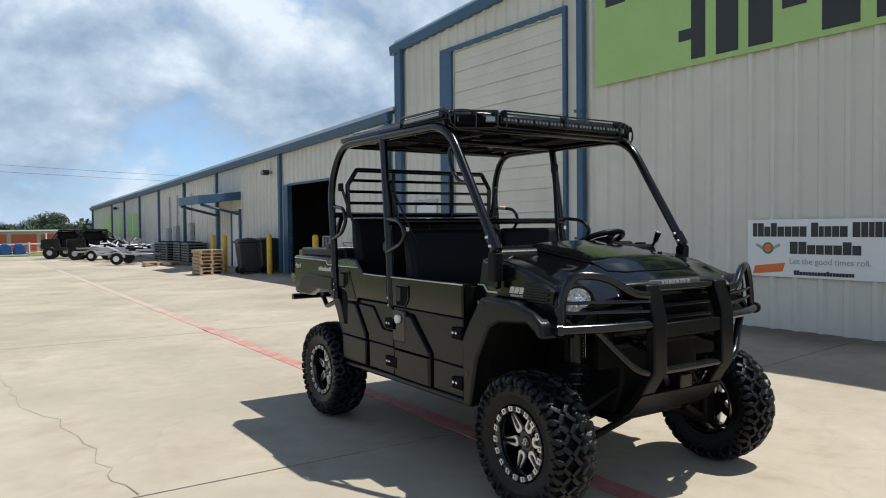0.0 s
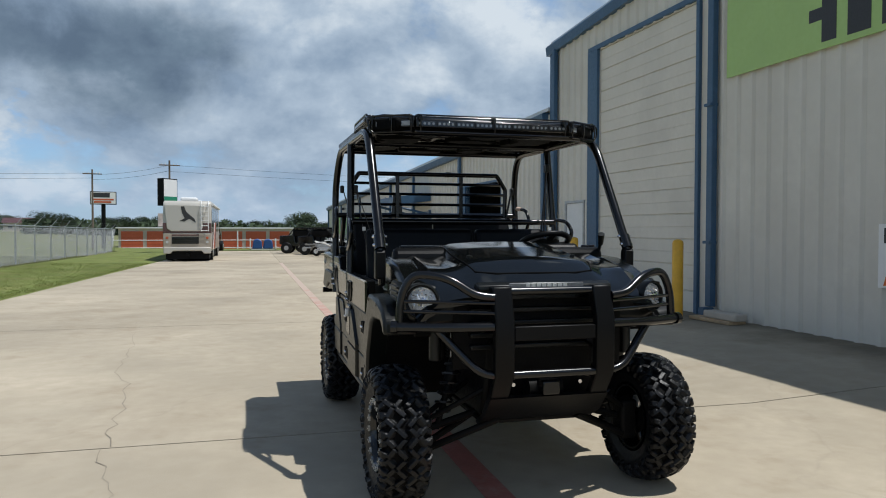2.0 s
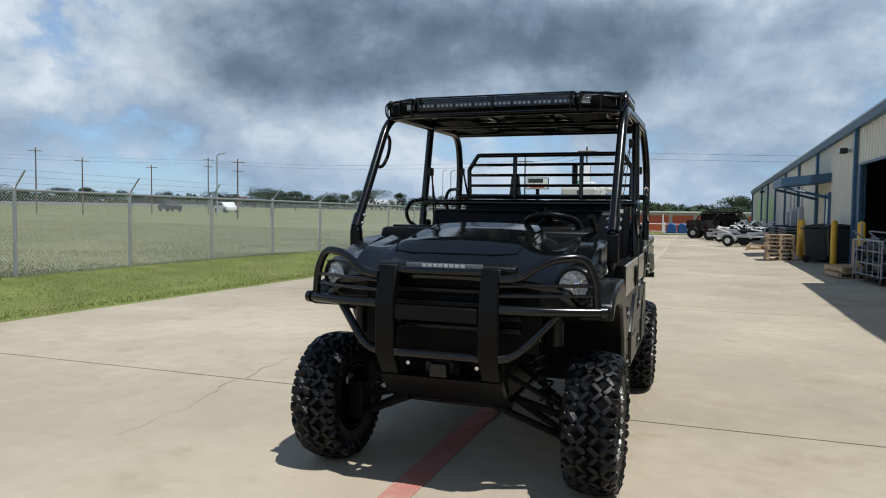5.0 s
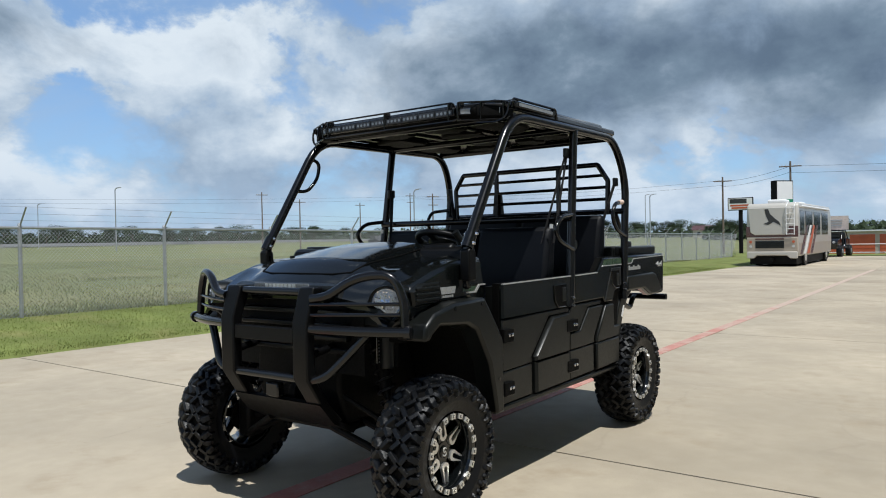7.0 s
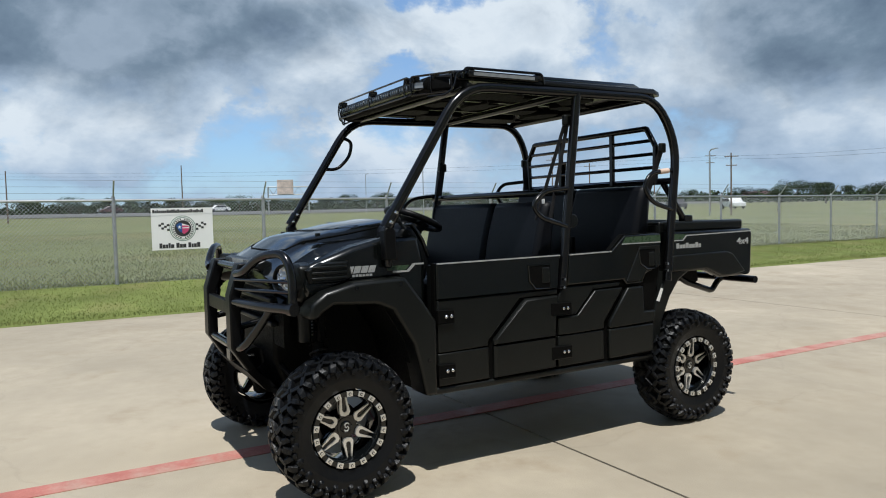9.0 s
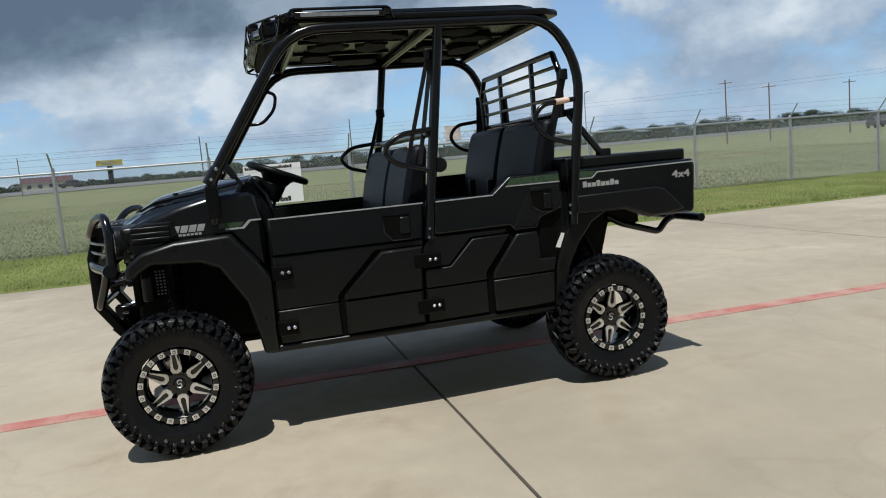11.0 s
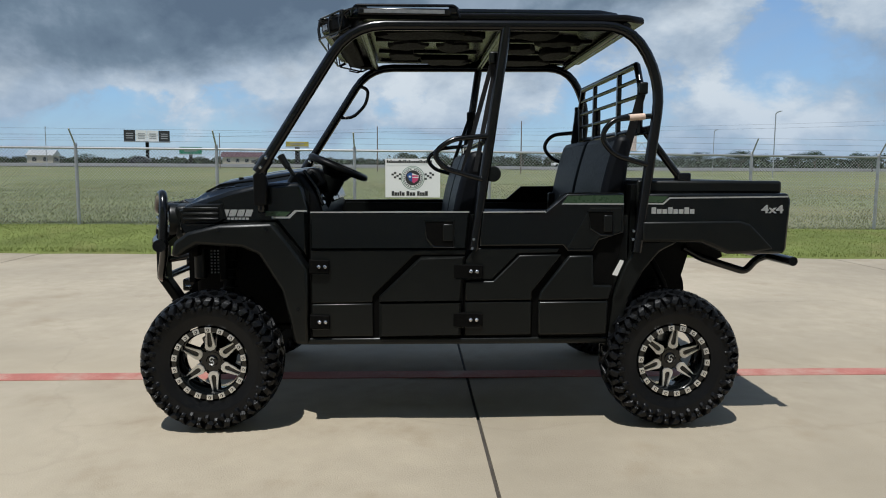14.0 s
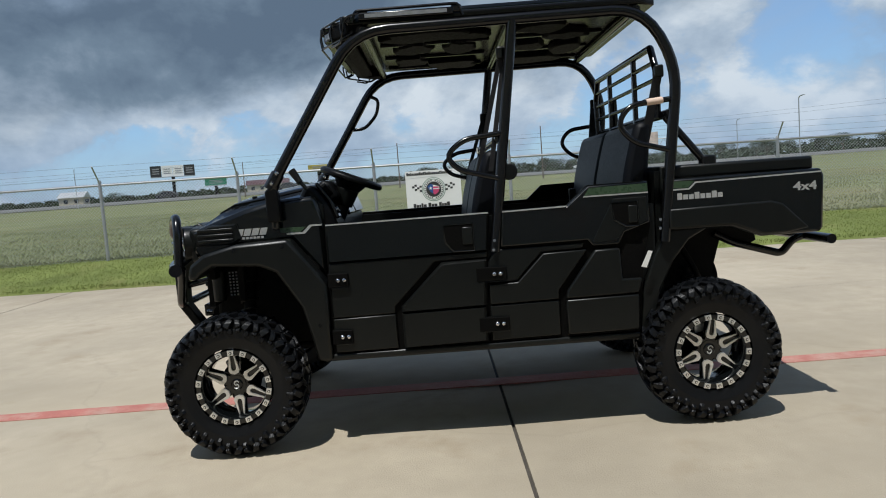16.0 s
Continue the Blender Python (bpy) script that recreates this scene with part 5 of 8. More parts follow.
            sp(bm, poly, 0.772, 0.788, s)
            part("lower_panel", bm, M["matte"], d, bevel=0.006)
        for poly in ([(-0.112, 0.879), (0.106, 0.881), (0.091, 0.654), (-0.321, 0.650), (-0.321, 0.676)], [(-0.321, 0.645), (0.090, 0.649), (0.089, 0.480), (-0.321, 0.475)]):
            bm = B()
            sp(bm, poly, 0.772, 0.803, s, 0.014)
            part("raised_panel", bm, M["matte"], d)
        bm = B()
        sp(bm, [(-0.655, 1.095), (0.126, 1.099), (0.126, 1.105), (-0.655, 1.101)], 0.786, 0.798, s)
        part("trim_line", bm, M["silver"], d)
        door_pull(d, s, [(-0.093, 1.056), (0.050, 1.058), (0.052, 0.926), (-0.048, 0.928), (-0.087, 0.972)], (-0.004, 0.958), (0.044, 1.042))
        bm = B()
        sp(bm, [(0.190, 1.104), (0.512, 1.108), (0.614, 1.198), (0.905, 1.201), (0.908, 0.985), (0.868, 0.80), (0.838, 0.470), (0.104, 0.470), (0.106, 0.862), (0.150, 0.905)], 0.735, 0.772, s)
        d2 = part("rear_door", bm, M["void"], v, "black rear door with grained lower half")
        bm = B()
        sp(bm, [(0.195, 1.100), (0.508, 1.104), (0.612, 1.194), (0.900, 1.197), (0.904, 1.000), (0.778, 0.960), (0.750, 0.904), (0.622, 0.904), (0.598, 0.936), (0.176, 0.932)], 0.772, 0.795, s)
        part("upper_panel", bm, M["satin"], d2, bevel=0.007)
        bm = B()
        sp(bm, [(0.618, 0.922), (0.735, 0.922), (0.775, 0.972), (0.890, 1.008), (0.888, 1.125), (0.730, 1.125)], 0.795, 0.799, s, 0.004)
        part("pull_surround", bm, M["matte"], d2)
        for poly, o in (([(0.152, 0.922), (0.582, 0.922), (0.570, 0.897), (0.372, 0.893), (0.246, 0.762), (0.110, 0.760), (0.112, 0.862)], 0.786), ([(0.379, 0.887), (0.592, 0.890), (0.445, 0.702), (0.445, 0.660), (0.110, 0.656), (0.110, 0.754), (0.250, 0.756)], 0.795), ([(0.110, 0.650), (0.445, 0.653), (0.445, 0.482), (0.110, 0.478)], 0.790)):
            bm = B()
            sp(bm, poly, 0.772, o, s)
            part("lower_panel", bm, M["matte"], d2, bevel=0.006)
        for poly in ([(0.629, 0.886), (0.750, 0.888), (0.757, 0.735), (0.852, 0.735), (0.835, 0.662), (0.478, 0.658), (0.488, 0.700)], [(0.478, 0.652), (0.833, 0.656), (0.830, 0.484), (0.480, 0.482)]):
            bm = B()
            sp(bm, poly, 0.772, 0.802, s)
            part("raised_panel", bm, M["matte"], d2, bevel=0.009)
        door_pull(d2, s, [(0.718, 1.106), (0.846, 1.108), (0.849, 0.988), (0.786, 0.988), (0.730, 1.022)], (0.798, 1.005), (0.840, 1.088))
        bm = B()
        sp(bm, [(0.616, 1.184), (0.895, 1.188), (0.897, 1.149), (0.592, 1.149)], 0.7945, 0.7975, s)
        part("green_stripe", bm, M["greenstripe"], d2)
        for pts in ([(0.196, 1.098), (0.505, 1.102), (0.505, 1.108), (0.196, 1.104)], [(0.585, 1.141), (0.898, 1.141), (0.898, 1.1475), (0.591, 1.1475)]):
            bm = B()
            sp(bm, pts, 0.788, 0.799, s)
            part("trim_line", bm, M["silver"], d2)
        for door, y0, y1, bolt, zz in ((d, -0.664, -0.566, -0.616, (0.83, 0.553)), (d2, 0.050, 0.197, 0.137, (0.806, 0.562))):
            for z in zz:
                bm = B()
                sp(bm, [(y0, z - 0.034), (y1, z - 0.034), (y1, z + 0.030), (y0 + 0.05, z + 0.034), (y0, z + 0.034)], 0.772, 0.806, s, 0.004)
                part("hinge", bm, M["void"], door)
                part("hinge_lip", boxes(((s * 0.790, y0 + 0.012, z - 0.038), (s * 0.8045, y1 - 0.004, z - 0.0345))), M["satin"], door)
                for dy in (0.0, 0.030):
                    bm = B()
                    lathe(bm, [(0.0, 0.0095), (0.005, 0.009), (0.008, 0.006), (0.0085, 0.0001)], 12)
                    bm.transform(Matrix.Translation((s * 0.8055, bolt + dy, z)) @ Matrix.Diagonal((s, 1, 1, 1)))
                    part("hinge_bolt", bm, M["chrome"], door)
        if s > 0:
            bm = B()
            sp(bm, [(0.883, 0.866), (0.903, 0.861), (0.871, 0.784), (0.845, 0.791)], 0.811, 0.8125, s)
            part("paper_tag", bm, M["tag"], v, "white paper tag")
        # rear arch
        bm = B()
        sp(bm, [(0.845, 0.50), (0.858, 0.66), (0.93, 0.84), (1.00, 0.955), (1.20, 0.955), (1.10, 0.90), (1.02, 0.80), (0.95, 0.66), (0.91, 0.46), (0.85, 0.44)], 0.56, 0.76, s)
        part("rear_arch", bm, M["matte"], v, bevel=0.01)
    # fuel flap on the right
    fl = part("fuel_recess", boxes(((-0.806, -0.06, 0.70), (-0.787, 0.10, 0.90))), M["frame"], v, bevel=0.01)
    bm = B()
    cyl(bm, (-0.806, 0.02, 0.845), (-0.822, 0.02, 0.845), 0.027, 18)
    box(bm, (-0.815, -0.008, 0.845), (-0.807, 0.048, 0.868))
    part("fuel_cap", bm, M["tag"], fl, "pale fuel filler cap")

    # cargo bed
    bed = part("bed_floor", boxes(((-0.73, 1.0, 0.955), (0.73, 1.73, 0.985))), M["matte"], v)
    for s in (-1, 1):
        bm = B()
        sp(bm, [(0.993, 1.196), (1.738, 1.200), (1.753, 1.165), (1.742, 0.912), (1.725, 0.894), (1.44, 0.892), (1.293, 0.949), (0.992, 0.951)], 0.735, 0.790, s)
        side = part("bed_side", bm, M["satin"], v, "glossy black cargo bed side", bevel=0.014)
        bm = B()
        sp(bm, [(0.997, 1.055), (1.486, 1.062), (1.544, 1.044), (1.667, 0.920), (1.56, 0.903), (1.445, 0.902), (1.300, 0.959), (0.997, 0.960)], 0.790, 0.808, s)
        part("bed_moulding", bm, M["matte"], side, bevel=0.01)
        bm = B()
        sp(bm, [(1.0, 1.142), (1.100, 1.142), (1.132, 1.171), (1.735, 1.180), (1.735, 1.187), (1.128, 1.178), (1.096, 1.149), (1.0, 1.149)], 0.7895, 0.7925, s)
        part("silver_line", bm, M["silver"], side)
        bm = B()
        sp(bm, [(1.0, 1.152), (1.094, 1.152), (1.124, 1.182), (1.0, 1.186)], 0.7895, 0.792, s)
        part("green_stripe", bm, M["greenstripe"], side)
        for k in range(8):
            y0 = 1.040 + k * 0.0278
            part("maker_mark", boxes(((s * 0.790, y0, 1.096), (s * 0.7935, y0 + 0.023, 1.119 if k % 3 else 1.128))), M["silver"], side)
        text_mesh("bed_lettering", "4x4", 0.056, 0.002, M["silver"], side, Matrix.Translation((s * 0.792, 1.657, 1.118)) @ (pose(0, 0, 0, 90, 0, 90) if s > 0 else pose(0, 0, 0, 90, 0, -90)) @ Matrix.Diagonal((1.35, 1, 1, 1)))
        part("bed_rail", boxes(((s * 0.655, 1.02, 1.196), (s * 0.735, 1.73, 1.262))), M["matte"], v, bevel=0.014)
        part("bed_wall", boxes(((s * 0.70, 1.0, 0.985), (s * 0.735, 1.74, 1.20))), M["matte"], v)
        part("bed_strut", tubes(0.019, [(s * 0.70, 1.03, 1.50), (s * 0.70, 1.22, 1.262)]), M["frame"], v)
        part("strut_foot", boxes(((s * 0.67, 1.19, 1.25), (s * 0.73, 1.26, 1.30))), M["frame"], v, bevel=0.008)
        part("rear_tube", tubes(0.020, [(s * 0.55, 1.30, 0.900), (s * 0.55, 1.40, 0.845), (s * 0.55, 1.645, 0.770), (s * 0.55, 1.705, 0.838), (s * 0.55, 1.76, 0.856)], rad=0.03), M["frame"], v)
        bm = B()
        sp(bm, [(0.96, 0.975), (0.96, 0.86), (1.34, 0.86), (1.48, 0.83), (1.52, 0.85), (1.50, 0.975)], 0.50, 0.54, s)
        part("bed_rail_beam", bm, M["chassis"], v)
        bm = B()
        sp(bm, [(0.98, 0.90), (0.98, 0.56), (1.24, 0.56), (1.31, 0.62), (1.39, 0.90)], 0.40, 0.425, s)
        part("shock_tower", bm, M["chassis"], v)
        bm = B()
        box(bm, (s * 0.753, 1.742, 0.98), (s * 0.70, 1.752, 1.10))
        part("tail_lamp", bm, M["red_door"], v, "red tail lamp", bevel=0.004)
        part("bed_stay", tubes(0.016, [(s * 0.45, 1.10, 0.94), (s * 0.5, 1.22, 0.70), (s * 0.42, 1.3, 0.5)]), M["chassis"], v)
    part("tailgate", boxes(((-0.74, 1.705, 0.90), (0.74, 1.742, 1.196))), M["gloss"], v, bevel=0.012)
    part("tailgate_rail", boxes(((-0.65, 1.69, 1.198), (0.65, 1.738, 1.258))), M["matte"], v, bevel=0.012)
    part("bed_front_wall", boxes(((-0.70, 0.99, 0.985), (0.70, 1.03, 1.262))), M["matte"], v, bevel=0.01)
    part("step_bar", tubes(0.024, [(-0.80, 1.775, 0.856), (0.80, 1.775, 0.856)], seg=12), M["frame"], v)
    bm = B()
    cyl(bm, (0.1, 1.1, 0.60), (0.1, 1.45, 0.62), 0.09, 18)
    part("muffler", bm, M["chassis"], v)

    # cab
    bm = B()
    prism(bm, [(-0.72, 1.02), (-0.80, 1.24), (-0.765, 1.298), (-0.715, 1.292), (-0.655, 1.20), (-0.615, 1.10), (-0.64, 1.0)], -0.65, 0.65, "x")
    dash = part("dashboard", bm, M["dash"], v, bevel=0.025)
    bm = B()
    prism(bm, [(-0.74, 1.27), (-0.70, 1.322), (-0.645, 1.305), (-0.61, 1.225), (-0.66, 1.20)], 0.20, 0.52, "x")
    part("gauge_hood", bm, M["dash"], v, bevel=0.02)
    for xa, xb in ((-0.60, -0.16), (-0.12, 0.15), (0.545, 0.635)):
        bm = B()
        prism(bm, [(-0.716, 1.300), (-0.655, 1.212), (-0.620, 1.120), (-0.604, 1.128), (-0.640, 1.222), (-0.702, 1.310)], xa, xb, "x")
        part("dash_panel", bm, M["gloss"], dash, bevel=0.006)
    for x in (-0.50, 0.585):
        bm = B()
        cyl(bm, (x, -0.672, 1.262), (x, -0.652, 1.276), 0.036, 20)
        part("air_vent", bm, M["void"], dash, bevel=0.004)
    bm = B()
    cyl(bm, (0.58, -0.636, 1.16), (0.58, -0.612, 1.17), 0.014, 14)
    part("ignition_switch", bm, M["chrome"], dash)
    centre, tilt = Vector((0.36, -0.560, 1.320)), radians(22.5)
    bm = B()
    tube(bm, [(0.154 * math.cos(a), 0.154 * math.sin(a), 0) for a in spaced(0, 2 * math.pi, 36)[:-1]], 0.018, 10, True)
    turn = Matrix.Translation(centre) @ Matrix.Rotation(-tilt, 4, "X")
    bm.transform(turn)
    sw = part("steering_wheel", bm, M["dash"], v)
    bm = B()
    cyl(bm, (0, 0, -0.15), (0, 0, -0.06), 0.050, 18, 0.062)
    cyl(bm, (0, 0, -0.06), (0, 0, -0.006), 0.062, 18, 0.098)
    for a in (0.0, math.pi, 1.5 * math.pi):
        box(bm, (0.03, -0.020, -0.034), (0.150, 0.020, -0.014), Matrix.Rotation(a, 4, "Z") @ Matrix.Rotation(-0.12, 4, "Y"))
    bm.transform(turn)
    part("wheel_hub", bm, M["matte"], sw, bevel=0.004)
    part("steering_column", tubes(0.046, [centre - Vector((0, 0.03, 0.05)), (0.36, -0.66, 1.10)], seg=12), M["matte"], v)
    bm = B()
    tube(bm, [(0.645, -0.70, 1.20), (0.635, -0.79, 1.325)], 0.010, 8)
    cyl(bm, (0.636, -0.785, 1.315), (0.62, -0.825, 1.375), 0.016, 12, 0.020)
    part("gear_lever", bm, M["matte"], v)
    for x0, x1 in ((-0.66, 0.11), (0.13, 0.66)):
        seat_back(v, x0, x1, 0.038, 0.95, 1.405, 0.10, "front_backrest")
        bm = boxes(((x0, -0.50, 0.86), (x1, 0.08, 0.985)))
        part("front_cushion", bm, M["vinyl"], v, bevel=0.035)
    for x0, x1 in ((-0.66, 0.0), (0.01, 0.66)):
        seat_back(v, x0, x1, 0.795, 0.98, 1.49, 0.10, "rear_backrest")
        part("rear_cushion", boxes(((x0, 0.27, 0.90), (x1, 0.82, 1.045))), M["vinyl"], v, bevel=0.035)
    part("seat_base", boxes(((-0.66, -0.46, 0.50), (0.66, 0.10, 0.86))), M["matte"], v)
    part("rear_seat_base", boxes(((-0.66, 0.32, 0.50), (0.66, 0.93, 0.90))), M["matte"], v)
    part("seat_shelf", boxes(((-0.66, 0.08, 1.0), (0.66, 0.27, 1.08))), M["matte"], v, bevel=0.02)

    # roll cage
    R = 0.0265
    for s in (-1, 1):
        part("cage_side", tubes(R, [(s * 0.750, -0.905, 1.16), (s * 0.748, -0.905, 1.30), (s * 0.742, -0.455, 2.005), (s * 0.74, 0.930, 2.018), (s * 0.765, 1.076, 1.74), (s * 0.775, 0.975, 0.90)], rad=0.17, seg=14), M["frame"], v, "black powder-coated roll-cage hoop")
        part("cage_pillar", tubes(0.026, [(s * 0.742, 0.305, 2.01), (s * 0.775, 0.15, 0.91)], seg=12), M["frame"], v)
        for dy, dz in ((0.0, 0.0), (0.028, 0.046)):
            for out in (1, -1):
                bm = B()
                c = Vector((s * 0.748 + out * 0.03, -0.895 + dy, 1.315 + dz))
                lathe(bm, [(-0.012, 0.0001), (-0.010, 0.007), (0.0, 0.0115), (0.010, 0.007), (0.012, 0.0001)], 12)
                bm.transform(Matrix.Translation(c))
                part("clamp_bolt", bm, M["chrome"], v)
        bm = B()
        cyl(bm, (s * 0.749, -0.912, 1.290), (s * 0.749, -0.866, 1.362), 0.0325, 14)
        part("cage_clamp", bm, M["frame"], v)
        bm = B()
        prism(bm, [(-0.932, 1.13), (-0.868, 1.13), (-0.872, 1.275), (-0.888, 1.292), (-0.922, 1.292), (-0.935, 1.275)], s * 0.722, s * 0.779, "x")
        part("cage_foot", bm, M["dash"], v, bevel=0.008)
        for y, z in ((0.148, 0.968), (0.141, 0.923), (0.948, 1.010), (0.946, 0.968)):
            bm = B()
            cyl(bm, (s * 0.79, y, z), (s * 0.812, y, z), 0.0095, 10, 0.007)
            part("cage_bolt", bm, M["chrome"], v)
        part("hip_loop", tubes(0.0135, [(s * 0.765, 0.235, 1.478), (s * 0.785, 0.03, 1.458), (s * 0.79, -0.055, 1.385), (s * 0.79, 0.00, 1.315), (s * 0.78, 0.19, 1.262)], rad=0.09), M["frame"], v)
        part("hip_loop", tubes(0.0135, [(s * 0.765, 1.03, 1.58), (s * 0.785, 0.83, 1.56), (s * 0.79, 0.77, 1.475), (s * 0.79, 0.84, 1.385), (s * 0.78, 1.03, 1.335)], rad=0.07), M["frame"], v)
        bm = B()
        lathe(bm, [(-0.026, 0.0001), (-0.024, 0.034), (-0.018, 0.040), (0.018, 0.040), (0.024, 0.034), (0.026, 0.0001)], 16)
        bm.transform(Matrix.Translation((s * 0.745, 0.245, 1.29)))
        part("belt_reel", bm, M["matte"], v)
        # belts
        for y0, y1, x in ((0.262, 0.165, 0.66), (0.245, 0.105, 0.61), (1.0, 0.93, 0.60)):
            bm = B()
            a, b = Vector((s * 0.715, y0, (1.86 if s > 0 else 1.68) if y0 < 0.5 else 1.72)), Vector((s * x, y1, 1.30))
            ww = 0.012 if y0 < 0.5 else 0.022
            vs = [bm.verts.new(p) for p in (a + Vector((0, -ww, 0)), a + Vector((0, ww, 0)), b + Vector((0, ww, 0)), b + Vector((0, -ww, 0)))]
            vs2 = [bm.verts.new(q_.co + Vector((0.003, 0, 0))) for q_ in vs]
            bm.faces.new(vs), bm.faces.new(vs2[::-1])
            for i in range(4):
                bm.faces.new((vs[i], vs[(i + 1) % 4], vs2[(i + 1) % 4], vs2[i]))
            bl = part("seat_belt", bm, M["belt"], v)
            part("belt_guide", boxes(((s * 0.705, y0 - 0.022, a.z - 0.03), (s * 0.735, y0 + 0.022, a.z + 0.03))), M["matte"], v, bevel=0.008)
        part("belt_tag", boxes(((s * 0.672, 0.100, 1.392), (s * 0.694, 0.104, 1.418))), M["tag"], v, "white belt label")
        part("belt_buckle", boxes(((s * 0.16, 0.70, 1.04), (s * 0.20, 0.74, 1.17))), M["matte"], v, bevel=0.008)
    part("wrap_tape", tubes(0.0165, [(0.776, 0.915, 1.570), (0.769, 0.995, 1.577)], seg=12), M["peach"], v, "pale orange tape on the rail")
    part("grab_handle", tubes(0.0115, [(-0.742, -0.535, 1.885), (-0.735, -0.455, 1.86), (-0.735, -0.475, 1.755), (-0.738, -0.565, 1.665), (-0.745, -0.665, 1.665)], rad=0.045), M["frame"], v)
    for y, z, xx in ((-0.405, 2.005, 0.74), (0.305, 2.012, 0.74), (0.90, 2.015, 0.74), (0.205, 1.455, 0.765), (1.035, 1.515, 0.765)):
        part("cage_crossbar", tubes(0.021, [(-xx, y, z), (xx, y, z)], seg=12), M["frame"], v)

    # load guard behind the cab
    ry = 1.005
    part("guard_frame", tubes(0.0180, [(-0.655, ry, 1.50), (-0.662, ry, 1.735), (-0.585, ry, 1.853), (0.585, ry, 1.853), (0.662, ry, 1.735), (0.655, ry, 1.50)], rad=0.012), M["frame"], v)
    for z, xx in ((1.515, 0.655), (1.605, 0.657), (1.690, 0.660), (1.775, 0.640)):
        part("guard_rail", tubes(0.0115, [(-xx, ry, z), (xx, ry, z)], seg=8), M["frame"], v)
    for x in (-0.27, 0.27):
        part("guard_upright", boxes(((x - 0.016, ry - 0.012, 1.50), (x + 0.016, ry + 0.012, 1.845))), M["frame"], v, bevel=0.004)
        bm = B()
        prism(bm, [(x - 0.05, 1.50), (x + 0.05, 1.50), (x + 0.03, 1.70), (x - 0.03, 1.70)], ry + 0.012, ry + 0.03, "y")
        part("guard_gusset", bm, M["frame"], v) if x < 0 else None

    # roof
    bm = B()
    prism(bm, [(-0.60, -0.575), (-0.738, -0.47), (-0.758, 0.905), (-0.70, 1.000), (0.70, 1.000), (0.758, 0.905), (0.738, -0.47), (0.60, -0.575)], 2.036, 2.072, "z", 0.012)
    rf = part("roof", bm, M["roofunder"], v, "moulded black plastic roof panel", bevel=0.006)
    bm = B()
    prism(bm, [(-0.66, -0.48), (-0.70, -0.42), (-0.722, 0.78), (-0.66, 0.88), (0.66, 0.88), (0.722, 0.78), (0.70, -0.42), (0.66, -0.48)], 2.074, 2.098, "z", 0.012)
    part("roof_crown", bm, M["gloss"], rf)
    # irregular bosses in the recess black, dark by colour
    rnd = random.Random(5)
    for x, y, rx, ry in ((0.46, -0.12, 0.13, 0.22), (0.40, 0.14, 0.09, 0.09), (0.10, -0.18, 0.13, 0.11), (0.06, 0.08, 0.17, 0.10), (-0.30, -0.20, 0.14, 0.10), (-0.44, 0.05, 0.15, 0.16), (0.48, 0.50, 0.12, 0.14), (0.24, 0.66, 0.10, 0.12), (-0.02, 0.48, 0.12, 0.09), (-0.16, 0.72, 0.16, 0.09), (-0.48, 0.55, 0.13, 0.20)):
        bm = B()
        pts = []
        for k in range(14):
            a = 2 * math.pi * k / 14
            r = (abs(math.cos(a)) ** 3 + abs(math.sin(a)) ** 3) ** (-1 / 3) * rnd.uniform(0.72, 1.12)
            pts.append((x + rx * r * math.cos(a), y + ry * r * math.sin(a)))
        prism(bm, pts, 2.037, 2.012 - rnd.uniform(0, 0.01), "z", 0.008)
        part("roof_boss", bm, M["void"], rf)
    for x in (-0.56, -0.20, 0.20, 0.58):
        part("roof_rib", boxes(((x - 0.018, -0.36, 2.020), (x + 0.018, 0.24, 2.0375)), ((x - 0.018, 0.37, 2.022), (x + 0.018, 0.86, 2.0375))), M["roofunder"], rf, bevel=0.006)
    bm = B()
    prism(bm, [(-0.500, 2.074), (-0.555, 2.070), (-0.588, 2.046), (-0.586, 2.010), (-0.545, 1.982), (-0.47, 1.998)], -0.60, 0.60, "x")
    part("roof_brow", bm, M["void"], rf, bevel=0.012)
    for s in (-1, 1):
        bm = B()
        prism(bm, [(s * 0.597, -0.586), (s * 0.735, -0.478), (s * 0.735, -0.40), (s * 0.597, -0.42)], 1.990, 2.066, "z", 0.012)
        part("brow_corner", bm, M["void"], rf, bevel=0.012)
    lb = part("light_bar", boxes(((-0.485, -0.622, 2.006), (0.485, -0.585, 2.054))), M["frame"], v, "black LED light bar under the roof brow", bevel=0.006)
    for k in range(8):
        a = -0.474 + 0.1195 * k
        part("lamp_lens", boxes(((a, -0.626, 2.014), (a + 0.108, -0.6225, 2.044))), M["glass"], lb, bevel=0.003)
        bm = B()
        for j in range(4):
            x = a + 0.108 * (j + 0.5) / 4
            cyl(bm, (x, -0.6265, 2.029), (x, -0.629, 2.029), 0.0085, 8)
        part("lamp_diodes", bm, M["led"], lb)
    # wire guard in front of the bar, in three runs, on small blocks
    for pts in ([(-0.49, -0.640), (0.49, -0.640)], [(0.51, -0.632), (0.735, -0.500)], [(-0.51, -0.632), (-0.735, -0.500)]):
        (xa, ya), (xb, yb) = pts
        part("guard_wire", tubes(0.0055, [(xa, ya + 0.03, 2.040), (xa, ya, 2.076), (xb, yb, 2.076), (xb, yb + 0.03, 2.040)], rad=0.016, seg=6), M["frame"], v)
        part("guard_wire", tubes(0.0055, [(xa, ya + 0.045, 2.000), (xa, ya, 1.978), (xb, yb, 1.978), (xb, yb + 0.045, 2.000)], rad=0.016, seg=6), M["frame"], v)
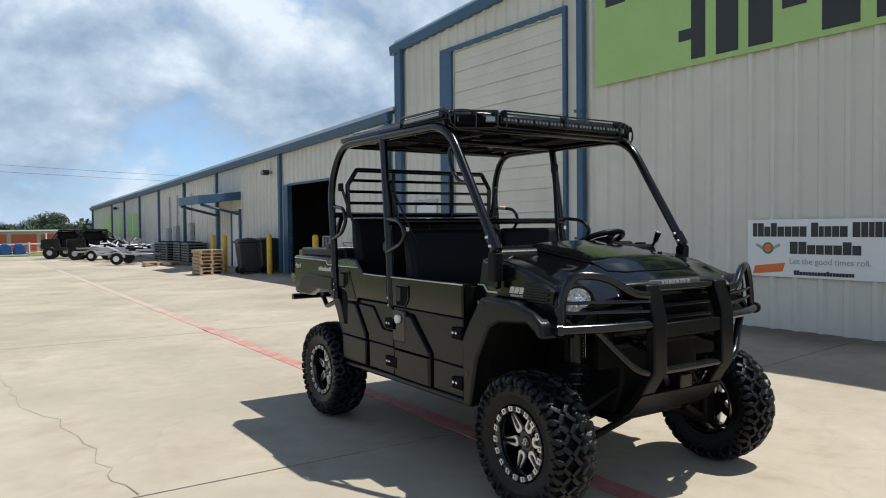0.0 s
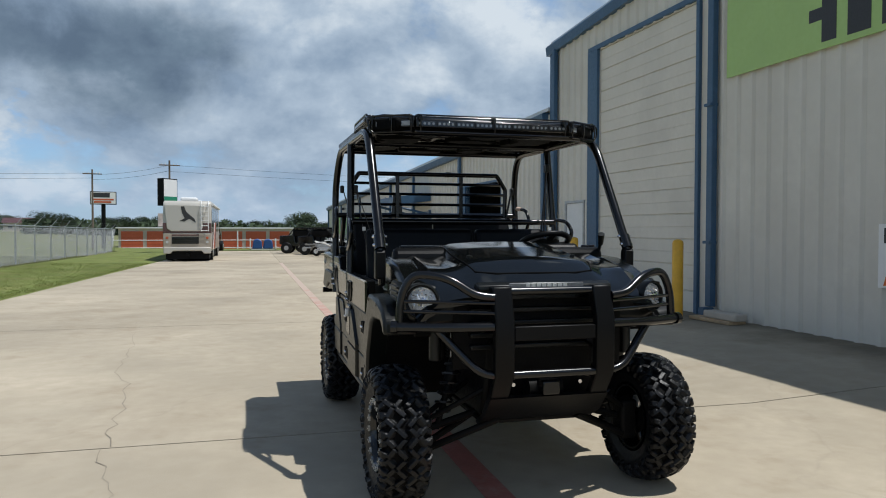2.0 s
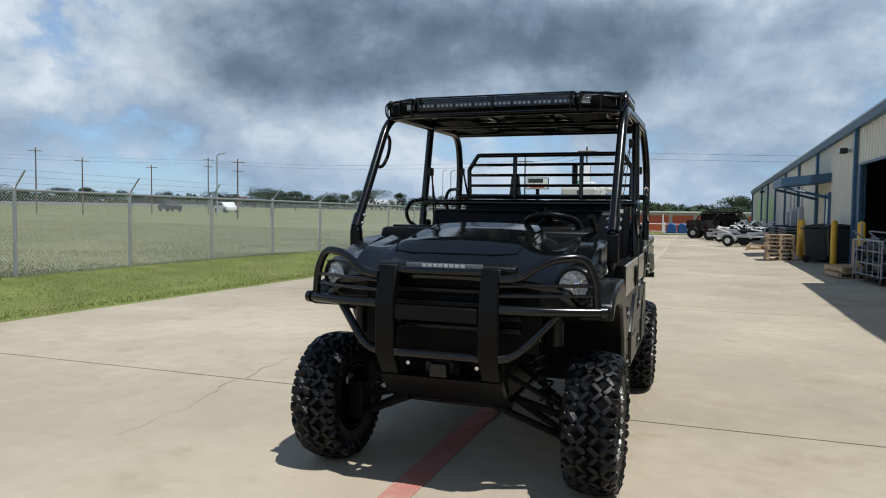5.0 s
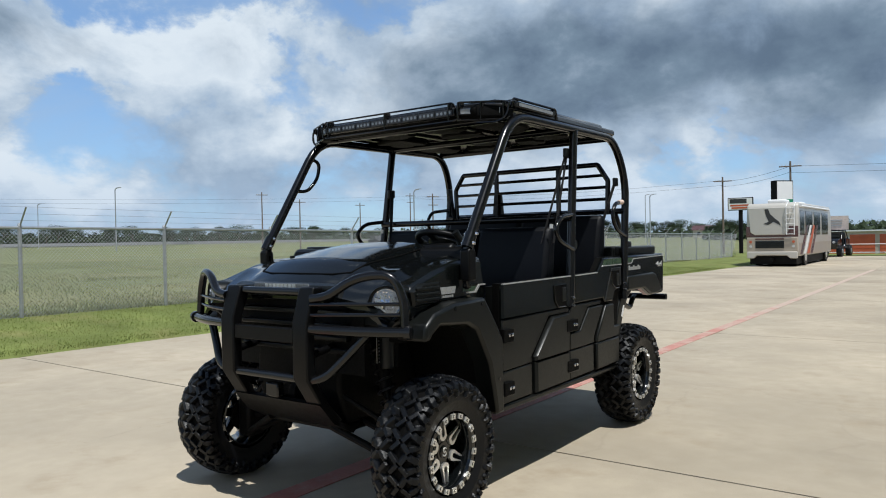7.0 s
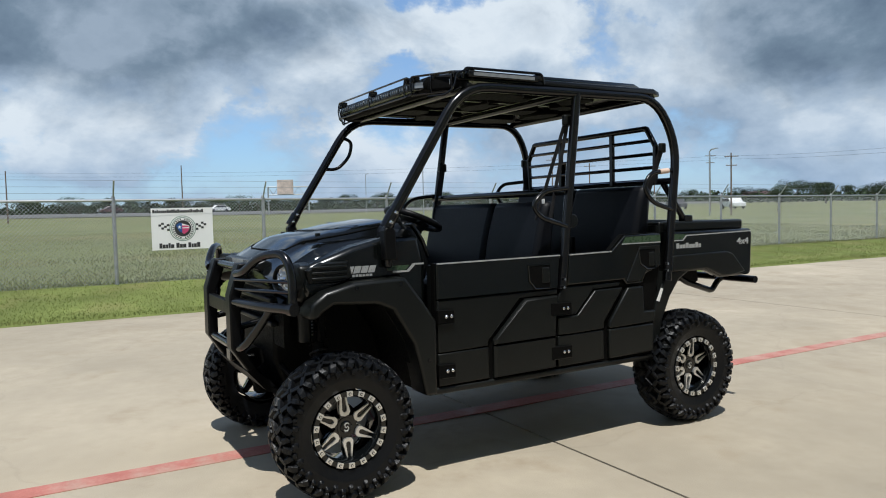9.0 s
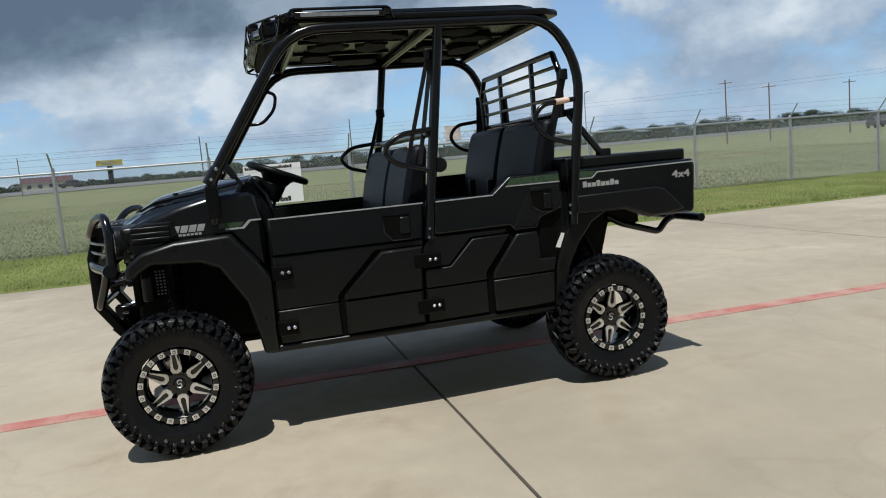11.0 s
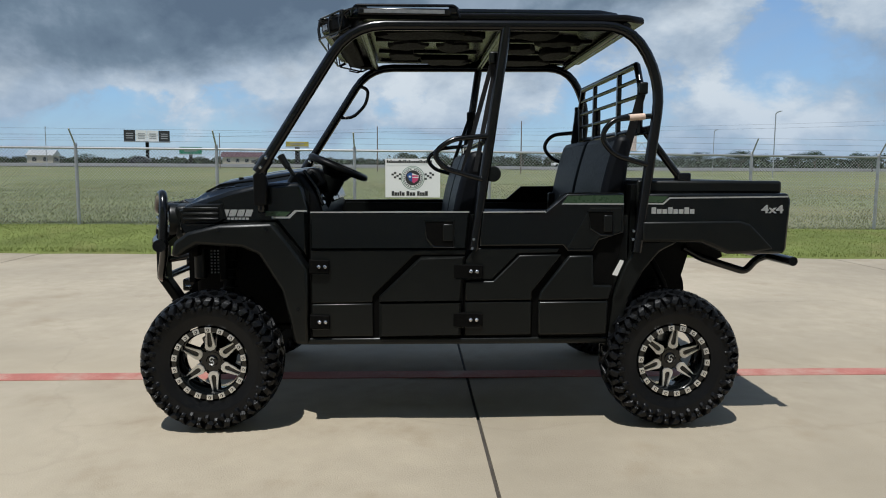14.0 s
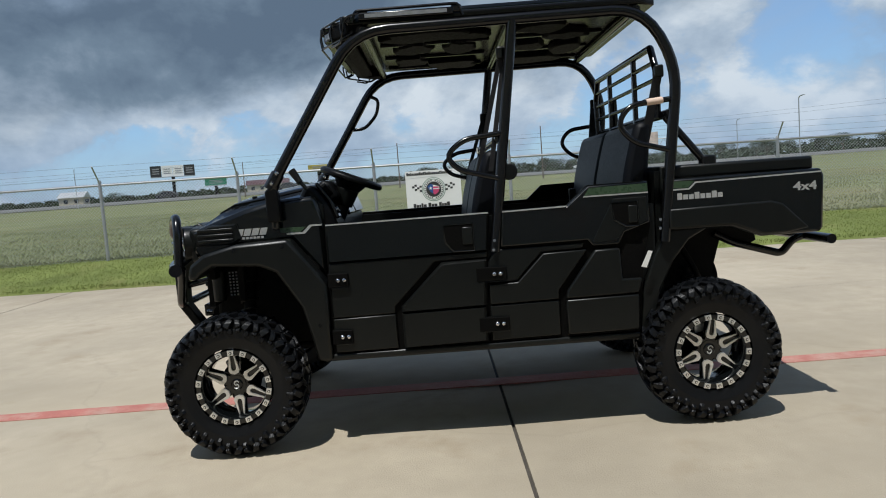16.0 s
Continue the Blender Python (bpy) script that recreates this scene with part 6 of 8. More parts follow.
        for f in (0.03, 0.5, 0.97):
            x, y = xa + (xb - xa) * f, ya + (yb - ya) * f
            part("guard_wire", tubes(0.0045, [(x, y, 1.978), (x, y - 0.008, 2.03), (x, y, 2.076)], rad=0.01, seg=6), M["frame"], v)
            part("guard_block", boxes(((x - 0.012, y + 0.002, 2.046), (x + 0.012, y + 0.045, 2.080))), M["frame"], v, bevel=0.005)
    for s in (-1, 1):
        sb = part("side_light_bar", boxes(((s * 0.725, -0.42, 2.052), (s * 0.757, 0.03, 2.086))), M["frame"], v, "slim light bar along the roof edge", bevel=0.006)
        part("lamp_lens", boxes(((s * 0.7575, -0.39, 2.060), (s * 0.761, 0.00, 2.078))), M["led"], sb)
        bm = B()
        prism(bm, [(s * 0.500, -0.622), (s * 0.725, -0.486), (s * 0.710, -0.460), (s * 0.485, -0.596)], 2.008, 2.052, "z", 0.004)
        cl = part("corner_light_bar", bm, M["frame"], v, bevel=0.004)
        for f in (0.28, 0.72):
            x, y = 0.500 + 0.225 * f, -0.622 + 0.136 * f
            bm = B()
            prism(bm, [(s * (x - 0.042), y - 0.0295), (s * (x + 0.042), y + 0.0213), (s * (x + 0.040), y + 0.0243), (s * (x - 0.044), y - 0.0265)], 2.016, 2.044, "z")
            part("lamp_lens", bm, M["led"], cl)
        part("roof_rail", tubes(0.0075, [(s * 0.745, -0.455, 2.045), (s * 0.748, -0.435, 2.098), (s * 0.748, 0.055, 2.101), (s * 0.745, 0.075, 2.045)], rad=0.02, seg=8), M["frame"], v)
        part("corner_loop", tubes(0.0055, [(s * 0.748, -0.42, 2.088), (s * 0.752, -0.49, 2.070), (s * 0.748, -0.50, 2.00), (s * 0.70, -0.52, 1.965), (s * 0.60, -0.575, 1.965)], rad=0.03, seg=6), M["frame"], v)
        for y in (-0.40, 0.045):
            part("rail_block", boxes(((s * 0.70, y - 0.025, 2.062), (s * 0.750, y + 0.025, 2.098))), M["frame"], v, bevel=0.008)
    return v


vehicle()

# ---- signs ----


def letter_bars(parent, material, x, y, z, height, words, step, rnd, thick=0.003, facing=-1):
    """Plain bars in place of writing: one block a letter, word by word, running from y towards -y (or +y for facing +1)."""
    k = 0.0
    for n in words:
        for i in range(n):
            h = height * (1.0 if i == 0 or rnd.random() < 0.3 else 0.74)
            wide = step * rnd.choice((0.6, 0.8, 0.85, 0.9, 0.9))
            ya, yb = y + facing * k, y + facing * (k + wide)
            part("text_bar", boxes(((x - thick, min(ya, yb), z), (x, max(ya, yb), z + h))), material, parent)
            k += wide + step * 0.10
        k += step * 0.5


def banner():
    b = thing("wall_banner", "white printed banner with black lettering on the steel wall", "banner", BM)
    part("sheet", boxes(((-0.050, -0.50, 0.775), (-0.040, 1.57, 1.468))), M["signwhite"], b)
    rnd = random.Random(2)
    letter_bars(b, M["ink"], -0.050, 1.50, 1.26, 0.165, (8, 5, 6), 0.092, rnd)
    letter_bars(b, M["ink"], -0.050, 1.02, 1.055, 0.145, (8,), 0.105, rnd)
    letter_bars(b, M["ink"], -0.050, 0.97, 0.805, 0.055, (20,), 0.036, rnd)
    text_mesh("slogan", "Let the good times roll.", 0.098, 0.001, M["grey_ink"], b, Matrix.Translation((-0.053, 0.56, 0.965)) @ pose(0, 0, 0, 90, 0, -90))
    bm = B()
    cyl(bm, (-0.0505, 1.30, 1.12), (-0.0535, 1.30, 1.12), 0.072, 20)
    part("emblem_disc", bm, M["highway_green"], b)
    bm = B()
    cyl(bm, (-0.0535, 1.30, 1.12), (-0.0555, 1.30, 1.12), 0.048, 20)
    part("emblem_heart", bm, M["orange"], b)
    for s in (-1, 1):
        bm = B()
        prism(bm, [(1.30 + s * 0.075, 1.10), (1.30 + s * 0.16, 1.15), (1.30 + s * 0.15, 1.18), (1.30 + s * 0.07, 1.14)], -0.0505, -0.053, "x")
        part("emblem_wing", bm, M["grey_ink"], b)
    bm = B()
    prism(bm, [(1.50, 0.80), (1.47, 0.90), (1.08, 0.945), (1.11, 0.84)], -0.0505, -0.0535, "x")
    part("orange_logo", bm, M["orange"], b)
    bm = B()
    prism(bm, [(-0.05, 0.88), (-0.40, 0.84), (-0.42, 0.90), (-0.15, 1.06)], -0.0505, -0.0535, "x")
    part("green_logo", bm, M["lime"], b)
    return b


def green_board():
    b = thing("wall_sign", "large lime green sign board with black figures high on the wall", "sign", BM)
    part("board", boxes(((-0.065, -6.5, 3.55), (-0.045, 4.13, 5.75))), M["lime"], b)
    rnd = random.Random(4)
    part("figure_bar", boxes(((-0.069, 2.18, 3.63), (-0.0655, 2.40, 4.62))), M["ink"], b)
    part("figure_bar", boxes(((-0.069, 2.40, 3.90), (-0.0655, 2.60, 4.05))), M["ink"], b)
    for y0, y1 in ((1.70, 2.02), (1.24, 1.56), (0.22, 0.64), (-0.32, 0.05), (-0.85, -0.45), (-1.95, -1.5), (-2.5, -2.1), (-3.0, -2.65), (-3.6, -3.2)):
        part("figure_bar", boxes(((-0.069, y0, 3.62), (-0.0655, y1, 4.60))), M["ink"], b)
    part("figure_bar", boxes(((-0.069, 0.82, 3.98), (-0.0655, 1.12, 4.12))), M["ink"], b)
    for k in range(16):
        y1 = 3.92 - k * 0.50
        part("text_bar", boxes(((-0.069, y1 - 0.38, 4.70), (-0.0655, y1, 5.45))), M["ink"], b)
    return b


def fence_sign():
    x = FENCE_X + 0.035
    b = thing("fence_sign", "white printed sign wired to the chain-link fence", "sign")
    part("board", boxes(((x, -0.645, 0.815), (x + 0.008, 0.365, 1.525))), M["signwhite"], b)
    rnd = random.Random(9)
    letter_bars(b, M["ink"], x + 0.0105, -0.62, 1.445, 0.055, (26,), 0.036, rnd, 0.0025, 1)
    letter_bars(b, M["ink"], x + 0.0105, -0.53, 0.845, 0.085, (5, 3, 4), 0.058, rnd, 0.0025, 1)
    c = Vector((x, -0.14, 1.175))
    for r, m_, d in ((0.218, "sage", 0.010), (0.205, "signwhite", 0.0115), (0.192, "sage", 0.0125), (0.178, "signwhite", 0.0135), (0.140, "ink", 0.0145)):
        bm = B()
        cyl(bm, c, c + Vector((d, 0, 0)), r, 36)
        part("emblem_disc", bm, M[m_], b)
    for k in range(26):
        a = 2 * math.pi * k / 26
        if abs(math.sin(a)) < 0.18:
            continue
        bm = B()
        box(bm, (0.0135, -0.011, 0.147), (0.0150, 0.011, 0.171), Matrix.Translation(c) @ Matrix.Rotation(a, 4, "X"))
        part("ring_bar", bm, M["ink"], b)
    for m_, pts in (("navy", [(-0.115, 0.055), (-0.05, 0.10), (-0.012, 0.085), (-0.012, -0.075), (-0.06, -0.05)]), ("signwhite", [(-0.012, 0.085), (0.03, 0.07), (0.105, 0.045), (0.105, 0.0), (-0.012, 0.0)]), ("magenta", [(-0.012, 0.0), (0.105, 0.0), (0.085, -0.05), (0.02, -0.10), (-0.012, -0.075)]), ("magenta", [(-0.012, 0.05), (0.09, 0.045), (0.105, 0.02), (-0.012, 0.015)])):
        bm = B()
        prism(bm, [(c.y + p, c.z + q) for p, q in pts], x + 0.0145, x + (0.0165 if m_ != "magenta" else 0.0175), "x")
        part("emblem_patch", bm, M[m_], b)
    bm = B()
    star = [(c.y - 0.055 + (0.034 if k % 2 == 0 else 0.014) * math.sin(math.pi * k / 5), c.z + 0.022 + (0.034 if k % 2 == 0 else 0.014) * math.cos(math.pi * k / 5)) for k in range(10)]
    prism(bm, star, x + 0.0165, x + 0.018, "x")
    part("emblem_star", bm, M["signwhite"], b)
    for s in (-1, 1):
        for i in range(4):
            for j in range(3):
                if (i + j) % 2 == 0:
                    y0 = -0.14 + s * (0.215 + 0.045 * i)
                    z0 = 1.14 + 0.04 * j + 0.012 * i
                    part("flag_check", boxes(((x + 0.008, min(y0, y0 + s * 0.042), z0), (x + 0.0105, max(y0, y0 + s * 0.042), z0 + 0.036))), M["ink"], b)
    return b


# ---- yard clutter ----


def bollard(x, y, h=1.17):
    z = gz(x, y)
    b = thing("bollard", "yellow painted steel bollard standing in the concrete", "bollard", pose(x, y, z), "yellow bollards by the doors")
    bm = B()
    lathe(bm, [(-0.05, 0.078), (h - 0.06, 0.078), (h - 0.025, 0.066), (h - 0.006, 0.035), (h, 0.0001)], 20, "z")
    part("post", bm, M["yellow"], b)
    bm = B()
    lathe(bm, [(0.0, 0.10), (0.012, 0.098), (0.014, 0.079)], 20, "z")
    part("collar", bm, M["concrete"], b)
    return b


def pallet(x, y, z, turn, label="raw pine pallet lying on the concrete", size=1.0):
    p = thing("pallet", label, "pallet", pose(x, y, z, 0, 0, turn) @ Matrix.Diagonal((size, size, size, 1)), "wooden pallets by the wall")
    for k in range(6):
        yy = -0.55 + k * 0.2
        part("deck_board", boxes(((-0.5, yy, 0.122), (0.5, yy + 0.11, 0.142))), M["wood"], p)
    for k in range(3):
        xx = -0.5 + k * 0.455
        part("stringer", boxes(((xx, -0.55, 0.022), (xx + 0.09, 0.56, 0.120))), M["wood"], p)
    for yy in (-0.55, -0.05, 0.45):
        part("bottom_board", boxes(((-0.5, yy, 0.0), (0.5, yy + 0.11, 0.020))), M["wood"], p)
    return p


def wheel_simple(bm, c, axis, r, w):
    a = Vector(axis) * w / 2
    cyl(bm, Vector(c) - a, Vector(c) + a, r, 20)


def bin_(x, y, turn, label):
    b = thing("wheelie_bin", label, "bin", pose(x, y, gz(x, y), 0, 0, turn), "bins by the wall")
    bm = B()
    vs = []
    for z, q in ((0.06, 0.24), (0.95, 0.32)):
        vs += [bm.verts.new((sx * q, sy * q * 1.1, z)) for sx, sy in ((-1, -1), (1, -1), (1, 1), (-1, 1))]
    bm.faces.new(vs[:4][::-1]), bm.faces.new(vs[4:])
    for i in range(4):
        bm.faces.new((vs[i], vs[(i + 1) % 4], vs[4 + (i + 1) % 4], vs[4 + i]))
    part("tub", bm, M["blackplastic"], b, bevel=0.03)
    bm = B()
    prism(bm, [(-0.36, 0.955), (0.36, 0.955), (0.34, 1.02), (0.0, 1.06), (-0.34, 1.02)], -0.34, 0.34, "x")
    part("lid", bm, M["blackplastic"], b, bevel=0.02)
    part("handle", tubes(0.016, [(-0.25, 0.34, 0.93), (-0.25, 0.42, 0.95), (0.25, 0.42, 0.95), (0.25, 0.34, 0.93)], rad=0.03), M["blackplastic"], b)
    for s in (-1, 1):
        bm = B()
        wheel_simple(bm, (s * 0.27, 0.25, 0.10), (1, 0, 0), 0.10, 0.05)
        part("wheel", bm, M["rubber"], b)
    return b


def ac_unit(x, y, turn):
    a = thing("condenser_unit", "grey air-conditioning condenser standing on the concrete", "air conditioner", pose(x, y, gz(x, y), 0, 0, turn), "condensers by the wall")
    part("case", boxes(((-0.38, -0.38, 0.0), (0.38, 0.38, 0.84))), M["accase"], a, bevel=0.02)
    for k in range(7):
        for face in (0, 1):
            z = 0.12 + k * 0.1
            lo, hi = (((-0.395, -0.33, z), (-0.383, 0.33, z + 0.05)) if face == 0 else ((-0.33, -0.395, z), (0.33, -0.383, z + 0.05)))
            part("grille_slat", boxes((lo, hi)), M["chassis"], a)
    bm = B()
    cyl(bm, (0, 0, 0.84), (0, 0, 0.875), 0.30, 20)
    part("fan_guard", bm, M["chassis"], a)
    return a


def trailer(x, y, turn):
    t = thing("boat_trailer", "galvanised small boat trailer parked empty on the yard", "trailer", pose(x, y, gz(x, y), 0, 0, turn), "empty trailers on the yard")
    for s in (-1, 1):
        part("frame_rail", tubes(0.035, [(s * 0.55, 1.4, 0.42), (s * 0.55, -0.6, 0.42), (s * 0.06, -1.7, 0.42)], rad=0.15), M["steel"], t)
        part("bunk", boxes(((s * 0.38, -0.8, 0.55), (s * 0.47, 1.4, 0.62))), M["steel"], t)
        bm = B()
        wheel_simple(bm, (s * 0.72, 0.55, 0.24), (1, 0, 0), 0.24, 0.15)
        wl = part("wheel", bm, M["rubber"], t)
        bm = B()
        wheel_simple(bm, (s * 0.80, 0.55, 0.24), (1, 0, 0), 0.12, 0.02)
        part("rim", bm, M["white"], wl)
        bm = B()
        pts = [(0.55 + 0.32 * math.cos(a), 0.24 + 0.30 * math.sin(a)) for a in spaced(0.2, 2.94, 8)]
        pts += [(0.55 + 0.29 * math.cos(a), 0.24 + 0.27 * math.sin(a)) for a in spaced(2.94, 0.2, 8)]
        prism(bm, pts, s * 0.62, s * 0.84, "x")
        part("mudguard", bm, M["steel"], t)
    for yy in (-0.5, 0.5, 1.3):
        part("cross_member", tubes(0.028, [(-0.55, yy, 0.42), (0.55, yy, 0.42)]), M["steel"], t)
    part("drawbar", tubes(0.04, [(0, -1.3, 0.42), (0, -2.3, 0.42)]), M["steel"], t)
    part("jockey_wheel", tubes(0.025, [(0.1, -2.0, 0.62), (0.1, -2.0, 0.06)]), M["steel"], t)
    part("winch_post", tubes(0.03, [(0, -1.5, 0.42), (0, -1.4, 0.95)]), M["steel"], t)
    return t


def buggy(x, y, turn, label):
    v = thing("parked_buggy", label, "vehicle", pose(x, y, gz(x, y), 0, 0, turn), "parked off-road buggies")
    bm = B()
    prism(bm, [(-1.35, 0.42), (-1.40, 0.78), (-1.15, 0.98), (-0.45, 1.06), (-0.40, 0.62), (0.45, 0.62), (0.50, 1.05), (1.35, 1.02), (1.38, 0.55), (1.0, 0.42)], -0.58, 0.58, "x")
    part("body", bm, M["gloss"], v, bevel=0.04)
    part("seat", boxes(((-0.5, 0.10, 0.62), (0.5, 0.42, 1.30))), M["vinyl"], v, bevel=0.05)
    for s in (-1, 1):
        part("cage", tubes(0.028, [(s * 0.6, -0.62, 1.0), (s * 0.56, -0.30, 1.42), (s * 0.56, 0.52, 1.46), (s * 0.6, 0.85, 1.0)], rad=0.12), M["frame"], v)
        for yy in (-0.95, 0.95):
            bm = B()
            wheel_simple(bm, (s * 0.62, yy, 0.32), (1, 0, 0), 0.32, 0.26)
            wl = part("wheel", bm, M["rubber"], v, bevel=0.04)
            bm = B()
            wheel_simple(bm, (s * 0.755, yy, 0.32), (1, 0, 0), 0.13, 0.02)
            part("rim", bm, M["steel"], wl)
    part("roof", boxes(((-0.58, -0.30, 1.44), (0.58, 0.56, 1.50))), M["chassis"], v, bevel=0.02)
    part("cab_cover", boxes(((-0.55, -0.35, 0.95), (0.55, 0.62, 1.40))), M["chassis"], v, bevel=0.12)
    part("windscreen", boxes(((-0.5, -0.50, 1.10), (0.5, -0.49, 1.25))), M["glass"], v)
    for s in (-1, 1):
        bm = B()
        cyl(bm, (s * 0.42, -1.385, 0.82), (s * 0.42, -1.42, 0.82), 0.07, 16)
        part("headlight", bm, M["lens"], v)
    return v


def wire_cart(x, y, turn, label, w=0.55, d=0.9, h=0.85):
    c = thing("wire_cart", label, "cart", pose(x, y, gz(x, y) + 0.02, 0, 0, turn), "scrap carts by the open bay")
    bm = B()
    for sx in (-w, w):
        tube(bm, fillet([(sx, -d, 0.10), (sx, -d, h), (sx, d, h), (sx, d, 0.10)], 0.08), 0.018, 8)
    frame_ob = part("frame", bm, M["wire"], c)
    for sx in (-w, w):
        for k in range(5):
            yy = -d + 2 * d * (k + 0.5) / 5
            part("side_bar", tubes(0.010, [(sx, yy, 0.10), (sx, yy, h)], seg=6), M["wire"], c)
        for z in (0.14, 0.36, 0.60):
            part("side_rail", tubes(0.012, [(sx, -d, z), (sx, d, z)], seg=6), M["wire"], c)
    for yy in (-d, d):
        for z in (0.14, 0.40, 0.66):
            part("end_rail", tubes(0.012, [(-w, yy, z), (w, yy, z)], seg=6), M["wire"], c)
    part("deck", boxes(((-w, -d, 0.09), (w, d, 0.12))), M["chassis"], c)
    for sx in (-w, w):
        for yy in (-d, d):
            bm = B()
            wheel_simple(bm, (sx, yy, 0.05), (1, 0, 0), 0.055, 0.035)
            part("castor", bm, M["rubber"], c)
    return c


def scrap(x, y, z, turn, label, rnd):
    """A bent tubular frame thrown on the cart."""
    c = thing("scrap_frame", label, "scrap", pose(x, y, z, 0, 0, turn), "scrap on the cart")
    for k in range(3):
        pts = [(rnd.uniform(-0.4, 0.4), rnd.uniform(-0.5, 0.5), rnd.uniform(0.0, 0.65)) for _ in range(4)]
        part("bent_tube", tubes(0.016, pts, rad=0.12, seg=6), M["wire"] if k else M["chassis"], c)
    part("dark_panel", boxes(((-0.3, -0.35, 0.02), (0.1, 0.25, 0.22))), M["blackplastic"], c, bevel=0.04)
    return c


def loose_tyre(x, y, z, m):
    bm = B()
    lathe(bm, [(-0.08, 0.17), (-0.11, 0.22), (-0.10, 0.29), (-0.06, 0.32), (0.06, 0.32), (0.10, 0.29), (0.11, 0.22), (0.08, 0.17), (-0.08, 0.17)], 28)
    t = part("loose_tyre", bm, M["rubber"])
    t.matrix_world = Matrix.Translation((x, y, z)) @ m
    return tagged(t, "worn black tyre lying in the scrap cart", "tyre")


def carton(x, y, z, sx, sy, sz, label):
    c = thing("cardboard_box", label, "box", pose(x, y, z, 0, 0, 7))
    part("carton", boxes(((-sx, -sy, 0), (sx, sy, sz))), M["tan"], c, bevel=0.008)
    part("tape", boxes(((-0.03, -sy - 0.002, sz + 0.0005), (0.03, sy + 0.002, sz + 0.003))), M["tag"], c)
    return c


def motorhome():
    x0, x1, y0, y1, h = -5.0, -3.02, 28.2, 36.4, 2.62
    v = thing("motorhome", "cream and maroon motorhome parked at the edge of the lawn", "motorhome")
    bm = B()
    prof = [(y0 + 0.12, 0.42), (y0 + 0.02, 0.60), (y0 - 0.03, 1.2), (y0 + 0.02, 2.1), (y0 + 0.12, h - 0.10), (y0 + 0.26, h), (y1 - 0.4, h), (y1, h - 0.4), (y1 + 0.1, 1.2), (y1, 0.42)]
    prism(bm, prof, x0, x1, "x")
    part("body", bm, M["rvwhite"], v, bevel=0.07)
    cx = (x0 + x1) / 2
    part("rear_skirt", boxes(((x0 + 0.01, y0 - 0.045, 0.55), (x1 - 0.01, y0 + 0.05, 1.20))), M["rvtan"], v, bevel=0.03)
    part("rear_band", boxes(((x0 - 0.004, y0 - 0.040, 1.22), (x1 + 0.004, y0 + 0.02, 1.66))), M["rvbrown"], v, bevel=0.01)
    bm = B()
    prism(bm, [(x0 + 0.34, 1.30), (x1 - 0.50, 1.30), (x1 - 0.36, 1.42), (x1 - 0.26, 2.44), (x0 + 0.06, 2.44), (x0 + 0.16, 1.42)], y0 - 0.065, y0 + 0.10, "y")
    part("rear_panel", bm, M["rvwhite"], v, bevel=0.03)
    part("radiator_grille", boxes(((x0 + 0.36, y0 - 0.066, 0.76), (x1 - 0.52, y0 - 0.046, 1.06))), M["glass"], v, bevel=0.02)
    for k in range(4):
        part("grille_slat", boxes(((x0 + 0.38, y0 - 0.074, 0.79 + k * 0.07), (x1 - 0.54, y0 - 0.067, 0.81 + k * 0.07))), M["chassis"], v)
    part("tail_slot", boxes(((x0 + 0.36, y0 - 0.066, 1.11), (x1 - 0.52, y0 - 0.046, 1.17))), M["rvbrown"], v)
    bm = B()
    prism(bm, [(x0 + 0.02, 0.62), (x0 + 0.02, 0.34), (x0 + 0.30, 0.34), (x0 + 0.42, 0.46), (x1 - 0.42, 0.46), (x1 - 0.30, 0.34), (x1 - 0.02, 0.34), (x1 - 0.02, 0.62)], y0 - 0.10, y0 + 0.05, "y")
    part("bumper", bm, M["rvwhite"], v, bevel=0.03)
    # dark swept emblem: a plain shape
    bm = B()
    prism(bm, [(cx - 0.26, 2.36), (cx - 0.20, 2.08), (cx - 0.10, 1.86), (cx - 0.30, 1.76), (cx - 0.12, 1.72), (cx + 0.08, 1.84), (cx + 0.36, 1.68), (cx + 0.30, 1.84), (cx + 0.12, 2.0), (cx - 0.04, 2.16), (cx - 0.12, 2.38)], y0 - 0.073, y0 - 0.0655, "y")
    part("emblem", bm, M["ink"], v, "dark swept emblem on the rear panel")
    lad = part("ladder", tubes(0.018, [(x1 - 0.42, y0 - 0.13, 1.30), (x1 - 0.42, y0 - 0.13, 2.45), (x1 - 0.42, y0 + 0.2, h)], [(x1 - 0.12, y0 - 0.13, 1.30), (x1 - 0.12, y0 - 0.13, 2.45), (x1 - 0.12, y0 + 0.2, h)]), M["white"], v)
    for k in range(6):
        part("rung", tubes(0.014, [(x1 - 0.42, y0 - 0.13, 1.33 + k * 0.21), (x1 - 0.12, y0 - 0.13, 1.33 + k * 0.21)], seg=6), M["white"], lad)
    for y in (y0 + 1.6, y1 - 1.4):
        for s, x in ((-1, x0 + 0.14), (1, x1 - 0.14)):
            bm = B()
            wheel_simple(bm, (x, y, 0.40), (1, 0, 0), 0.40, 0.26)
            w = part("wheel", bm, M["rubber"], v)
            bm = B()
            wheel_simple(bm, (x + s * 0.125, y, 0.40), (1, 0, 0), 0.22, 0.03)
            part("rim", bm, M["alu"], w)
    part("underbody", boxes(((x0 + 0.10, y0 + 0.12, 0.10), (x1 - 0.10, y1 - 0.3, 0.44))), M["chassis"], v)
    part("hitch", boxes(((cx - 0.07, y0 - 0.22, 0.22), (cx + 0.07, y0 + 0.14, 0.34))), M["chassis"], v)
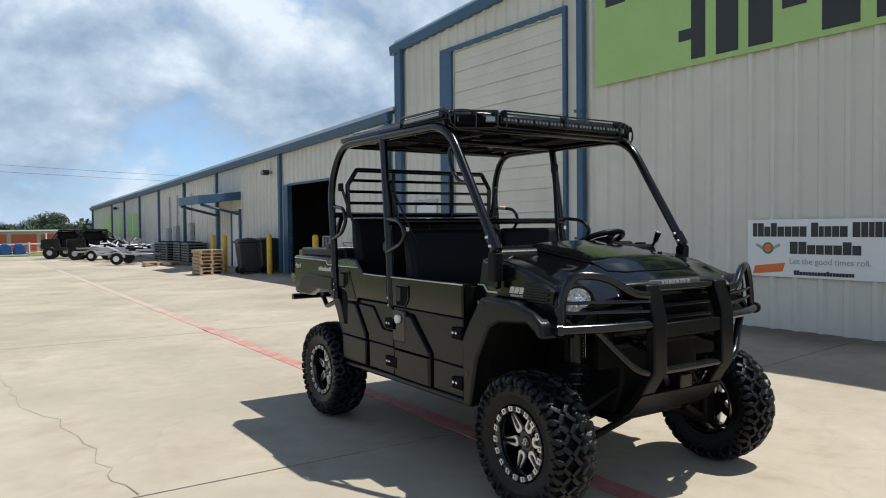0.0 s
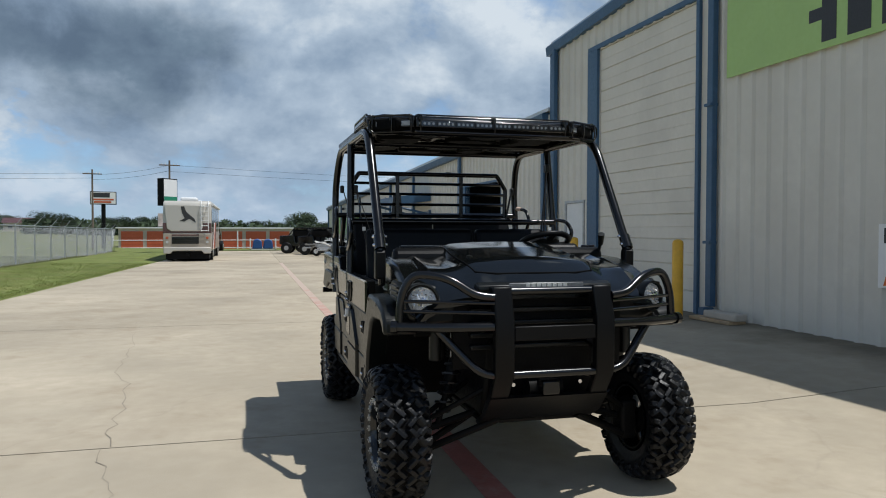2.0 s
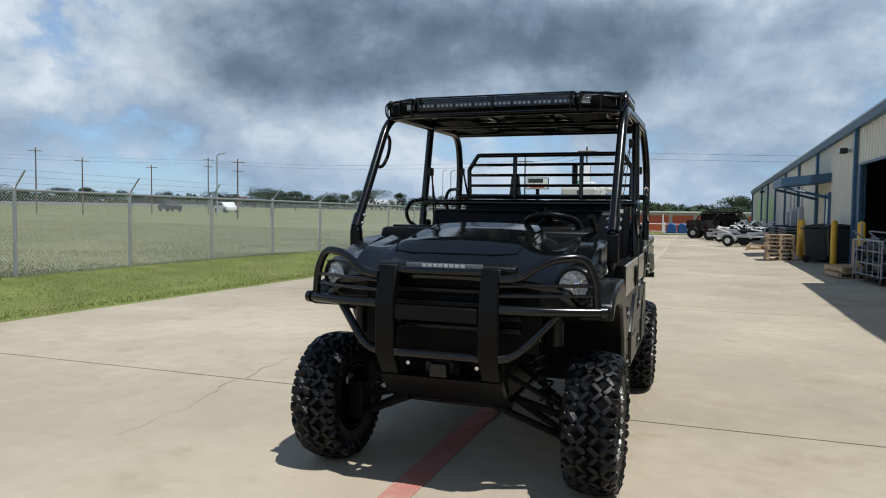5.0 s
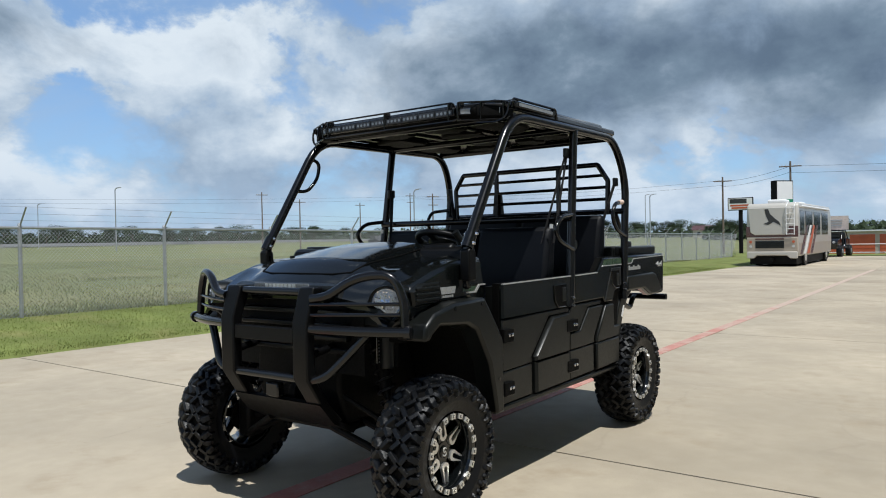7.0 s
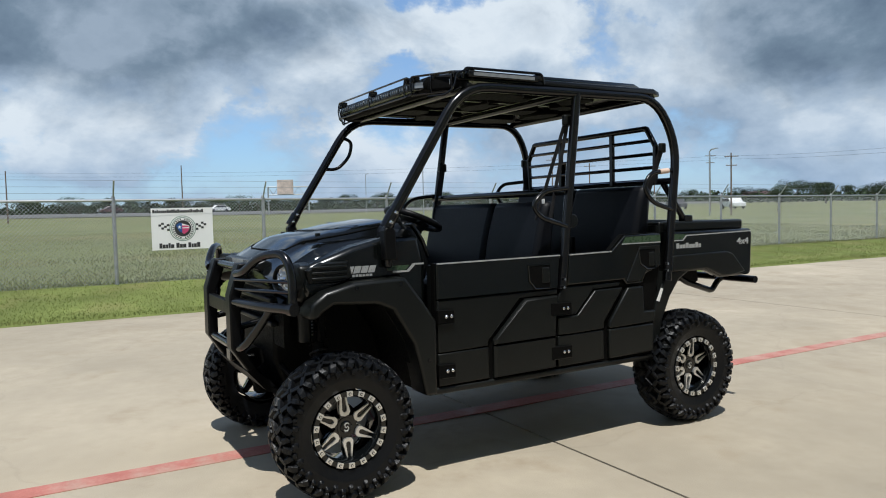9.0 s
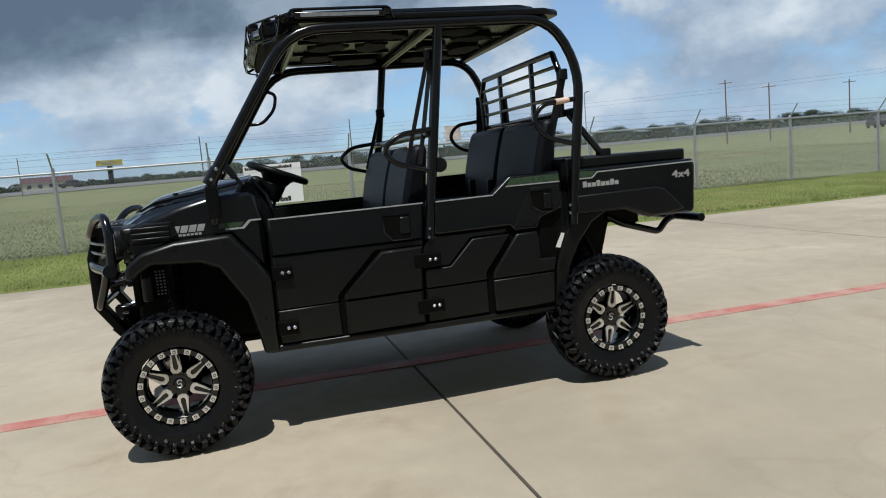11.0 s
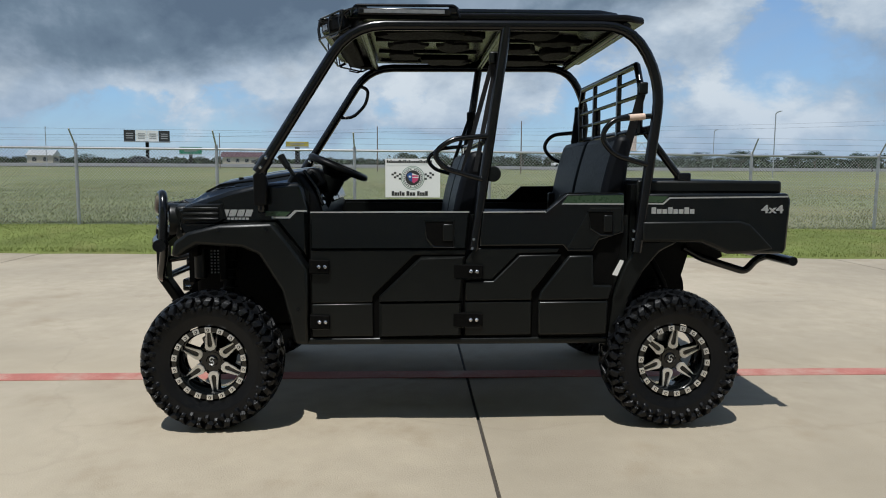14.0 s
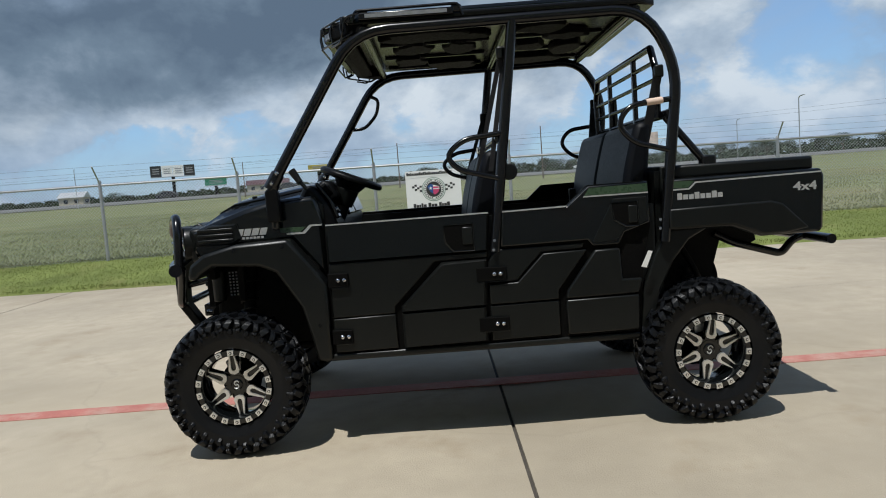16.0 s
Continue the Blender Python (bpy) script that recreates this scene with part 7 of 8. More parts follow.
    # tall dark glazing along the side, with angled paint over it
    for y, w_ in ((y0 + 0.40, 0.9), (y0 + 1.55, 1.6), (y0 + 3.5, 1.6), (y0 + 5.5, 1.7)):
        part("side_window", boxes(((x1 - 0.001, y, 1.28), (x1 + 0.012, y + w_, 2.28))), M["glass"], v, bevel=0.01)
    part("side_skirt", boxes(((x1 - 0.002, y0 + 0.15, 0.46), (x1 + 0.006, y1 - 0.2, 0.96))), M["rvtan"], v)
    for k, mname in enumerate(("rvbrown", "white", "red_door", "rvbrown")):
        bm = B()
        a = y0 + 0.3 + k * 0.75
        prism(bm, [(a, 0.50), (a + 0.5, 0.50), (a + 1.9, 1.70), (a + 1.5, 1.70)], x1 + 0.013 + 0.001 * k, x1 + 0.019 + 0.001 * k, "x")
        part("side_swoosh", bm, M[mname], v)
    for y in (y0 + 0.9, y0 + 4.5):
        part("roof_unit", boxes(((cx - 0.35, y, h), (cx + 0.35, y + 0.9, h + 0.18))), M["white"], v, bevel=0.06)
    part("awning", tubes(0.05, [(x1 + 0.05, y0 + 0.3, 2.46), (x1 + 0.05, y1 - 1.0, 2.46)]), M["white"], v)
    for s, x in ((-1, x0 + 0.17), (1, x1 - 0.17)):
        for z in (1.02, 0.84):
            bm = B()
            cyl(bm, (x, y0 - 0.045, z), (x, y0 - 0.060, z), 0.055, 16)
            part("tail_lamp", bm, M["red_door"] if z > 1 else M["silver"], v)
    return v


def storage_units():
    y0, x0, x1, zb, h = 70.0, -13.5, 24.0, -0.55, 2.0
    b = thing("storage_building", "long low storage building with orange-red roll doors", "building")
    part("wall", boxes(((x0, y0, zb - 0.3), (x1, y0 + 8, zb + h))), M["stucco"], b)
    part("roof", boxes(((x0 - 0.2, y0 - 0.25, zb + h), (x1 + 0.2, y0 + 8.2, zb + h + 0.12))), M["white"], b)
    n = int((x1 - x0) / 2.3)
    for k in range(n):
        x = x0 + 0.25 + k * 2.3
        d = part("roll_door", boxes(((x, y0 - 0.06, zb), (x + 1.95, y0 - 0.003, zb + 1.72))), M["red_door"], b)
        for j in range(5):
            part("door_rib", boxes(((x, y0 - 0.075, zb + 0.2 + j * 0.3), (x + 1.95, y0 - 0.0605, zb + 0.23 + j * 0.3))), M["red_door"], d)
    for k in range(7):
        x = x0 + k * 5.5
        g = part("gate_post", tubes(0.06, [(x, y0 - 3, zb), (x, y0 - 3, zb + 1.8)], seg=8), M["white"], b)
    for z in (0.9, 0.2):
        part("rail", tubes(0.035, [(x0, y0 - 3, zb + z), (x0 + 33, y0 - 3, zb + z)], seg=6), M["white"], b)
    return b


def skip(x, y):
    c = thing("plastic_tub", "blue plastic tubs on a white stand", "tub", pose(x, y, gz(x, y)))
    for k in range(2):
        bm = B()
        prism(bm, [(k * 0.72 - 0.34, 0.10), (k * 0.72 + 0.34, 0.10), (k * 0.72 + 0.30, 0.62), (k * 0.72 + 0.05, 0.80), (k * 0.72 - 0.24, 0.70)], 0.0, 0.9, "y")
        part("tub", bm, M["navy"], c, bevel=0.06)
    part("stand", boxes(((-0.5, 0.0, 0.0), (-0.42, 0.9, 0.8)), ((1.2, 0.0, 0.0), (1.28, 0.9, 0.8)), ((-0.5, 0.0, 0.04), (1.28, 0.9, 0.09))), M["white"], c)
    return c


# ---- distance ----


def utility_pole(x, y, top, arms=2, turn=20):
    z = gz(x, y)
    p = thing("utility_pole", "weathered wooden power pole with crossarms", "utility pole", pose(x, y, z, 0, 0, turn), "power poles beyond the fence")
    bm = B()
    cyl(bm, (0, 0, -0.3), (0, 0, top - z), 0.085, 10, 0.055)
    part("mast", bm, M["pole"], p)
    for k in range(arms):
        zz = top - z - 0.35 - 0.8 * k
        part("crossarm", boxes(((-0.62 + 0.14 * k, -0.12, zz), (0.62 - 0.14 * k, -0.07, zz + 0.07))), M["pole"], p)
        for xx in (-0.45, -0.25, 0.25, 0.45):
            bm = B()
            cyl(bm, (xx, -0.10, zz + 0.07), (xx, -0.10, zz + 0.15), 0.02, 8)
            part("insulator", bm, M["white"], p)
    return p


def wire_run(a, b, sag, n=1, gap=0.5):
    w = thing("power_line", "thin black power cable slung between poles", "cable", group="overhead cables")
    for k in range(n):
        bm = B()
        pts = []
        for i in range(13):
            t = i / 12
            q = Vector(a).lerp(Vector(b), t)
            q.z -= sag * 4 * t * (1 - t) + k * gap
            pts.append(q)
        tube(bm, pts, 0.009, 4)
        part("cable", bm, M["chassis"], w)
    return w


def light_mast(x, y, top):
    z = gz(x, y)
    p = thing("street_lamp", "tall thin grey roadside lamp post", "street lamp", pose(x, y, z), "lamp posts along the road")
    part("mast", tubes(0.06, [(0, 0, -0.2), (0, 0, top - z - 0.2), (0.12, 0.08, top - z), (0.42, 0.28, top - z + 0.08)], seg=8), M["steel"], p)
    part("head", boxes(((0.36, 0.22, top - z + 0.05), (0.66, 0.40, top - z + 0.11))), M["steel"], p)
    return p


def pylon_sign(x, y, w, h, top, turn, face, label, stripes=()):
    z = gz(x, y)
    s = thing("pylon_sign", label, "sign", pose(x, y, z, 0, 0, turn))
    part("mast", tubes(0.16, [(0, 0, -0.2), (0, 0, top - z - h)], seg=10), M["chassis"], s)
    part("cabinet", boxes(((-w / 2, -0.22, top - z - h), (w / 2, 0.22, top - z))), M["chassis"], s, bevel=0.02)
    part("face", boxes(((-w / 2 + 0.06, -0.235, top - z - h + 0.06), (w / 2 - 0.06, -0.221, top - z - 0.06))), face, s)
    for lo, hi, a, b, mm in stripes:
        part("text_bar", boxes(((a * w / 2, -0.245, top - z - h + lo * h), (b * w / 2, -0.2355, top - z - h + hi * h))), mm, s)
    return s


def billboard(x, y, z0, w, h, turn, faces, label):
    g = gz(x, y)
    s = thing("billboard", label, "billboard", pose(x, y, g, 0, 0, turn), "roadside billboards")
    bm = B()
    cyl(bm, (0, 0, -0.5), (0, 0, z0 - g), 0.5, 12)
    part("mast", bm, M["chassis"], s)
    part("catwalk", boxes(((-w / 2, -0.9, z0 - g - 0.25), (w / 2, 0.4, z0 - g - 0.05))), M["steel"], s)
    n = len(faces)
    for k, mm in enumerate(faces):
        a = -w / 2 + w * k / n
        part("panel", boxes(((a + 0.05, -0.3, z0 - g), (a + w / n - 0.05, 0.2, z0 - g + h))), mm, s)
        for j in range(3):
            part("text_bar", boxes(((a + w / n * 0.2, -0.34, z0 - g + h * (0.25 + 0.2 * j)), (a + w / n * 0.8, -0.301, z0 - g + h * (0.33 + 0.2 * j)))), M["grey_ink"], s)
    return s


def tree_parts(rnd, h, spread):
    bm = B()
    trunk_h = h * 0.42
    pts = [Vector((0, 0, -0.3)), Vector((rnd.uniform(-.1, .1), rnd.uniform(-.1, .1), trunk_h * 0.6)), Vector((rnd.uniform(-.3, .3), rnd.uniform(-.3, .3), trunk_h))]
    cyl(bm, pts[0], pts[1], 0.045 * h, 8, 0.033 * h)
    cyl(bm, pts[1], pts[2], 0.033 * h, 8, 0.024 * h)
    clumps = []
    for k in range(9):
        a = rnd.uniform(0, 6.28)
        r = spread * rnd.uniform(0.25, 0.85)
        tip = Vector((math.cos(a) * r, math.sin(a) * r, h * rnd.uniform(0.50, 0.90)))
        cyl(bm, pts[2] if k % 2 else pts[1].lerp(pts[2], 0.5), tip, 0.014 * h, 5, 0.004 * h)
        clumps.append((tip, spread * rnd.uniform(0.30, 0.52)))
    clumps.append((Vector((0, 0, h * 0.86)), spread * 0.45))
    lf = bmesh.new()
    for c, r in clumps:
        for _ in range(260):
            d = Vector((rnd.gauss(0, 1), rnd.gauss(0, 1), rnd.gauss(0, 0.8))).normalized() * r * rnd.uniform(0.55, 1.05)
            p = c + Vector((d.x, d.y, d.z * 0.72))
            s = h * rnd.uniform(0.010, 0.020)
            u = Vector((rnd.gauss(0, 1), rnd.gauss(0, 1), rnd.gauss(0, 1))).normalized()
            w = u.orthogonal().normalized()
            vs = [lf.verts.new(p + q) for q in (u * s * 1.5, w * s, -u * s * 1.2, -w * s)]
            lf.faces.new(vs)
    return bm, lf


def trees():
    rnd = random.Random(21)
    kinds = []
    for k in range(5):
        t = thing("tree", "dark green broad-leaved tree in the far hedge line", "tree", group="trees along the far side of the field")
        a, b = tree_parts(rnd, 6.0, 3.2 + 0.4 * k)
        part("trunk", a, M["bark"], t)
        me = mesh_of("crown", b, M["leaf"], smooth=False)
        c = new("crown", me)
        c.parent = t
        kinds.append(t)
    spots = []
    for k in range(230):
        az = -148 + 178 * (k + rnd.uniform(0, 1)) / 230
        near = -100 < az < -50
        d = rnd.uniform(230, 330)
        sc = rnd.uniform(0.65, 1.2)
        if rnd.random() < 0.16 and az < -18:
            d, sc = rnd.uniform(170, 220), rnd.uniform(0.55, 0.85)
        if az > -16:
            d, sc = rnd.uniform(150, 200), rnd.uniform(0.5, 0.75)
        low = 0.45 if az < -92 else 0.78 if az < -35 else 1.0
        spots.append((math.sin(radians(az)) * d, math.cos(radians(az)) * d, sc * low))
    spots.append((4.9, 78.0, 0.62))
    spots.append((-48.0, 70.5, 0.42))
    first = list(kinds)
    for i, (x, y, s) in enumerate(spots):
        m = pose(x, y, gz(x, y), 0, 0, rnd.uniform(0, 360))
        if i < len(first):
            ob = first[i]
            ob.matrix_world = m
        else:
            ob = copy_thing(first[i % len(first)], m)
        ob.scale = (s * 1.15, s * 1.15, s)


def hedge():
    """The dim lower growth between the far trees."""
    rnd = random.Random(8)
    vs, fs = [], []
    for k in range(36000):
        az = radians(rnd.uniform(-150, 30))
        d = rnd.uniform(240, 345) if az < radians(-16) else rnd.uniform(150, 190)
        x, y = math.sin(az) * d, math.cos(az) * d
        z = gz(x, y) + 0.2 + rnd.random() ** 1.3 * (2.6 + 2.2 * noise.noise((x * 0.05, y * 0.05, 0))) * (0.6 if az < radians(-92) else 1.0)
        s = rnd.uniform(0.25, 0.6)
        u = Vector((rnd.gauss(0, 1), rnd.gauss(0, 1), rnd.gauss(0, 0.7))).normalized()
        w = u.orthogonal().normalized()
        p = Vector((x, y, z))
        n = len(vs)
        vs += [tuple(p + q * s) for q in (u * 1.4, w, -u * 1.4, -w)]
        fs.append((n, n + 1, n + 2, n + 3))
    me = bpy.data.meshes.new("far_scrub")
    me.from_pydata(vs, [], fs)
    me.materials.append(M["leaf"])
    return tagged(new("far_scrub", me), "dark green scrub along the far edge of the field", "scrub", kind="stuff")


def far_road():
    bm = B()
    rows = []
    for k in range(25):
        y = -200 + k * 20
        x = -152 - 0.06 * y
        rows.append([bm.verts.new((x + d, y, gz(x, y) + h)) for d, h in ((-12.0, 0.0), (-9.0, 0.6), (7.0, 0.6), (9.5, 0.4), (14.0, -0.05))])
    for a, b in zip(rows, rows[1:]):
        for i in range(4):
            bm.faces.new((a[i], a[i + 1], b[i + 1], b[i]))
    return tagged(part("road", bm, M["asphalt"]), "grey highway on a low bank across the far side of the field", "road", kind="structure")


def far_car(x, y, turn, colour, label):
    z = gz(x, y) + (0.62 if x < -140 else 0.13)
    c = thing("car", label, "car", pose(x, y, z, 0, 0, turn), "cars on the far road")
    bm = B()
    prism(bm, [(-2.2, 0.3), (-2.2, 0.8), (-1.2, 0.95), (-0.6, 1.45), (1.0, 1.45), (1.7, 0.95), (2.2, 0.85), (2.2, 0.3)], -0.85, 0.85, "x")
    part("body", bm, colour, c, bevel=0.08)
    bm = B()
    prism(bm, [(-1.05, 0.98), (-0.55, 1.38), (0.95, 1.38), (1.5, 0.98)], -0.87, 0.87, "x")
    part("windows", bm, M["glass"], c)
    for yy in (-1.35, 1.35):
        for s in (-1, 1):
            bm = B()
            wheel_simple(bm, (s * 0.8, yy, 0.32), (1, 0, 0), 0.32, 0.2)
            part("wheel", bm, M["rubber"], c)
    return c


def far_house(x, y, turn, roof, label, w=9.0):
    h = thing("house", label, "house", pose(x, y, gz(x, y), 0, 0, turn), "low buildings beyond the field")
    part("wall", boxes(((-w / 2, -3, -0.3), (w / 2, 3, 2.4))), M["stucco"], h)
    bm = B()
    prism(bm, [(-3.4, 2.4), (0, 3.9), (3.4, 2.4)], -w / 2 - 0.4, w / 2 + 0.4, "x")
    part("roof", bm, roof, h)
    for k in range(3):
        part("window", boxes(((-w / 2 + 1.2 + k * 2.6, -3.03, 0.9), (-w / 2 + 2.2 + k * 2.6, -3.003, 1.9))), M["glass"], h)
    return h


def gantry(x, y, turn):
    z = gz(x, y)
    g = thing("sign_gantry", "steel highway gantry carrying the back of a road sign", "sign gantry", pose(x, y, z, 0, 0, turn))
    for s in (-4, 4):
        part("leg", tubes(0.15, [(s, 0, -0.3), (s, 0, 7.0 - z)], seg=8), M["steel"], g)
    for zz in (7.0 - z, 5.4 - z):
        part("chord", tubes(0.09, [(-4, 0, zz), (4, 0, zz)], seg=6), M["steel"], g)
    for k in range(8):
        part("lattice", tubes(0.05, [(-4 + k, 0, 5.4 - z if k % 2 else 7.0 - z), (-3 + k, 0, 7.0 - z if k % 2 else 5.4 - z)], seg=5), M["steel"], g)
    part("sign_panel", boxes(((-2.2, -0.3, 5.5 - z), (1.0, -0.15, 8.4 - z))), M["tan_sign"], g)
    return g


def cracks():
    """Hairline cracks wandering over the slabs."""
    rnd = random.Random(13)
    c = thing("concrete_crack", "dark hairline cracks wandering over the concrete slab", "crack", kind="structure")
    for x, y, steps, dx, dy in ((-2.31, 0.22, 44, -0.010, 0.16), (-2.36, 0.15, 14, 0.012, -0.13)):
        bm = B()
        rows = []
        for k in range(steps):
            wdt = 0.0035 * rnd.uniform(0.6, 1.8) * (1 - 0.7 * k / steps)
            rows.append([bm.verts.new((x - wdt, y, gz(x, y) + 0.0015)), bm.verts.new((x + wdt, y, gz(x, y) + 0.0015))])
            x += dx + rnd.gauss(0, 0.035)
            y += dy * rnd.uniform(0.6, 1.3)
        for a, b in zip(rows, rows[1:]):
            bm.faces.new((a[0], a[1], b[1], b[0]))
        part("crack", bm, M["crack"], c)


banner(), green_board(), fence_sign()
for bx, by in ((4.47, 7.72), (4.52, 4.38), (4.45, 13.3), (4.40, 16.5), (3.98, 19.4), (4.10, 21.1)):
    bollard(bx, by)
motorhome(), storage_units(), skip(-0.9, 46.5)
for k in range(7):
    pallet(3.32 + 0.02 * (k % 2), 19.0, gz(3.32, 19) + 0.108 * k, 2 - 1.5 * (k % 3), "raw pine pallet in a neat stack", 0.75)
pallet(3.9, 25.4, gz(3.9, 25.4), 10)
pallet(3.3, 26.0, gz(3.3, 26), -6)
pallet(4.2, 12.75, gz(4.2, 12.75), 8, size=0.8), pallet(4.22, 12.8, gz(4.2, 12.8) + 0.116, 14, size=0.8)
bin_(4.15, 17.6, 84, "tall black plastic wheelie bin with closed lid")
bin_(4.62, 17.3, 95, "black plastic wheelie bin against the wall")
bin_(4.42, 18.4, 80, "black plastic wheelie bin beside a bollard")
for yy in (24.3, 25.6, 27.0, 28.2):
    ac_unit(4.15 if yy > 26 else 4.3, yy, 3)
trailer(3.0, 28.4, 62), trailer(3.3, 31.2, 70), trailer(2.8, 33.4, 55)
for jx, jy, jt in ((2.9, 28.2, 20), (3.2, 29.6, 75), (3.4, 31.0, 130), (2.9, 32.6, 40), (3.6, 30.2, 160), (3.1, 33.6, 95)):
    jr = random.Random(jt)
    junk = thing("trailer_part", "silver trailer tubing and brackets heaped on a trailer", "scrap", pose(jx, jy, gz(jx, jy) + 0.56, 0, 0, jt), "trailer parts in a heap")
    for k in range(5):
        a = Vector((jr.uniform(-0.8, 0.8), jr.uniform(-0.6, 0.6), jr.uniform(0.0, 0.25)))
        part("tubing", tubes(0.03, [a, a + Vector((jr.uniform(-0.9, 0.9), jr.uniform(-0.7, 0.7), jr.uniform(-0.1, 0.35)))], seg=6), M["steel"] if k % 2 else M["white"], junk)
    part("bracket", boxes(((-0.3, -0.25, 0.0), (0.25, 0.2, 0.14))), M["chassis"], junk, bevel=0.02)
buggy(1.7, 38.2, 78, "black off-road buggy parked by the long steel wall")
buggy(2.6, 40.6, 84, "black off-road buggy parked in a row")
buggy(2.6, 35.4, 70, "black off-road buggy with roof beside the trailers")
buggy(-4.9, 42.2, 10, "black off-road buggy parked behind the motorhome")
buggy(-3.9, 43.0, -6, "black off-road buggy parked behind the motorhome")
wire_cart(4.58, 11.1, 8, "grey wire mesh cart filled with scrap parts", 0.42, 0.72, 0.8)
wire_cart(4.62, 12.15, -10, "grey steel stock cart beside the open bay", 0.36, 0.36, 1.1)
loose_tyre(4.45, 11.2, 0.55, pose(0, 0, 0, 0, 62, 15))
loose_tyre(4.40, 11.75, 0.62, pose(0, 0, 0, 0, 50, 70))
rnd_scrap = random.Random(31)
for sx, sy, sz in ((4.55, 10.8, 0.32), (4.58, 11.4, 0.45), (4.62, 12.1, 0.35), (4.50, 11.1, 0.62)):
    scrap(sx, sy, sz, rnd_scrap.uniform(0, 180), "bent grey tubing and black panels piled on a cart", rnd_scrap)
carton(4.75, 14.15, gz(4.75, 14.15), 0.25, 0.3, 0.75, "brown cardboard box standing by the open bay")
bm = B()
box(bm, (-0.02, -0.35, 0.0), (0.02, 0.35, 1.45), Matrix.Translation((4.85, 10.75, 0.12)) @ Matrix.Rotation(radians(14), 4, "Y"))
tagged(part("leaning_board", bm, M["white"]), "scuffed white board leaning on the wall", "board")
bm = B()
box(bm, (-0.09, -0.55, 0.0), (0.09, 0.55, 0.09), pose(4.75, 9.9, gz(4.75, 9.9), 0, 0, 12))
tagged(part("splash_block", bm, M["stucco"], bevel=0.02), "pale concrete splash block under the downpipe", "splash block")

bm = B()
box(bm, (-0.10, -0.34, 0.0), (0.10, 0.34, 0.10), pose(4.93, 3.86, gz(4.93, 3.86) + 0.045, 0, 0, 2))
tagged(part("splash_block", bm, M["stucco"], bevel=0.02), "pale concrete splash block lying on a brown plank", "splash block")
bm = B()
box(bm, (-0.14, -0.42, 0.0), (0.14, 0.42, 0.045), pose(4.90, 4.0, gz(4.90, 4.0), 0, 0, 4))
tagged(part("plank", bm, M["wood"], bevel=0.006), "weathered brown plank lying by the steel wall", "plank")

far_road()
utility_pole(-12.0, 50.5, 5.55, 1, 12)
utility_pole(-6.3, 44.2, 5.75, 1, 8)
for px, py, pt, ar in ((-54.0, 66.5, 7.3, 2), (-39.5, 52.0, 5.9, 2), (-84.6, 13.2, 7.4, 0), (-86.0, -4.4, 6.7, 0), (-58.8, 47.2, 6.9, 1), (-56.2, 50.2, 6.1, 1), (-111.8, -30.3, 7.0, 0), (-58.4, 62.1, 6.2, 1)):
    utility_pole(px, py, pt, ar, 60)
for lx, ly, lt in ((-75.9, 40.4, 8.0), (-41.1, 51.1, 6.3), (-28.5, 80.3, 6.3), (-39.7, 108.4, 8.0), (-120, 52, 8.5), (-118, -60, 8.0)):
    light_mast(lx, ly, lt)
wire_run((-54.0, 66.5, 7.0), (-12.0, 50.5, 5.3), 0.5, 2, 0.35)
wire_run((-12.0, 50.5, 5.2), (-6.3, 44.2, 5.45), 0.15, 2, 0.35)
wire_run((-6.3, 44.2, 5.45), (60, 62, 6.8), 0.8, 2, 0.4)
wire_run((-39.5, 52.0, 5.6), (-54.0, 66.5, 7.0), 0.2, 1)
wire_run((-54.0, 66.5, 6.9), (-86.0, -4.4, 6.5), 0.6, 2, 0.4)
wire_run((-86.0, -4.4, 6.4), (-111.8, -90, 6.8), 0.6, 2, 0.4)
pylon_sign(-12.6, 57.8, 1.9, 1.02, 4.35, 8, M["signwhite"], "white pylon sign with red and black bars on a dark mast", ((0.55, 0.9, -0.85, 0.5, M["ink"]), (0.32, 0.45, -0.8, 0.8, M["red_door"]), (0.12, 0.26, -0.7, 0.6, M["red_door"])))
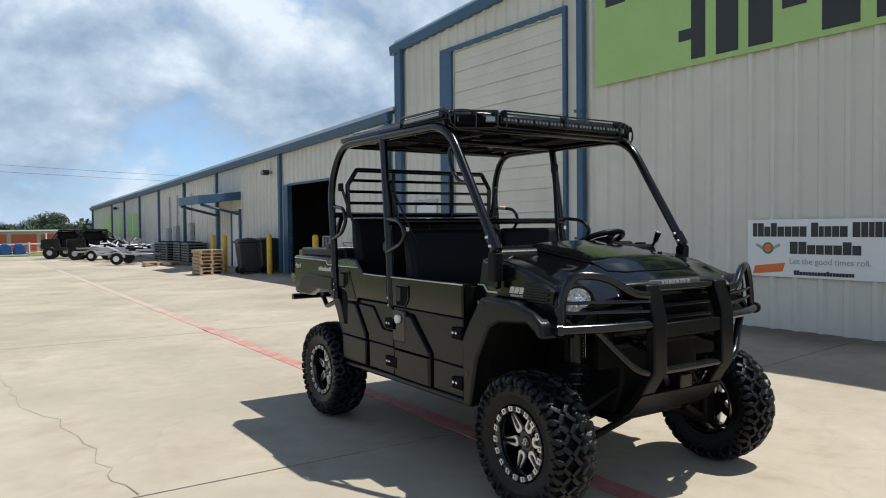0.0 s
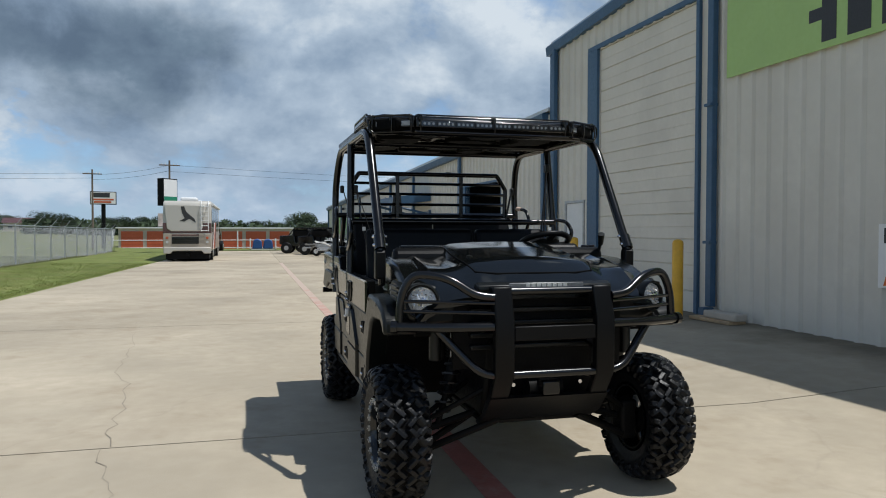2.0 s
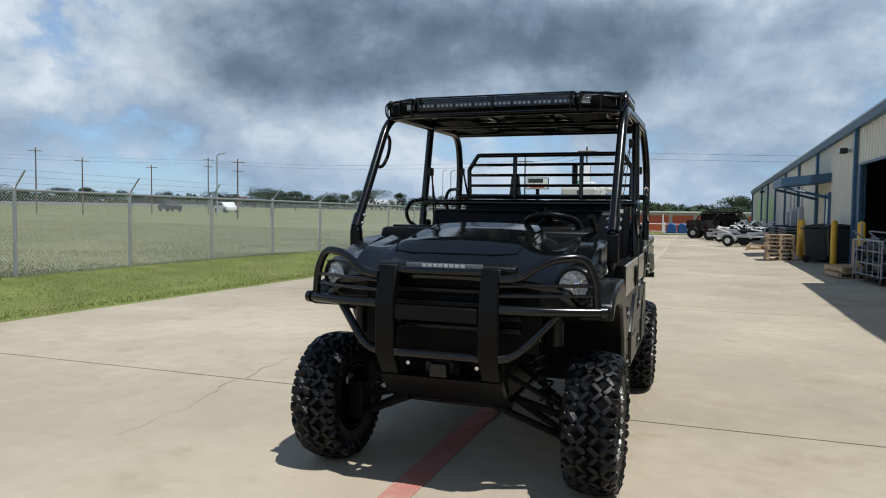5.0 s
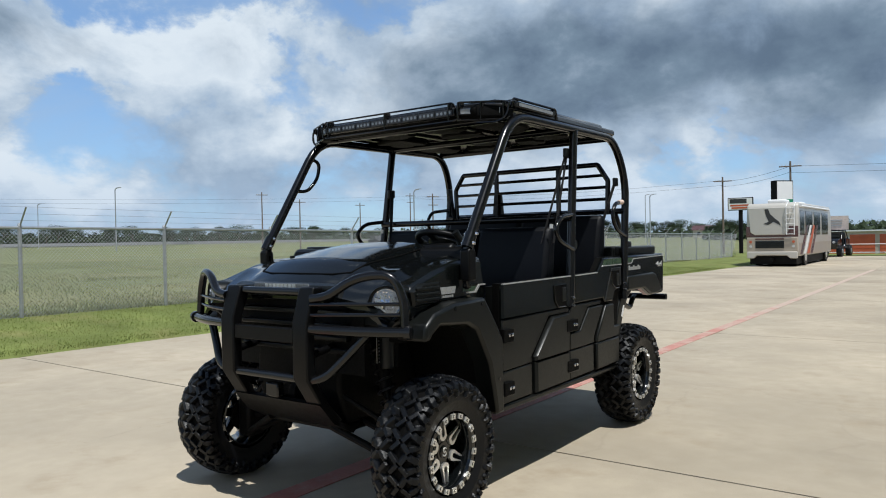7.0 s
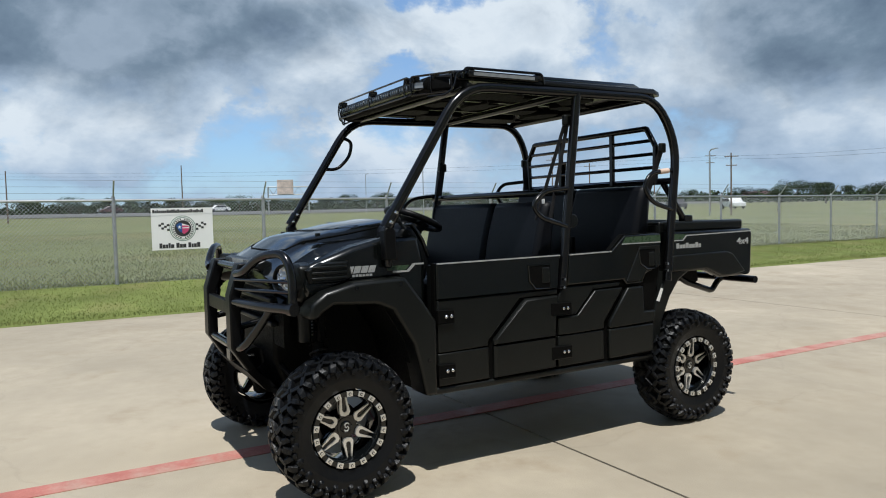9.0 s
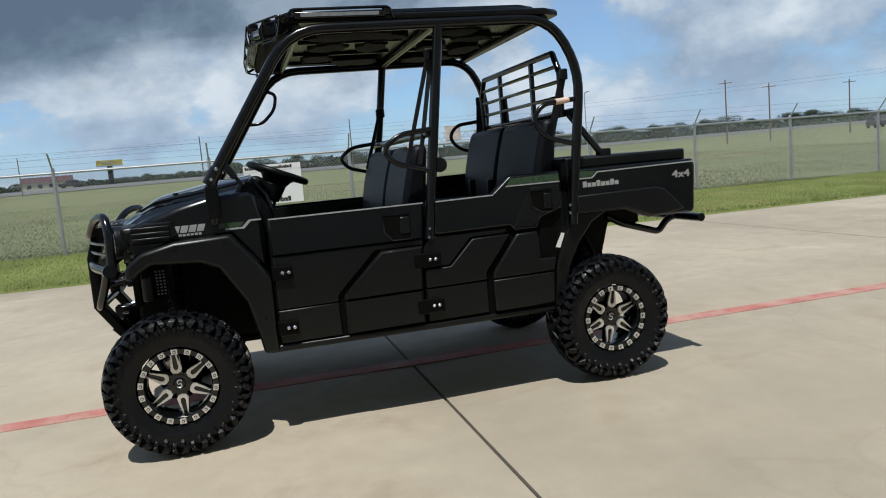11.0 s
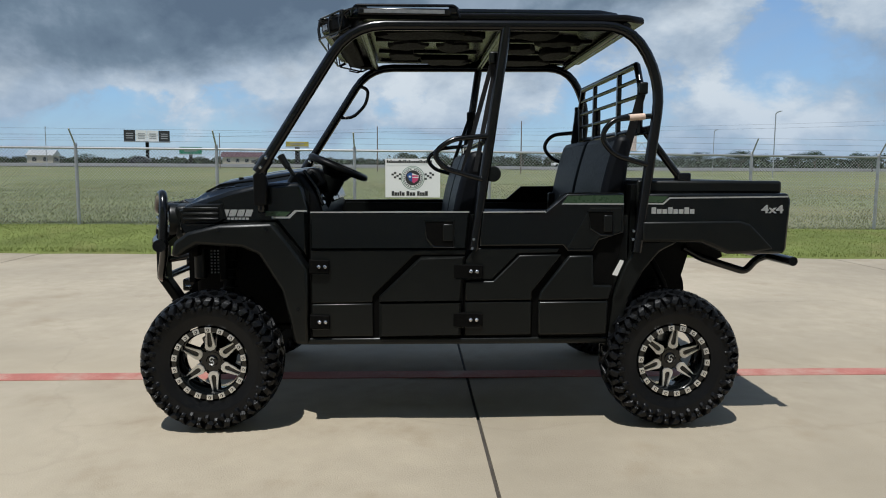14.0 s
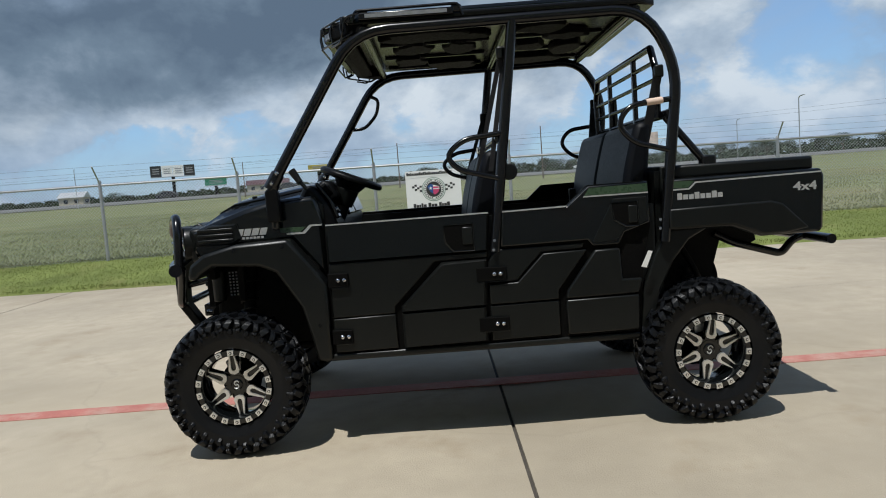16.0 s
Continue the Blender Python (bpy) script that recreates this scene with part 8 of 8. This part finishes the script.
pylon_sign(-6.05, 40.5, 1.15, 1.6, 4.35, 52, M["signwhite"], "tall white and green pylon sign beside the motorhome", ((0.06, 0.34, -0.9, 0.9, M["highway_green"]),))
billboard(-212.3, -77.2, 9.4, 12.5, 3.2, 112, (M["ink"], M["signwhite"], M["signwhite"], M["ink"]), "roadside billboard with white and black panels")
billboard(-143.9, -23.2, 6.1, 4.6, 0.9, 98, (M["ochre"],), "small dull yellow roadside billboard")
billboard(-216.0, -65.9, 6.0, 6.4, 2.0, 106, (M["highway_green"],), "green highway sign board beside the road")
billboard(-10.0, 85.2, 1.7, 3.4, 1.5, 8, (M["tan_sign"],), "faded printed billboard behind the storage units")
gantry(-138.9, 43.3, 70)
far_house(-62, 225, 10, M["rvbrown"], "pale low house with a red-brown roof", 12)
far_house(-108, 235, 20, M["roofmetal"], "pale low house with a grey roof", 12)
far_house(-168, 228, 35, M["rvbrown"], "pale low house with a brown roof", 10)
far_house(-190, -96, 100, M["roofmetal"], "pale grey-roofed shed by the road", 6)
far_house(-215, -50, 100, M["rvbrown"], "long low shop with a brown roof", 12)
far_car(-150.5, 32, 4, M["white"], "white car on the far road")
far_car(-148.0, -56, 4, M["ink"], "black car on the far road")
far_car(-143.5, -30, 4, M["ink"], "black car on the far road")
far_car(-60, 78, 60, M["white"], "white car parked beyond the field")
far_car(-66, 74, 60, M["ink"], "dark car parked beyond the field")
far_car(-157, 12, 4, M["rvbrown"], "dark red car on the far road")
trees(), hedge()
cracks()
blades("lawn_grass", 70000, lambda r: (lambda y: (edge_x(y) + 0.05 + (-9.1 - edge_x(y)) * r.random() ** 1.1, y))(r.uniform(-11, 26)), lambda r, x, y: r.uniform(0.010, 0.030) * (1.6 if x > edge_x(y) - 0.12 else 1.0), M["blade"], "short mown lawn grass blades", 0.006)
blades("field_grass", 110000, lambda r: (-9.15 - 30 * r.random() ** 2.2, r.uniform(-20, 34)), lambda r, x, y: r.uniform(0.02, 0.075) * (0.8 + 0.9 * noise.noise((x * 0.35, y * 0.35, 3))), M["tallblade"], "tall rough grass standing beyond the fence", 0.012)
